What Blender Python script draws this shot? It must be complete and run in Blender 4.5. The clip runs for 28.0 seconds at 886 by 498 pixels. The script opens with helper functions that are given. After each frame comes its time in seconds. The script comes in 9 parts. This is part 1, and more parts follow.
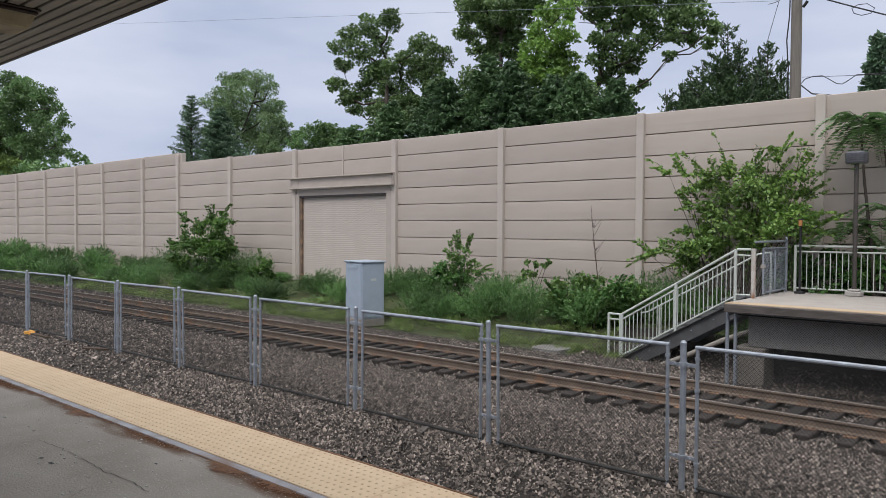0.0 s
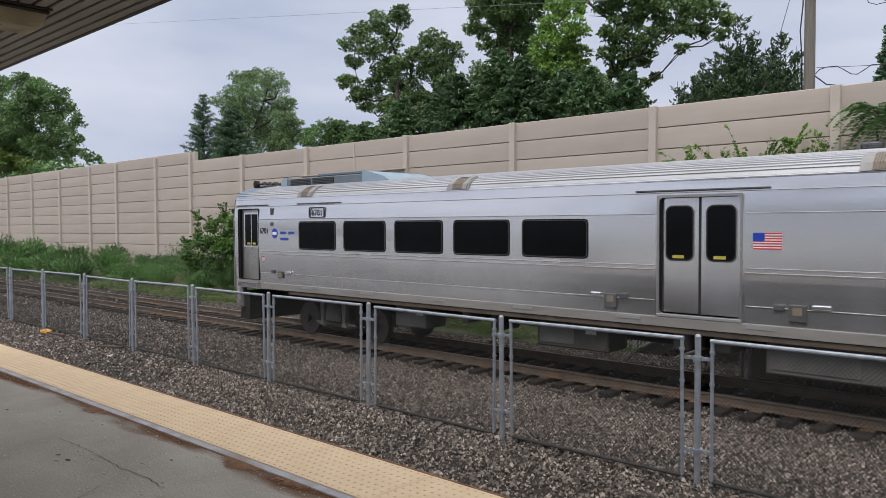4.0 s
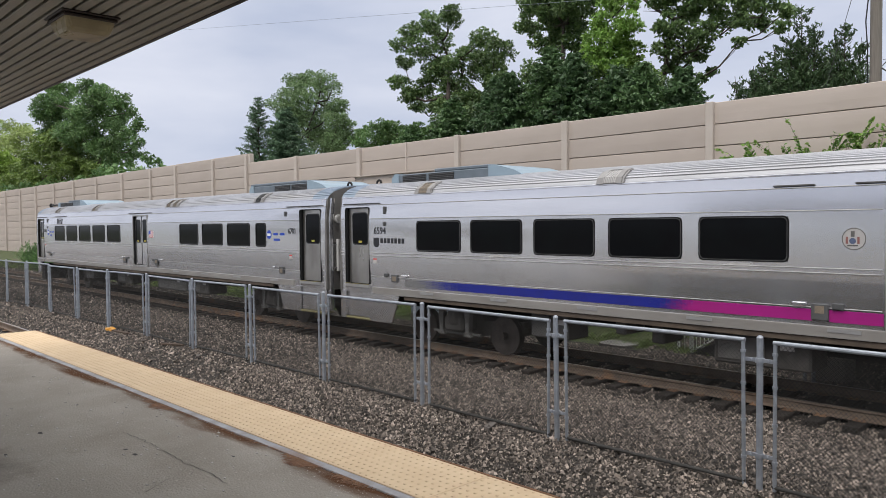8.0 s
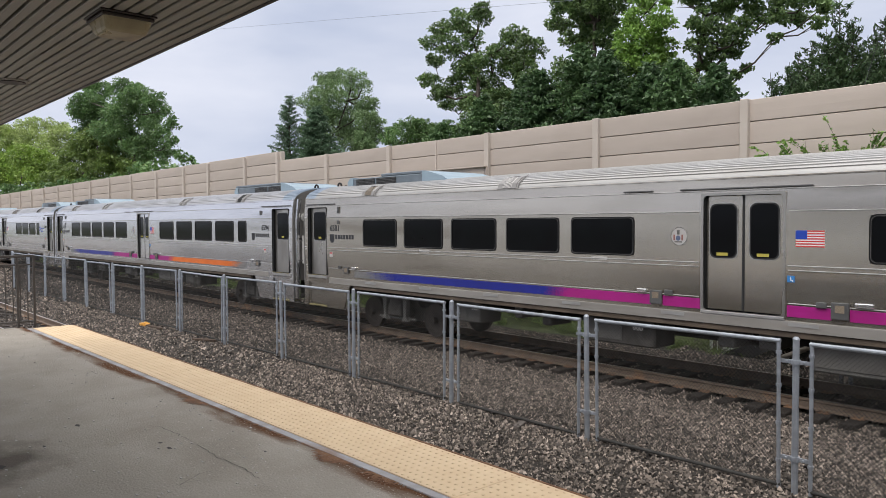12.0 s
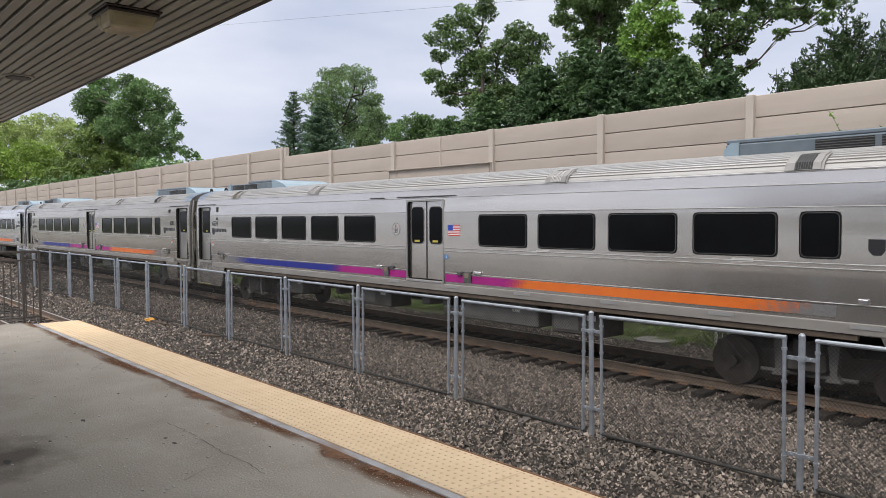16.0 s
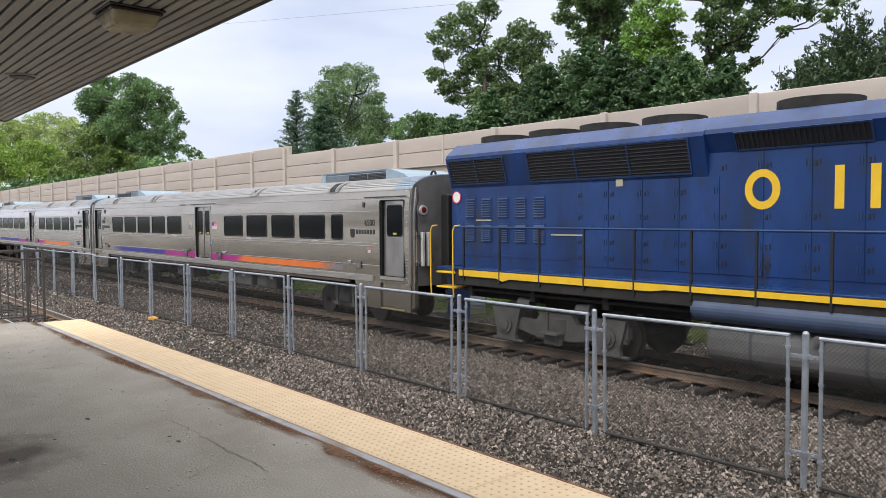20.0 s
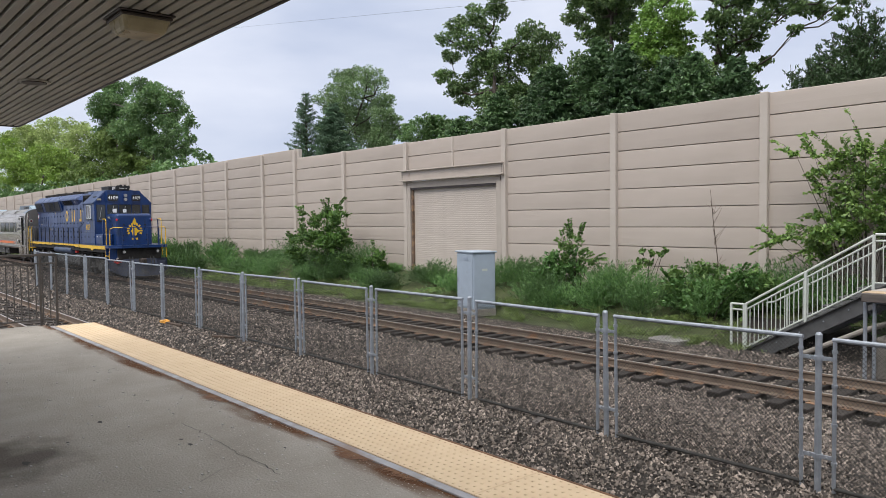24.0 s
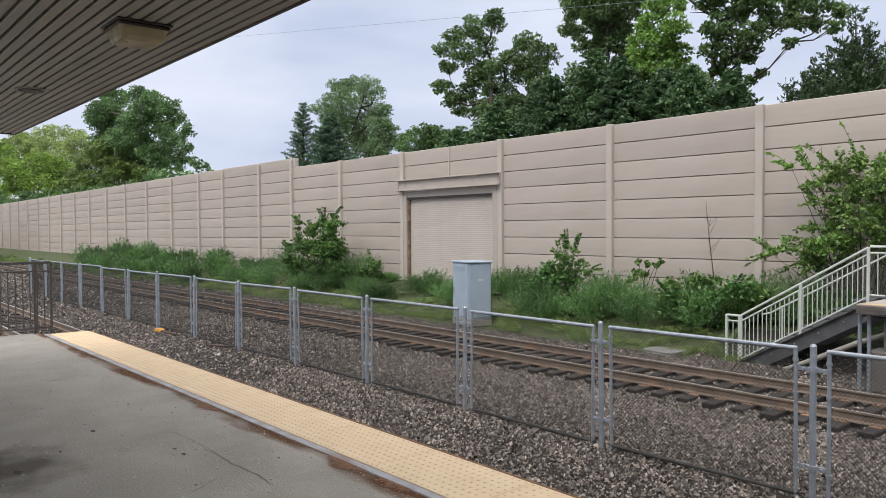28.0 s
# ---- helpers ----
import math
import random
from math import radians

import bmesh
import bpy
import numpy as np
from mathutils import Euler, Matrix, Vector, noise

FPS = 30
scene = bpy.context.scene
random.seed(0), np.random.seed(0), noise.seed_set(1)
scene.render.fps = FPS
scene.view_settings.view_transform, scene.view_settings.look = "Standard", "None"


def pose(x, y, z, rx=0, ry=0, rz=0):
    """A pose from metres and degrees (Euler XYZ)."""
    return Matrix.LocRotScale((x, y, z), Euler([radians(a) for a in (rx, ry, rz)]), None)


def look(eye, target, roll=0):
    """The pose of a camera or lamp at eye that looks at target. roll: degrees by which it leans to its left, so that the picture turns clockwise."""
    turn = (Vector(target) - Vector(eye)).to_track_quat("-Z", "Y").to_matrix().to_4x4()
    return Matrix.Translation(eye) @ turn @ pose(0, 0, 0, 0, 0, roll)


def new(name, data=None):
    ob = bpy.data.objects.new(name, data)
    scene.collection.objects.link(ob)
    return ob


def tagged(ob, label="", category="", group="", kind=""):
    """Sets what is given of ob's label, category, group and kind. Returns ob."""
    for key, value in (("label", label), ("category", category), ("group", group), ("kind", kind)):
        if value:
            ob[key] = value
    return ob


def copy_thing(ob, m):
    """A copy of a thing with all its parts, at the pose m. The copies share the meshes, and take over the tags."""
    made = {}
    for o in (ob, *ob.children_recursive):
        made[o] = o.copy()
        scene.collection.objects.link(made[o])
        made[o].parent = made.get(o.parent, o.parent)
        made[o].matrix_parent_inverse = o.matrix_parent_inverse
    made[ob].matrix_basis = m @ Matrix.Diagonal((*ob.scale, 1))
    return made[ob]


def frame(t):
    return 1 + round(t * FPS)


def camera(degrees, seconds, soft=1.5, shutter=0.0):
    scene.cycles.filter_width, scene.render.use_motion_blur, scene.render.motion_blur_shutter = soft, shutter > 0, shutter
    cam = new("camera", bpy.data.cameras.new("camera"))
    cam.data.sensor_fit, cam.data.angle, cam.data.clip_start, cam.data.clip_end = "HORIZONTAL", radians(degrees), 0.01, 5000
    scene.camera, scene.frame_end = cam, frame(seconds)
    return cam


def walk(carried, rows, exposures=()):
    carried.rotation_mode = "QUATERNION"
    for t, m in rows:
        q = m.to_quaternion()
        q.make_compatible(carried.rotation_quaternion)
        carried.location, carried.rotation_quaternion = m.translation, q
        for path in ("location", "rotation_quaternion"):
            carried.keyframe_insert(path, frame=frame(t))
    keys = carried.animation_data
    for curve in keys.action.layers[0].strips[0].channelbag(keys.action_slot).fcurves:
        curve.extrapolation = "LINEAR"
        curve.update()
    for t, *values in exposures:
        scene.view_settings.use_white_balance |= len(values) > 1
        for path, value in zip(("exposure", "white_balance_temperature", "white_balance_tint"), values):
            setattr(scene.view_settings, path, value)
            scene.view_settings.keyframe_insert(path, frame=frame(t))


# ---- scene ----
def view(x, y, z, heading, tilt, roll):
    """Camera pose: heading in degrees from -x towards +y, tilt up, roll to the left."""
    h, p = radians(heading), radians(tilt)
    way = Vector((-math.cos(h) * math.cos(p), math.sin(h) * math.cos(p), math.sin(p)))
    return look((x, y, z), Vector((x, y, z)) + way, roll)


cam = camera(61.6, 28.0, soft=0.6)
walk(cam, [
    (0.0, view(0.061, 0.021, 2.901, 48.84, -1.60, 0.30)),
    (0.5, view(0.059, 0.019, 2.898, 48.72, -1.47, 0.38)),
    (1.0, view(0.065, 0.030, 2.896, 48.64, -1.52, 0.32)),
    (1.5, view(0.060, 0.028, 2.895, 48.59, -1.58, 0.32)),
    (2.0, view(0.061, 0.032, 2.894, 48.56, -1.71, 0.26)),
    (2.5, view(0.062, 0.035, 2.891, 48.57, -1.85, 0.14)),
    (3.0, view(0.058, 0.033, 2.892, 48.43, -1.89, -0.03)),
    (3.5, view(0.057, 0.033, 2.892, 48.20, -1.90, -0.13)),
    (5.5, view(0.035, 0.017, 2.898, 46.72, -1.89, -0.77)),
    (6.0, view(0.039, 0.018, 2.896, 46.17, -1.88, -0.90)),
    (6.5, view(0.034, 0.012, 2.897, 45.55, -1.92, -0.95)),
    (7.0, view(0.032, 0.009, 2.895, 45.01, -1.86, -0.75)),
    (7.5, view(0.021, 0.009, 2.898, 44.48, -1.86, -0.58)),
    (8.0, view(0.025, 0.007, 2.899, 43.99, -1.93, -0.53)),
    (8.5, view(0.023, 0.007, 2.898, 43.46, -1.98, -0.42)),
    (9.0, view(0.012, 0.002, 2.895, 42.97, -2.05, -0.33)),
    (9.5, view(0.007, 0.001, 2.897, 42.52, -2.12, -0.35)),
    (10.0, view(0.000, 0.000, 2.898, 42.23, -2.12, -0.31)),
    (10.5, view(0.007, -0.001, 2.900, 42.08, -2.16, -0.25)),
    (11.0, view(0.004, 0.001, 2.899, 41.96, -2.16, -0.25)),
    (11.5, view(-0.000, 0.002, 2.898, 41.88, -2.10, -0.30)),
    (12.0, view(0.005, 0.001, 2.898, 41.77, -2.07, -0.30)),
    (12.5, view(0.001, -0.001, 2.897, 41.62, -2.08, -0.34)),
    (14.5, view(-0.004, 0.003, 2.899, 41.57, -2.28, -0.53)),
    (15.0, view(-0.005, 0.003, 2.896, 41.57, -2.29, -0.35)),
    (15.5, view(-0.006, 0.005, 2.897, 41.50, -2.35, -0.33)),
    (16.0, view(-0.007, 0.002, 2.895, 41.45, -2.36, -0.24)),
    (16.5, view(-0.007, -0.002, 2.896, 41.46, -2.42, -0.17)),
    (17.0, view(-0.007, 0.001, 2.895, 41.45, -2.49, -0.21)),
    (17.5, view(-0.007, 0.000, 2.896, 41.45, -2.55, -0.20)),
    (18.0, view(-0.009, 0.001, 2.896, 41.42, -2.53, -0.35)),
    (18.5, view(-0.005, 0.000, 2.896, 41.40, -2.50, -0.36)),
    (19.0, view(-0.011, -0.002, 2.896, 41.37, -2.46, -0.31)),
    (19.5, view(-0.007, 0.001, 2.898, 41.29, -2.47, -0.37)),
    (20.0, view(-0.008, -0.003, 2.894, 41.24, -2.48, -0.33)),
    (20.5, view(-0.004, -0.000, 2.895, 41.10, -2.53, -0.40)),
    (21.0, view(-0.009, 0.002, 2.898, 40.95, -2.61, -0.52)),
    (21.5, view(-0.012, 0.001, 2.896, 40.79, -2.59, -0.57)),
    (23.5, view(-0.010, 0.001, 2.897, 40.44, -2.41, -0.75)),
    (24.0, view(-0.009, 0.002, 2.898, 40.46, -2.34, -0.67)),
    (24.5, view(-0.012, 0.002, 2.898, 40.52, -2.23, -0.64)),
    (25.0, view(-0.004, 0.004, 2.898, 40.57, -2.13, -0.62)),
    (25.5, view(-0.011, 0.002, 2.900, 40.64, -2.07, -0.61)),
    (26.0, view(-0.003, 0.001, 2.898, 40.65, -1.95, -0.59)),
    (26.5, view(-0.008, 0.002, 2.898, 40.67, -1.84, -0.51)),
    (27.0, view(-0.004, -0.001, 2.899, 40.74, -1.76, -0.41)),
    (27.5, view(-0.004, 0.002, 2.900, 40.74, -1.67, -0.44)),
    (28.0, view(-0.001, 0.002, 2.901, 40.76, -1.59, -0.35)),
], exposures=[(0.0, 0.0, 6280, 11.5), (3.0, -0.03, 6380, 11), (8.0, 0.11, 6550, 10.5), (12.0, 0.2, 6600, 10.5), (17.0, 0.24, 6600, 10.5), (19.0, 0.27, 6600, 10.5), (20.0, 0.47, 6480, 10), (21.0, 0.53, 6450, 10), (22.0, 0.46, 6450, 10), (25.0, 0.2, 6450, 10), (28.0, 0.24, 6400, 10)])

# ---- light: an overcast sky, brighter towards the zenith, and a wide veiled sun ----
SUN_UP, SUN_TURN = radians(52), radians(205)
world = bpy.data.worlds.new("overcast_sky")
scene.world = world
world.use_nodes = True
wn, wl = world.node_tree.nodes, world.node_tree.links
wn.clear()


def wnode(kind, **values):
    n = wn.new(kind)
    for k, v in values.items():
        n.inputs[k].default_value = v
    return n


sky = wn.new("ShaderNodeTexSky")
sky.sky_type, sky.sun_disc, sky.sun_elevation, sky.sun_rotation = "NISHITA", False, SUN_UP, SUN_TURN
sky_bg = wnode("ShaderNodeBackground", Strength=0.06)
wl.new(sky.outputs[0], sky_bg.inputs["Color"])
coord = wn.new("ShaderNodeTexCoord")
split = wn.new("ShaderNodeSeparateXYZ")
wl.new(coord.outputs["Generated"], split.inputs[0])
stretch = wn.new("ShaderNodeMapping")
stretch.inputs["Scale"].default_value = (1.0, 1.0, 3.4)
wl.new(coord.outputs["Generated"], stretch.inputs["Vector"])
cloud = wnode("ShaderNodeTexNoise", Scale=2.3, Detail=5.0, Roughness=0.52)
wl.new(stretch.outputs[0], cloud.inputs["Vector"])
tone = wn.new("ShaderNodeValToRGB")
tone.color_ramp.elements[0].position, tone.color_ramp.elements[1].position = 0.32, 0.68
tone.color_ramp.elements[0].color = (0.50, 0.56, 0.71, 1)
tone.color_ramp.elements[1].color = (0.735, 0.77, 0.88, 1)
wl.new(cloud.outputs["Fac"], tone.inputs[0])
rise = wn.new("ShaderNodeMapRange")
rise.interpolation_type = "SMOOTHSTEP"
for k, v in (("From Min", 0.38), ("From Max", 1.0), ("To Min", 1.0), ("To Max", 2.8)):
    rise.inputs[k].default_value = v
wl.new(split.outputs["Z"], rise.inputs["Value"])
cloud_bg = wn.new("ShaderNodeBackground")
thin = wn.new("ShaderNodeMix")
thin.data_type = "RGBA"
thin.inputs["B"].default_value = (0.70, 0.705, 0.715, 1)
wl.new(tone.outputs[0], thin.inputs["A"])
high = wn.new("ShaderNodeMapRange")
high.inputs["From Min"].default_value, high.inputs["From Max"].default_value = 0.36, 0.6
wl.new(split.outputs["Z"], high.inputs["Value"])
wl.new(high.outputs[0], thin.inputs["Factor"])
wl.new(thin.outputs["Result"], cloud_bg.inputs["Color"])
wl.new(rise.outputs[0], cloud_bg.inputs["Strength"])
both = wnode("ShaderNodeMixShader", Fac=0.93)
wl.new(sky_bg.outputs[0], both.inputs[1])
wl.new(cloud_bg.outputs[0], both.inputs[2])
wout = wn.new("ShaderNodeOutputWorld")
wl.new(both.outputs[0], wout.inputs["Surface"])

sun = new("sun", bpy.data.lights.new("sun", "SUN"))
sun.data.energy, sun.data.angle, sun.data.color = 1.4, radians(25), (1.0, 0.965, 0.92)
# the sun stands behind the camera, over the platform side
sun.matrix_world = look((0, 0, 0), (-0.25 * math.cos(SUN_UP), 0.97 * math.cos(SUN_UP), -math.sin(SUN_UP)))


# ---- materials ----
def material(name, base, other=None, scale=4.0, rough=0.6, metal=0.0, bump=0.0, bump_scale=60.0, spots=None,
             spot_scale=1.2, spot_at=0.6, stretch=(1, 1, 1), vary=0.0, rough_vary=0.12, coat=0.0, spec=0.5, space="Object"):
    m = bpy.data.materials.new(name)
    m.use_nodes = True
    n, l = m.node_tree.nodes, m.node_tree.links
    p = n["Principled BSDF"]
    p.inputs["Roughness"].default_value, p.inputs["Metallic"].default_value = rough, metal
    p.inputs["Coat Weight"].default_value, p.inputs["Specular IOR Level"].default_value = coat, spec
    tc, mp = n.new("ShaderNodeTexCoord"), n.new("ShaderNodeMapping")
    mp.inputs["Scale"].default_value = stretch
    l.new(tc.outputs[space], mp.inputs["Vector"])
    other = other or tuple(c * 0.8 for c in base)
    grain = n.new("ShaderNodeTexNoise")
    grain.inputs["Scale"].default_value, grain.inputs["Detail"].default_value = scale, 6.0
    l.new(mp.outputs[0], grain.inputs["Vector"])
    mix = n.new("ShaderNodeMix")
    mix.data_type = "RGBA"
    mix.inputs["A"].default_value, mix.inputs["B"].default_value = (*base, 1), (*other, 1)
    ramp = n.new("ShaderNodeMapRange")
    ramp.inputs["From Min"].default_value, ramp.inputs["From Max"].default_value = 0.3, 0.7
    l.new(grain.outputs["Fac"], ramp.inputs["Value"])
    l.new(ramp.outputs[0], mix.inputs["Factor"])
    colour = mix.outputs["Result"]
    if spots:
        big = n.new("ShaderNodeTexNoise")
        big.inputs["Scale"].default_value, big.inputs["Detail"].default_value = spot_scale, 4.0
        l.new(mp.outputs[0], big.inputs["Vector"])
        sr = n.new("ShaderNodeMapRange")
        sr.inputs["From Min"].default_value, sr.inputs["From Max"].default_value = spot_at, spot_at + 0.16
        l.new(big.outputs["Fac"], sr.inputs["Value"])
        mix2 = n.new("ShaderNodeMix")
        mix2.data_type = "RGBA"
        l.new(colour, mix2.inputs["A"])
        mix2.inputs["B"].default_value = (*spots, 1)
        l.new(sr.outputs[0], mix2.inputs["Factor"])
        colour = mix2.outputs["Result"]
    if vary:
        oi, hsv = n.new("ShaderNodeObjectInfo"), n.new("ShaderNodeHueSaturation")
        vr = n.new("ShaderNodeMapRange")
        vr.inputs["To Min"].default_value, vr.inputs["To Max"].default_value = 1 - vary, 1 + vary
        l.new(oi.outputs["Random"], vr.inputs["Value"])
        l.new(vr.outputs[0], hsv.inputs["Value"])
        l.new(colour, hsv.inputs["Color"])
        colour = hsv.outputs["Color"]
    l.new(colour, p.inputs["Base Color"])
    rr = n.new("ShaderNodeMapRange")
    rr.inputs["To Min"].default_value, rr.inputs["To Max"].default_value = max(rough - rough_vary, 0.02), min(rough + rough_vary, 1)
    l.new(grain.outputs["Fac"], rr.inputs["Value"])
    l.new(rr.outputs[0], p.inputs["Roughness"])
    if bump:
        bn, bt = n.new("ShaderNodeBump"), n.new("ShaderNodeTexNoise")
        bt.inputs["Scale"].default_value, bt.inputs["Detail"].default_value = bump_scale, 5.0
        l.new(mp.outputs[0], bt.inputs["Vector"])
        bn.inputs["Strength"].default_value, bn.inputs["Distance"].default_value = bump, 0.02
        l.new(bt.outputs["Fac"], bn.inputs["Height"])
        l.new(bn.outputs[0], p.inputs["Normal"])
    return m


def leafy(name, base, other, vary=0.35):
    """Foliage: every leaf its own tint, a little light let through."""
    m = bpy.data.materials.new(name)
    m.use_nodes = True
    n, l = m.node_tree.nodes, m.node_tree.links
    p = n["Principled BSDF"]
    geo, mix = n.new("ShaderNodeNewGeometry"), n.new("ShaderNodeMix")
    mix.data_type = "RGBA"
    mix.inputs["A"].default_value, mix.inputs["B"].default_value = (*base, 1), (*other, 1)
    l.new(geo.outputs["Random Per Island"], mix.inputs["Factor"])
    tc, nz, hsv = n.new("ShaderNodeTexCoord"), n.new("ShaderNodeTexNoise"), n.new("ShaderNodeHueSaturation")
    nz.inputs["Scale"].default_value = 0.45
    l.new(tc.outputs["Object"], nz.inputs["Vector"])
    vr = n.new("ShaderNodeMapRange")
    for k, v in (("From Min", 0.3), ("From Max", 0.7), ("To Min", 1 - vary), ("To Max", 1 + vary)):
        vr.inputs[k].default_value = v
    l.new(nz.outputs["Fac"], vr.inputs["Value"])
    l.new(vr.outputs[0], hsv.inputs["Value"])
    l.new(mix.outputs["Result"], hsv.inputs["Color"])
    l.new(hsv.outputs["Color"], p.inputs["Base Color"])
    p.inputs["Roughness"].default_value = 0.45
    p.inputs["Specular IOR Level"].default_value = 0.5
    tr, ms = n.new("ShaderNodeBsdfTranslucent"), n.new("ShaderNodeMixShader")
    l.new(hsv.outputs["Color"], tr.inputs["Color"])
    ms.inputs[0].default_value = 0.2
    l.new(p.outputs[0], ms.inputs[1])
    l.new(tr.outputs[0], ms.inputs[2])
    l.new(ms.outputs[0], n["Material Output"].inputs["Surface"])
    return m


WALL = material("tan_concrete", (0.48, 0.413, 0.36), (0.435, 0.372, 0.322), 0.9, 0.85, bump=0.12, bump_scale=45, spots=(0.395, 0.335, 0.285), spot_scale=0.35, spot_at=0.58, vary=0.05, stretch=(0.5, 1, 1.6))
WALL_POST = material("pale_concrete_post", (0.53, 0.47, 0.415), (0.485, 0.425, 0.37), 2.0, 0.85, bump=0.1, vary=0.03)
STEEL_RUST = material("rust_streaked_steel", (0.20, 0.13, 0.09), (0.10, 0.07, 0.055), 4, 0.8, spots=(0.30, 0.19, 0.11), spot_scale=3, spot_at=0.5, stretch=(1, 1, 2))
SHUTTER = material("tan_painted_shutter", (0.54, 0.47, 0.41), (0.50, 0.435, 0.38), 1.5, 0.55)
STEEL_TAN = material("tan_painted_steel", (0.46, 0.40, 0.345), (0.42, 0.36, 0.31), 3, 0.55, spots=(0.25, 0.16, 0.1), spot_scale=2.2, spot_at=0.66)
GALV = material("galvanised_steel", (0.38, 0.41, 0.455), (0.27, 0.29, 0.32), 9, 0.5, 0.55, bump=0.05, spots=(0.24, 0.24, 0.24), spot_scale=3, spot_at=0.6)
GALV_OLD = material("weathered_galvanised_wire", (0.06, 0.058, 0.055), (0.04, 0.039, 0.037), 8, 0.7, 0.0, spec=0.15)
CONCRETE = material("worn_grey_concrete", (0.325, 0.298, 0.262), (0.27, 0.246, 0.214), 2.3, 0.95, bump=0.5, bump_scale=60, spots=(0.215, 0.192, 0.163), spot_scale=0.6, spot_at=0.58, spec=0.04, rough_vary=0.04)
CONCRETE_PALE = material("pale_concrete", (0.42, 0.40, 0.37), (0.33, 0.31, 0.28), 2.5, 0.85, bump=0.2, spots=(0.22, 0.2, 0.18), spot_scale=1.3)
TACTILE = material("tactile_yellow", (0.67, 0.52, 0.35), (0.62, 0.47, 0.31), 5, 0.8, bump=0.06, spec=0.1, spots=(0.52, 0.385, 0.25), spot_scale=0.9, spot_at=0.62)
STEEL_EDGE = material("worn_steel_edge", (0.36, 0.36, 0.38), (0.25, 0.23, 0.22), 6, 0.6, 0.2, spots=(0.17, 0.075, 0.03), spot_scale=1.6, spot_at=0.6)
RUST = material("rust_stain", (0.215, 0.105, 0.05), (0.125, 0.06, 0.03), 9, 0.9, bump=0.2)
# bed coloured near black to give the shade in the gaps between loose stones
BALLAST = material("ballast_dark_for_gaps", (0.036, 0.029, 0.023), (0.011, 0.009, 0.007), 16, 0.95, bump=1.0, bump_scale=22, spots=(0.05, 0.04, 0.032), spot_scale=0.5, spot_at=0.55, space="Object")
SOIL = material("dry_soil_and_grass", (0.085, 0.10, 0.036), (0.045, 0.062, 0.02), 3, 0.95, bump=0.6, bump_scale=30, spots=(0.12, 0.10, 0.07), spot_scale=0.25, spot_at=0.58)
TIE = material("creosoted_wood", (0.036, 0.027, 0.022), (0.02, 0.016, 0.013), 5, 0.9, bump=0.4, bump_scale=40, spots=(0.16, 0.075, 0.035), spot_scale=1.8, spot_at=0.62, vary=0.35, stretch=(3, 1, 1))
TIE_PLATE = material("orange_rusted_plate", (0.20, 0.115, 0.065), (0.13, 0.08, 0.05), 3, 0.9, spots=(0.38, 0.165, 0.06), spot_scale=2.0, spot_at=0.55, vary=0.5)
RAIL = material("rusty_rail", (0.20, 0.15, 0.112), (0.135, 0.10, 0.076), 5, 0.8, 0.1, bump=0.1, spots=(0.25, 0.13, 0.065), spot_scale=1.5, spot_at=0.58)
RAIL_TOP = material("polished_rail_head", (0.50, 0.46, 0.43), (0.40, 0.36, 0.33), 8, 0.32, 0.9)
BROWN_TRIM = material("dark_brown_trim", (0.045, 0.032, 0.027), (0.03, 0.022, 0.02), 6, 0.45)
SOFFIT = material("grey_brown_soffit", (0.40, 0.385, 0.34), (0.355, 0.34, 0.30), 2, 0.5, spots=(0.30, 0.285, 0.25), spot_scale=0.8, stretch=(0.4, 1, 1), vary=0.05)
LENS = material("yellowed_acrylic", (0.47, 0.40, 0.245), (0.34, 0.28, 0.165), 7, 0.3, spots=(0.22, 0.175, 0.11), spot_scale=6, spot_at=0.58)
BRONZE = material("dark_bronze_metal", (0.085, 0.074, 0.065), (0.06, 0.052, 0.046), 8, 0.5, 0.3)
CAB_GREY = material("pale_grey_enamel", (0.36, 0.42, 0.49), (0.33, 0.385, 0.45), 3, 0.5, spots=(0.27, 0.31, 0.34), spot_scale=2.5, spot_at=0.63)
RAIL_PAINT = material("pale_grey_green_paint", (0.55, 0.58, 0.53), (0.47, 0.50, 0.45), 6, 0.5, spots=(0.27, 0.17, 0.10), spot_scale=4, spot_at=0.68)
STRINGER = material("dull_dark_steel", (0.14, 0.14, 0.14), (0.10, 0.10, 0.10), 4, 0.6, 0.5)
TIMBER = material("weathered_grey_timber", (0.13, 0.112, 0.10), (0.075, 0.064, 0.057), 5, 0.9, bump=0.3, stretch=(0.5, 3, 3), spots=(0.07, 0.06, 0.05), spot_scale=2)
DECK_PALE = material("pale_deck_concrete", (0.40, 0.36, 0.32), (0.34, 0.305, 0.27), 2, 0.85, bump=0.1)
POLE_WOOD = material("weathered_pole_wood", (0.23, 0.205, 0.175), (0.15, 0.135, 0.115), 7, 0.9, bump=0.3, stretch=(2, 2, 0.15))
BLACK = material("matt_black", (0.018, 0.018, 0.02), (0.012, 0.012, 0.013), 6, 0.6)
BARK = material("grey_brown_bark", (0.085, 0.068, 0.055), (0.045, 0.036, 0.03), 6, 0.95, bump=0.6, bump_scale=14, stretch=(2, 2, 0.5))
ASPHALT_CRACK = material("crack_shadowed_dirt", (0.04, 0.036, 0.033), (0.03, 0.027, 0.025), 12, 0.95)
ORANGE_BAG = material("orange_plastic", (0.70, 0.36, 0.05), (0.6, 0.28, 0.04), 8, 0.4)
DRAIN = material("pale_stone_slab", (0.26, 0.25, 0.23), (0.18, 0.17, 0.155), 4, 0.9, bump=0.3)
STEP_WOOD = material("wood_offcut", (0.09, 0.06, 0.042), (0.055, 0.038, 0.027), 6, 0.9)


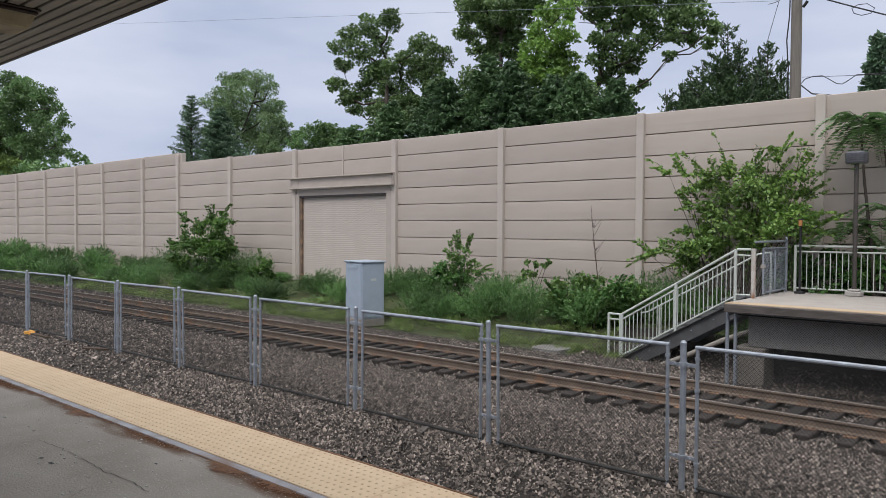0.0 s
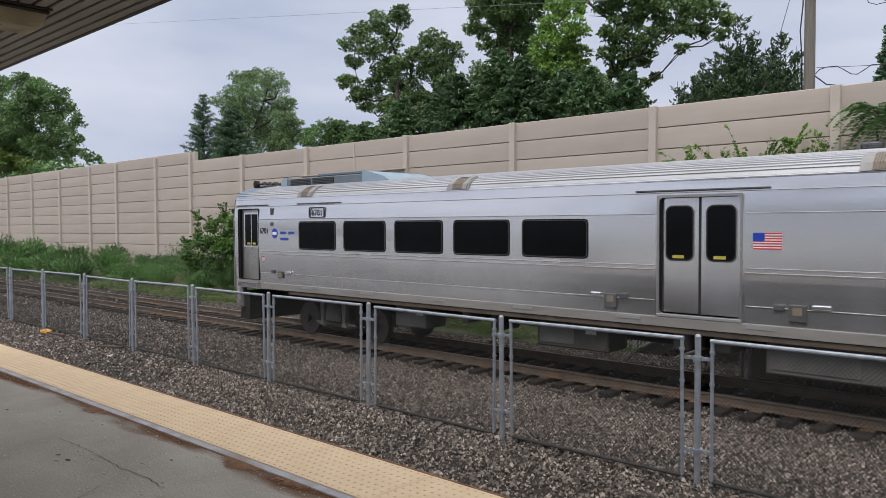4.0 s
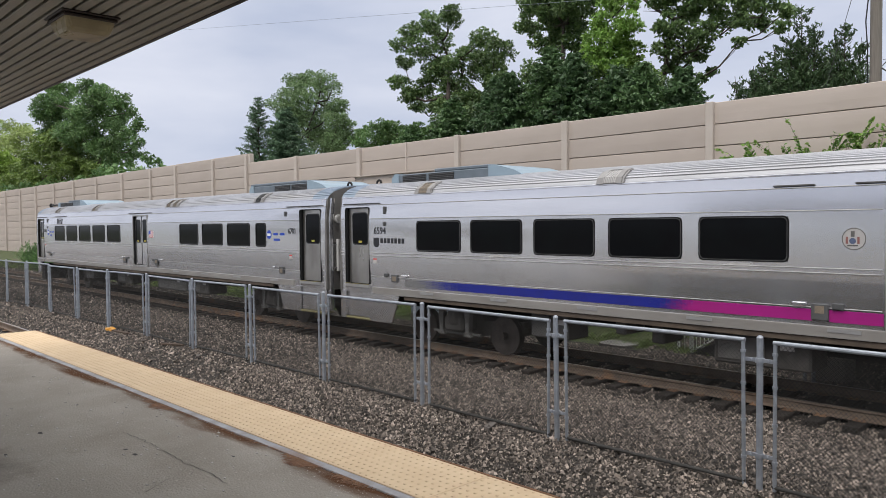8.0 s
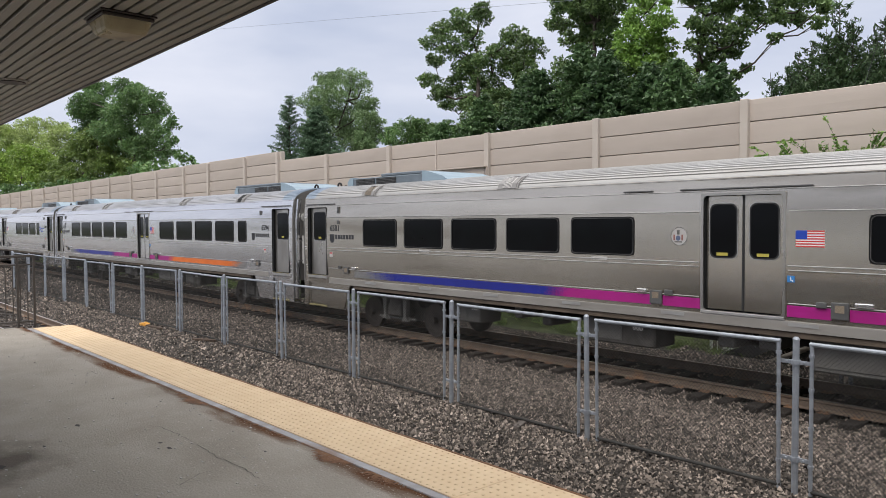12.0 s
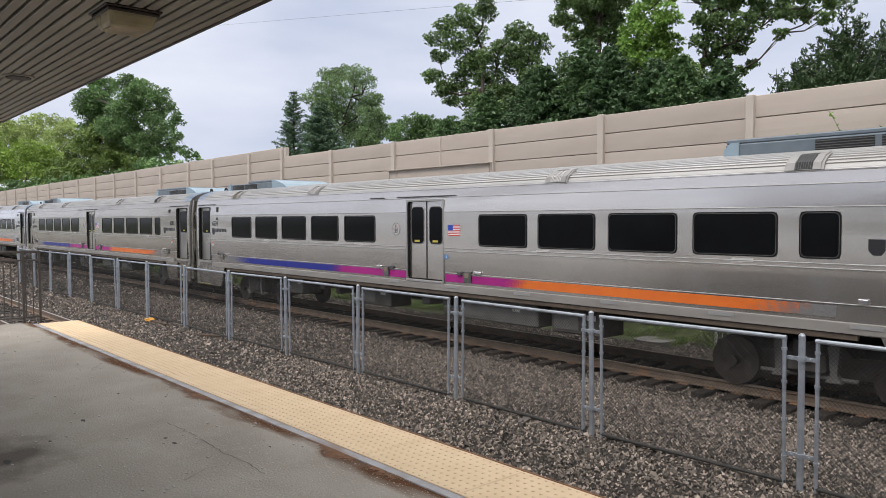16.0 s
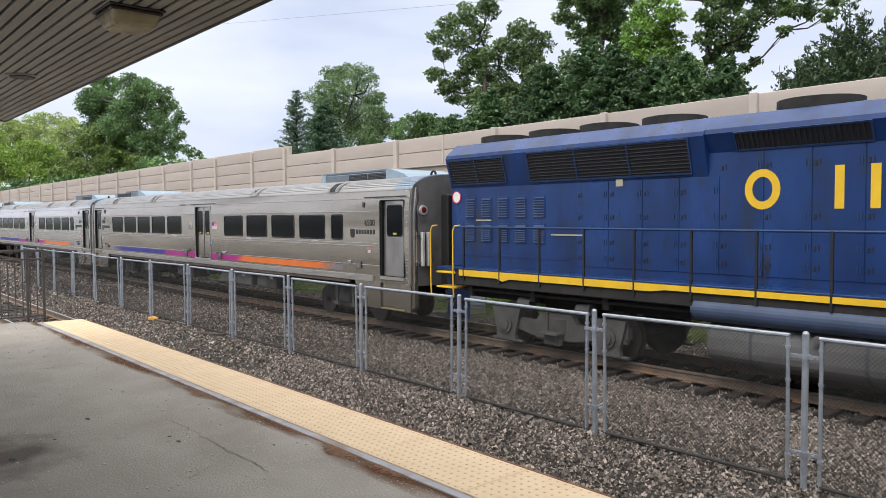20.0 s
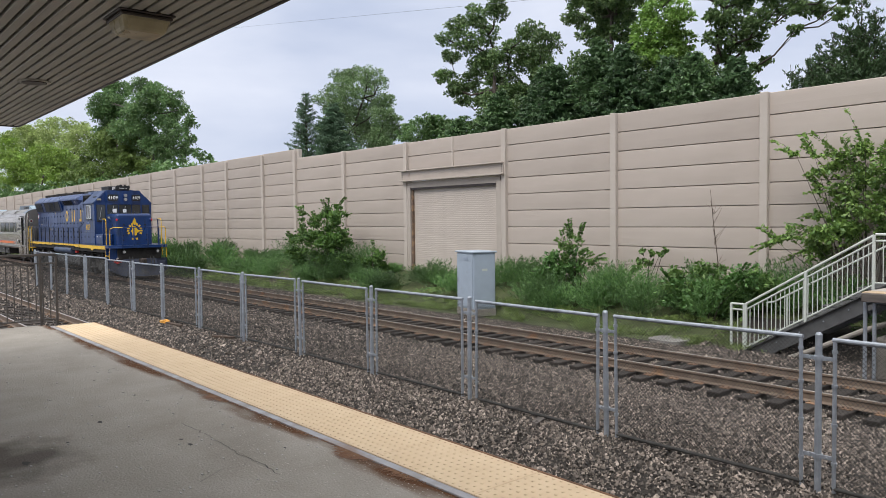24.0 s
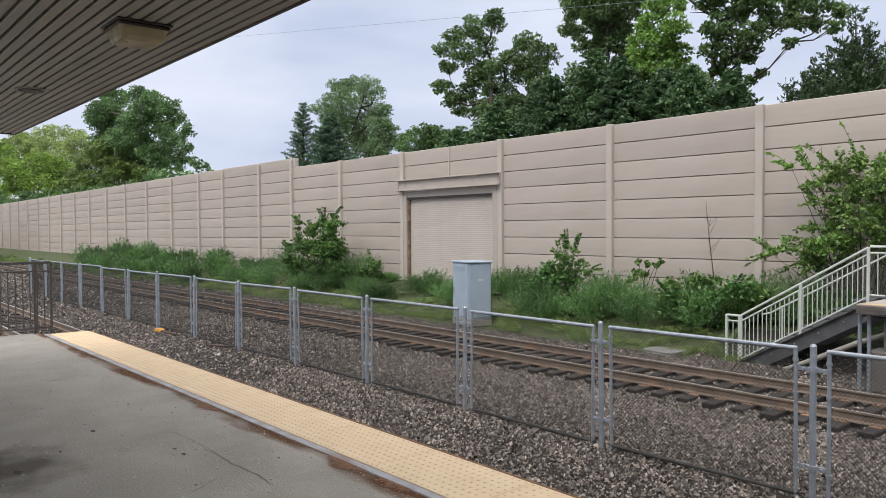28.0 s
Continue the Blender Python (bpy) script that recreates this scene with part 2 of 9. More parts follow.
def rusted_slab():
    """The platform slab: worn concrete, pale specks, and rust that has run in from the steel edging."""
    m = CONCRETE.copy()
    m.name = "worn_concrete_with_rust"
    n, l = m.node_tree.nodes, m.node_tree.links
    p = n["Principled BSDF"]
    base = p.inputs["Base Color"].links[0].from_socket
    tc, sep = n.new("ShaderNodeTexCoord"), n.new("ShaderNodeSeparateXYZ")
    l.new(tc.outputs["Object"], sep.inputs[0])
    near = n.new("ShaderNodeMapRange")
    near.interpolation_type = "SMOOTHSTEP"
    for k, v in (("From Min", 2.5), ("From Max", 2.94), ("To Min", -0.35), ("To Max", 0.42)):
        near.inputs[k].default_value = v
    l.new(sep.outputs["Y"], near.inputs["Value"])
    mp, nz = n.new("ShaderNodeMapping"), n.new("ShaderNodeTexNoise")
    mp.inputs["Scale"].default_value = (0.75, 2.4, 1)
    l.new(tc.outputs["Object"], mp.inputs["Vector"])
    l.new(mp.outputs[0], nz.inputs["Vector"])
    nz.inputs["Scale"].default_value, nz.inputs["Detail"].default_value = 1.3, 6.0
    add, cut = n.new("ShaderNodeMath"), n.new("ShaderNodeMapRange")
    add.operation = "ADD"
    l.new(near.outputs[0], add.inputs[0])
    l.new(nz.outputs["Fac"], add.inputs[1])
    cut.inputs["From Min"].default_value, cut.inputs["From Max"].default_value = 0.68, 0.90
    l.new(add.outputs[0], cut.inputs["Value"])
    rust = n.new("ShaderNodeMix")
    rust.data_type = "RGBA"
    l.new(cut.outputs[0], rust.inputs["Factor"])
    l.new(base, rust.inputs["A"])
    rust.inputs["B"].default_value = (0.10, 0.05, 0.027, 1)
    fine, spk = n.new("ShaderNodeTexNoise"), n.new("ShaderNodeMapRange")
    fine.inputs["Scale"].default_value, fine.inputs["Detail"].default_value = 55.0, 2.0
    l.new(tc.outputs["Object"], fine.inputs["Vector"])
    spk.inputs["From Min"].default_value, spk.inputs["From Max"].default_value = 0.63, 0.70
    l.new(fine.outputs["Fac"], spk.inputs["Value"])
    pale = n.new("ShaderNodeMix")
    pale.data_type = "RGBA"
    l.new(spk.outputs[0], pale.inputs["Factor"])
    l.new(rust.outputs["Result"], pale.inputs["A"])
    pale.inputs["B"].default_value = (0.40, 0.37, 0.33, 1)
    # an old oily stain with a ragged edge
    off, size, wob = n.new("ShaderNodeVectorMath"), n.new("ShaderNodeVectorMath"), n.new("ShaderNodeTexNoise")
    off.operation, size.operation = "SUBTRACT", "LENGTH"
    off.inputs[1].default_value = (-5.95, 0.95, DECK_Z)
    wob.inputs["Scale"].default_value, wob.inputs["Detail"].default_value = 3.5, 5.0
    l.new(tc.outputs["Object"], off.inputs[0])
    l.new(off.outputs["Vector"], size.inputs[0])
    l.new(tc.outputs["Object"], wob.inputs["Vector"])
    edge, fall = n.new("ShaderNodeMath"), n.new("ShaderNodeMapRange")
    edge.operation = "MULTIPLY_ADD"
    edge.inputs[1].default_value = -1.1
    l.new(wob.outputs["Fac"], edge.inputs[0])
    l.new(size.outputs["Value"], edge.inputs[2])
    for k, v in (("From Min", -0.35), ("From Max", 0.15), ("To Min", 0.8), ("To Max", 0.0)):
        fall.inputs[k].default_value = v
    l.new(edge.outputs[0], fall.inputs["Value"])
    oil = n.new("ShaderNodeMix")
    oil.data_type = "RGBA"
    l.new(fall.outputs[0], oil.inputs["Factor"])
    l.new(pale.outputs["Result"], oil.inputs["A"])
    oil.inputs["B"].default_value = (0.075, 0.064, 0.053, 1)
    l.new(oil.outputs["Result"], p.inputs["Base Color"])
    return m


DECK_Z = 1.22
SLAB = rusted_slab()


# ---- mesh tools ----
class Shape:
    """Vertices and faces collected for one mesh."""

    def __init__(self):
        self.v, self.f = [], []

    def add(self, verts, faces):
        k = len(self.v)
        self.v.extend([tuple(p) for p in verts])
        self.f.extend([tuple(i + k for i in q) for q in faces])
        return self

    def box(self, a, b, c=0.0):
        """A box from corner a to corner b, its edges cut back by c."""
        (x0, y0, z0), (x1, y1, z1) = [min(p, q) for p, q in zip(a, b)], [max(p, q) for p, q in zip(a, b)]
        c = min(c, (x1 - x0) * 0.45, (y1 - y0) * 0.45, (z1 - z0) * 0.45)
        if c <= 0:
            vs = [(x, y, z) for z in (z0, z1) for y in (y0, y1) for x in (x0, x1)]
            return self.add(vs, [(0, 2, 3, 1), (4, 5, 7, 6), (0, 1, 5, 4), (2, 6, 7, 3), (0, 4, 6, 2), (1, 3, 7, 5)])
        vs, idx = [], {}
        lo, hi = (x0, y0, z0), (x1, y1, z1)
        for s in [(i, j, k) for i in (0, 1) for j in (0, 1) for k in (0, 1)]:
            for ax in range(3):
                p = []
                for d in range(3):
                    e = hi[d] if s[d] else lo[d]
                    p.append(e if d == ax else e + (-c if s[d] else c))
                idx[s, ax] = len(vs)
                vs.append(p)
        fs = []

        def face(q):
            pts = [Vector(vs[i]) for i in q]
            mid = sum(pts, Vector()) / len(pts)
            nrm = (pts[1] - pts[0]).cross(pts[2] - pts[1])
            out = mid - Vector(((x0 + x1) / 2, (y0 + y1) / 2, (z0 + z1) / 2))
            scaled = Vector((out.x / (x1 - x0), out.y / (y1 - y0), out.z / (z1 - z0)))
            fs.append(tuple(q) if nrm.dot(scaled) > 0 else tuple(reversed(q)))
        for ax in range(3):
            u, w = (ax + 1) % 3, (ax + 2) % 3
            for side in (0, 1):
                q = []
                for a_, b_ in ((0, 0), (1, 0), (1, 1), (0, 1)):
                    s = [0, 0, 0]
                    s[ax], s[u], s[w] = side, a_, b_
                    q.append(idx[tuple(s), ax])
                face(q)
            for a_ in (0, 1):
                for b_ in (0, 1):
                    s0, s1 = [0, 0, 0], [0, 0, 0]
                    s0[u] = s1[u] = a_
                    s0[w] = s1[w] = b_
                    s1[ax] = 1
                    s0, s1 = tuple(s0), tuple(s1)
                    face([idx[s0, u], idx[s1, u], idx[s1, w], idx[s0, w]])
        for s in [(i, j, k) for i in (0, 1) for j in (0, 1) for k in (0, 1)]:
            face([idx[s, 0], idx[s, 1], idx[s, 2]])
        return self.add(vs, fs)

    def tube(self, p, q, r, n=8, r2=None, caps=True):
        """A round bar from p to q."""
        p, q = Vector(p), Vector(q)
        w = (q - p).normalized()
        u = w.orthogonal().normalized()
        t = w.cross(u)
        r2 = r if r2 is None else r2
        vs = []
        for c, rr in ((p, r), (q, r2)):
            vs += [c + (u * math.cos(2 * math.pi * i / n) + t * math.sin(2 * math.pi * i / n)) * rr for i in range(n)]
        fs = [(i, (i + 1) % n, n + (i + 1) % n, n + i) for i in range(n)]
        if caps:
            fs += [tuple(reversed(range(n))), tuple(range(n, 2 * n))]
        return self.add(vs, fs)

    def pipe(self, pts, r, n=8):
        """A bent round bar through points."""
        pts = [Vector(p) for p in pts]
        rings = []
        u = None
        for i, p in enumerate(pts):
            a = (pts[min(i + 1, len(pts) - 1)] - pts[max(i - 1, 0)]).normalized()
            u = (a.orthogonal() if u is None else u - a * u.dot(a)).normalized()
            t = a.cross(u)
            rr = r[i] if isinstance(r, (list, tuple)) else r
            rings.append([p + (u * math.cos(2 * math.pi * k / n) + t * math.sin(2 * math.pi * k / n)) * rr for k in range(n)])
        vs = [v for ring in rings for v in ring]
        fs = [(j * n + k, j * n + (k + 1) % n, (j + 1) * n + (k + 1) % n, (j + 1) * n + k) for j in range(len(pts) - 1) for k in range(n)]
        fs += [tuple(reversed(range(n))), tuple(range((len(pts) - 1) * n, len(pts) * n))]
        return self.add(vs, fs)

    def prism(self, outline, axis, a, b):
        """A flat outline carried along an axis from a to b. The outline's points are the other two coordinates, in order."""
        n = len(outline)
        vs = []
        for s in (a, b):
            for p in outline:
                q = list(p)
                q.insert("xyz".index(axis), s)
                vs.append(q)
        area = sum(outline[i][0] * outline[(i + 1) % n][1] - outline[(i + 1) % n][0] * outline[i][1] for i in range(n))
        flip = (area > 0) == (axis in "xz")
        if b < a:
            flip = not flip
        fs = [(i, (i + 1) % n, n + (i + 1) % n, n + i) for i in range(n)] + [tuple(reversed(range(n))), tuple(range(n, 2 * n))]
        return self.add(vs, fs if flip else [tuple(reversed(f)) for f in fs])

    def ring(self, outer, inner, y0, y1):
        """A flat frame in the x-z plane between two outlines of equal count, from y0 to y1."""
        n = len(outer)
        vs = [(x, y, z) for y in (y0, y1) for o in (outer, inner) for x, z in o]
        fs = []
        for i in range(n):
            j = (i + 1) % n
            fs += [(i, j, n + j, n + i), (2 * n + j, 2 * n + i, 3 * n + i, 3 * n + j), (j, i, 2 * n + i, 2 * n + j), (n + i, n + j, 3 * n + j, 3 * n + i)]
        return self.add(vs, fs)

    def mesh(self, name, smooth=False):
        me = bpy.data.meshes.new(name)
        me.from_pydata(self.v, [], self.f)
        if smooth:
            me.shade_smooth()
        me.update()
        return me


def rounded(x0, z0, x1, z1, r, n=4):
    """A rectangle's outline with round corners, anticlockwise."""
    out = []
    for cx, cz, a0 in ((x1 - r, z1 - r, 0), (x0 + r, z1 - r, 90), (x0 + r, z0 + r, 180), (x1 - r, z0 + r, 270)):
        out += [(cx + r * math.cos(radians(a0 + 90 * i / n)), cz + r * math.sin(radians(a0 + 90 * i / n))) for i in range(n + 1)]
    return out


def disc(cx, cz, r, n=20):
    return [(cx + r * math.cos(2 * math.pi * i / n), cz + r * math.sin(2 * math.pi * i / n)) for i in range(n)]


MESHES = {}


def part(name, shape, mat, parent=None, label="", at=None, smooth=False, kind="", key=None):
    """Links a shape as one mesh object under a thing. key: alike pieces share one mesh."""
    if key and key in MESHES:
        me = MESHES[key]
    else:
        me = shape.mesh(name, smooth) if isinstance(shape, Shape) else shape
        if not me.materials:
            me.materials.append(mat)
        if key:
            MESHES[key] = me
    ob = new(name, me)
    if parent:
        ob.parent = parent
    if at is not None:
        ob.matrix_basis = at if isinstance(at, Matrix) else Matrix.Translation(at)
    return tagged(ob, label, kind=kind)


def thing(name, label, category, at=(0, 0, 0), group="", kind=""):
    ob = new(name)
    ob.empty_display_size = 0.2
    ob.matrix_basis = at if isinstance(at, Matrix) else Matrix.Translation(at)
    return tagged(ob, label, category, group, kind)


def single(name, shape, mat, label, category="", group="", kind="", at=None, smooth=False, key=None):
    ob = part(name, shape, mat, at=at, smooth=smooth, key=key)
    return tagged(ob, label, category, group, kind)


def lettering(text, size, mat, parent, name, at, depth=0.004, spacing=1.0, bold=0.0):
    """Raised letters in the built-in font, facing -y, at a place in the parent's space."""
    cu = bpy.data.curves.new(name, "FONT")
    cu.body, cu.size, cu.extrude, cu.space_character, cu.offset = text, size, depth, spacing, bold
    cu.resolution_u = 3
    tmp = bpy.data.objects.new(name, cu)
    me = bpy.data.meshes.new_from_object(tmp)
    bpy.data.objects.remove(tmp)
    me.materials.clear()
    me.materials.append(mat)
    return part(name, me, mat, parent, at=Matrix.Translation(at) @ pose(0, 0, 0, 90, 0, 0))


# ---- plan, in metres: x along the tracks, y across them, rail heads at z = 0 ----
TRACK_Y, NEAR_TRACK_Y = 13.02, 5.33
FENCE_Y, FENCE_STEP, FENCE_X = 7.87, 2.6676, -3.29
WALL_Y = 19.8
DRIFT = 0.0025


def line_y(x):
    """The far track's centre line, which draws away from the platform by a quarter of a metre in a hundred."""
    return TRACK_Y + 0.03 - DRIFT * x


GAUGE = 1.505


def ground_z(y):
    """Height of the ground across the tracks."""
    ys = [-400, 3.0, 3.6, 6.4, 7.2, 8.6, 10.2, 11.3, 14.6, 15.4, 16.6, 18.2, 19.6, 40, 900]
    zs = [-0.3, -0.3, -0.24, -0.22, 0.0, 0.02, -0.1, -0.225, -0.225, -0.21, -0.2, 0.28, 0.7, 1.0, 1.0]
    return float(np.interp(y, ys, zs))


def sheet(xs, ys, lift, rough=0.0):
    s = Shape()
    s.v = [(x, y, ground_z(y) + lift + (rough * noise.noise((x * 1.7, y * 1.7, 0.3)) if rough else 0)) for y in ys for x in xs]
    n = len(xs)
    s.f = [(j * n + i, j * n + i + 1, (j + 1) * n + i + 1, (j + 1) * n + i) for j in range(len(ys) - 1) for i in range(n - 1)]
    return s


single("ground", sheet([-900, -400, -200, -120, -80, -60, -40, -30, -20, -10, 0, 10, 20, 40, 80, 200, 600],
                       [-400, -100, -30, -10, 3.0, 3.6, 6.4, 7.2, 8.6, 10.2, 11.3, 14.6, 15.4, 16.6, 18.2, 19.6, 25, 40, 80, 160, 400, 900], -0.03),
       SOIL, "dry soil with thin green grass beside the railway", kind="structure")
single("ballast_bed", sheet(list(np.arange(-40, 8.01, 0.25)), list(np.arange(3.6, 15.9, 0.15)), 0.0, 0.035), BALLAST,
       "bed of grey-brown crushed stone between and under the tracks", kind="structure", smooth=True)
single("ballast_bed_far", sheet([-420, -300, -200, -150, -110, -80, -60, -50, -39.9], list(np.arange(3.6, 15.9, 0.5)), -0.005), BALLAST,
       "bed of grey crushed stone under the distant tracks", kind="structure")
single("ballast_bed_behind", sheet([7.9, 20, 40, 80, 160], list(np.arange(3.6, 15.9, 0.5)), -0.005), BALLAST,
       "bed of grey crushed stone under the tracks", kind="structure")


def stones(name, x0, x1, y0, y1, count, size, mat, label, seed, skip=lambda x, y: False):
    """Loose crushed stones: flattened, skewed octahedra."""
    rng = np.random.default_rng(seed)
    x, y = rng.uniform(x0, x1, count), rng.uniform(y0, y1, count)
    keep = np.array([not skip(a, b) for a, b in zip(x, y)])
    x, y = x[keep], y[keep]
    n = len(x)
    z = np.array([ground_z(b) + 0.035 * noise.noise((a * 1.7, b * 1.7, 0.3)) for a, b in zip(x, y)])
    base = np.array([(1, 0, -0.3), (-1, 0, -0.3), (0, 1, -0.3), (0, -1, -0.3), (0.25, 0.1, 0.9), (-0.3, -0.1, 0.75)], float)
    pts = base[None] * rng.uniform(0.55, 1.25, (n, 6, 1)) + rng.normal(0, 0.22, (n, 6, 3))
    r = size * rng.lognormal(0, 0.24, n)
    a = rng.uniform(0, 2 * np.pi, n)
    tilt = rng.uniform(-0.9, 0.9, n)
    px, py, pz = pts[..., 0], pts[..., 1], pts[..., 2] * 1.05
    py, pz = py * np.cos(tilt)[:, None] - pz * np.sin(tilt)[:, None], py * np.sin(tilt)[:, None] + pz * np.cos(tilt)[:, None]
    qx = px * np.cos(a)[:, None] - py * np.sin(a)[:, None]
    qy = px * np.sin(a)[:, None] + py * np.cos(a)[:, None]
    v = np.stack([qx * r[:, None] + x[:, None], qy * r[:, None] + y[:, None], pz * r[:, None] + (z + r * rng.uniform(-0.1, 1.1, n))[:, None]], -1).reshape(-1, 3)
    tri = np.array([(0, 2, 4), (2, 5, 4), (2, 1, 5), (1, 3, 5), (3, 4, 5), (3, 0, 4)])
    f = (tri[None] + 6 * np.arange(n)[:, None, None]).reshape(-1, 3)
    me = bpy.data.meshes.new(name)
    me.vertices.add(len(v))
    me.vertices.foreach_set("co", v.ravel())
    me.loops.add(f.size)
    me.loops.foreach_set("vertex_index", f.ravel().astype(np.int32))
    me.polygons.add(len(f))
    me.polygons.foreach_set("loop_start", np.arange(0, f.size, 3, dtype=np.int32))
    me.update(calc_edges=True)
    me.materials.append(mat)
    return tagged(new(name, me), label, "gravel", kind="stuff")


def stone_mat(name, dark, pale):
    m = bpy.data.materials.new(name)
    m.use_nodes = True
    n, l = m.node_tree.nodes, m.node_tree.links
    geo, ramp = n.new("ShaderNodeNewGeometry"), n.new("ShaderNodeValToRGB")
    e = ramp.color_ramp.elements
    e[0].color, e[1].color = (*dark, 1), (*pale, 1)
    for at, mixed in ((0.4, 0.17), (0.85, 0.5)):
        mid = e.new(at)
        mid.color = (*[d * (1 - mixed) + p * mixed for d, p in zip(dark, pale)], 1)
    l.new(geo.outputs["Random Per Island"], ramp.inputs[0])
    l.new(ramp.outputs[0], n["Principled BSDF"].inputs["Base Color"])
    n["Principled BSDF"].inputs["Roughness"].default_value = 0.9
    return m


REAR_GREY = material("neutral_grey_ground", (0.21, 0.20, 0.19), (0.16, 0.153, 0.145), 3, 0.9, bump=0.3, spots=(0.12, 0.115, 0.11), spot_scale=0.3)
STONE = stone_mat("crushed_stone", (0.013, 0.0105, 0.009), (0.415, 0.345, 0.292))


def on_ties(x, y):
    y = y - line_y(x) + TRACK_Y
    return abs(y - TRACK_Y) < 1.36 and math.sin(x * 91.7 + y * 57.3) > -0.88 and (abs((x + 0.06) / 0.51 - round((x + 0.06) / 0.51)) < 0.24 or abs(abs(y - TRACK_Y) - GAUGE / 2) < 0.1)


stones("ballast_stones", -13.5, 2.5, 6.1, 11.7, 104000, 0.0192, STONE, "loose grey and brown crushed stones between the tracks", 1, on_ties)
stones("ballast_stones", -13.5, 1.5, 11.7, 15.7, 38000, 0.0225, STONE, "loose crushed stones under and beside the far track", 2, on_ties)
stones("ballast_stones", -30, -13.5, 3.7, 15.7, 62000, 0.0245, STONE, "loose crushed stones farther along the tracks", 3, on_ties)
stones("ballast_stones", -75, -30, 3.7, 15.7, 24000, 0.042, STONE, "loose crushed stones along the distant tracks", 4, on_ties)

single("ballast_shoulder", sheet(list(np.arange(-9.3, 8.01, 0.25)), list(np.arange(15.85, 18.3, 0.2)), 0.012, 0.035), BALLAST, "crushed stone under the stair and the far platform", kind="structure", smooth=True)
stones("ballast_stones", -9.6, -1.0, 15.55, 17.3, 6000, 0.024, STONE, "loose crushed stones round the foot of the stair", 5)

# ---- tracks ----
def rail_outline(y):
    """A flat-bottomed rail in cross-section."""
    half = [(0.07, -0.17), (0.07, -0.16), (0.012, -0.135), (0.01, -0.05), (0.035, -0.035), (0.035, -0.008), (0.026, -0.001)]
    return [(y + a, z) for a, z in half] + [(y - a, z) for a, z in reversed(half)]


def track(name, y, x0, x1, ties_from, ties_to, label):
    t = thing(name, label, kind="structure", category="railway track")
    for side in (-1, 1):
        yy = y + side * GAUGE / 2
        r = part("rail", Shape().prism(rail_outline(yy), "x", x0, x1), RAIL, t, "rusty steel rail")
        part("rail_head", Shape().prism([(yy - 0.024, -0.003), (yy + 0.024, -0.003), (yy + 0.02, 0.001), (yy - 0.02, 0.001)], "x", x0, x1), RAIL_TOP, r, "polished running surface")
    tie = Shape().box((-0.115, -1.3, -0.36), (0.115, 1.3, -0.165), 0.012)
    plate = Shape()
    for side in (-1, 1):
        plate.box((-0.09, side * GAUGE / 2 - 0.17, -0.165), (0.09, side * GAUGE / 2 + 0.17, -0.152), 0.004)
        for a in (-1, 1):
            for b in (-1, 1):
                plate.box((a * 0.055 - 0.012, side * GAUGE / 2 + b * 0.09 - 0.012, -0.155), (a * 0.055 + 0.012, side * GAUGE / 2 + b * 0.09 + 0.012, -0.125))
    k0, k1 = round(ties_from / 0.51), round(ties_to / 0.51)
    for k in range(k0, k1):
        rng = random.Random(k * 7 + int(y))
        at = pose(k * 0.51 - 0.06 + rng.uniform(-0.03, 0.03), y + rng.uniform(-0.05, 0.05), rng.uniform(-0.015, 0.0), rz=rng.uniform(-1.2, 1.2))
        o = part("tie", tie, TIE, t, at=at, key="tie")
        if k * 0.51 > -28:
            part("tie_plate", plate, TIE_PLATE, o, "rusted tie plates and spikes", key="tie_plate")
    far = Shape()
    for k in range(round(-230 / 0.51), k0):
        far.box((k * 0.51 - 0.175, y - 1.3, -0.33), (k * 0.51 + 0.055, y + 1.3, -0.165))
    part("distant_ties", far, TIE, t, kind="stuff")
    return t


far_track = track("track_far", TRACK_Y, -420, 60, -75, 5, "rusty railway track on wooden ties and ballast")
far_track.matrix_basis = Matrix.Translation((0, line_y(0), 0.03)) @ Matrix.Rotation(-math.atan(DRIFT), 4, "Z") @ Matrix.Translation((0, -TRACK_Y, 0))
track("track_near", NEAR_TRACK_Y, -420, 60, -45, -10, "railway track beside the high platform")

# ---- noise barrier wall: concrete posts with stacked planks ----
POSTS = [4.9, -0.1, -4.98, -9.7, -14.64, -19.58, -25.55, -30.45, -35.17, -38.86, -43.68, -47.35, -52.1, -57.05, -61.97, -66.8, -71.8, -76.6, -81.6, -86.4, -91.2, -96.1, -101.0, -105.9, -110.8, -115.7, -120.6, -125.5, -135.5, -145.5, -155.5]
PLANK = 0.605
wall = thing("wall_noise_barrier", "tall tan concrete noise barrier with stacked planks", "wall", kind="structure")


def plank(length, h=PLANK):
    """One precast plank, bellied outwards, with recessed top and bottom edges."""
    prof = [(0.10, 0.0), (-0.052, 0.0), (-0.062, 0.012), (-0.068, h * 0.4), (-0.064, h * 0.75), (-0.056, h - 0.03), (-0.03, h - 0.014), (0.10, h - 0.014)]
    return Shape().prism(prof, "x", 0, length)


def wall_bay(x_right, x_left, top, count, bottom_skip=0, first=0):
    length = x_right - x_left - 0.02
    for k in range(first, count - bottom_skip):
        part("plank", plank(length), WALL, wall, at=(x_left + 0.01, WALL_Y + 0.05, top - (k + 1) * PLANK), key=("plank", round(length, 2)))


def wall_top(x):
    """Top of the barrier: a step up beyond the roller door, then falling slowly with the line."""
    return 6.2 if x > -35 else 6.69 - 0.0036 * (-35 - x)


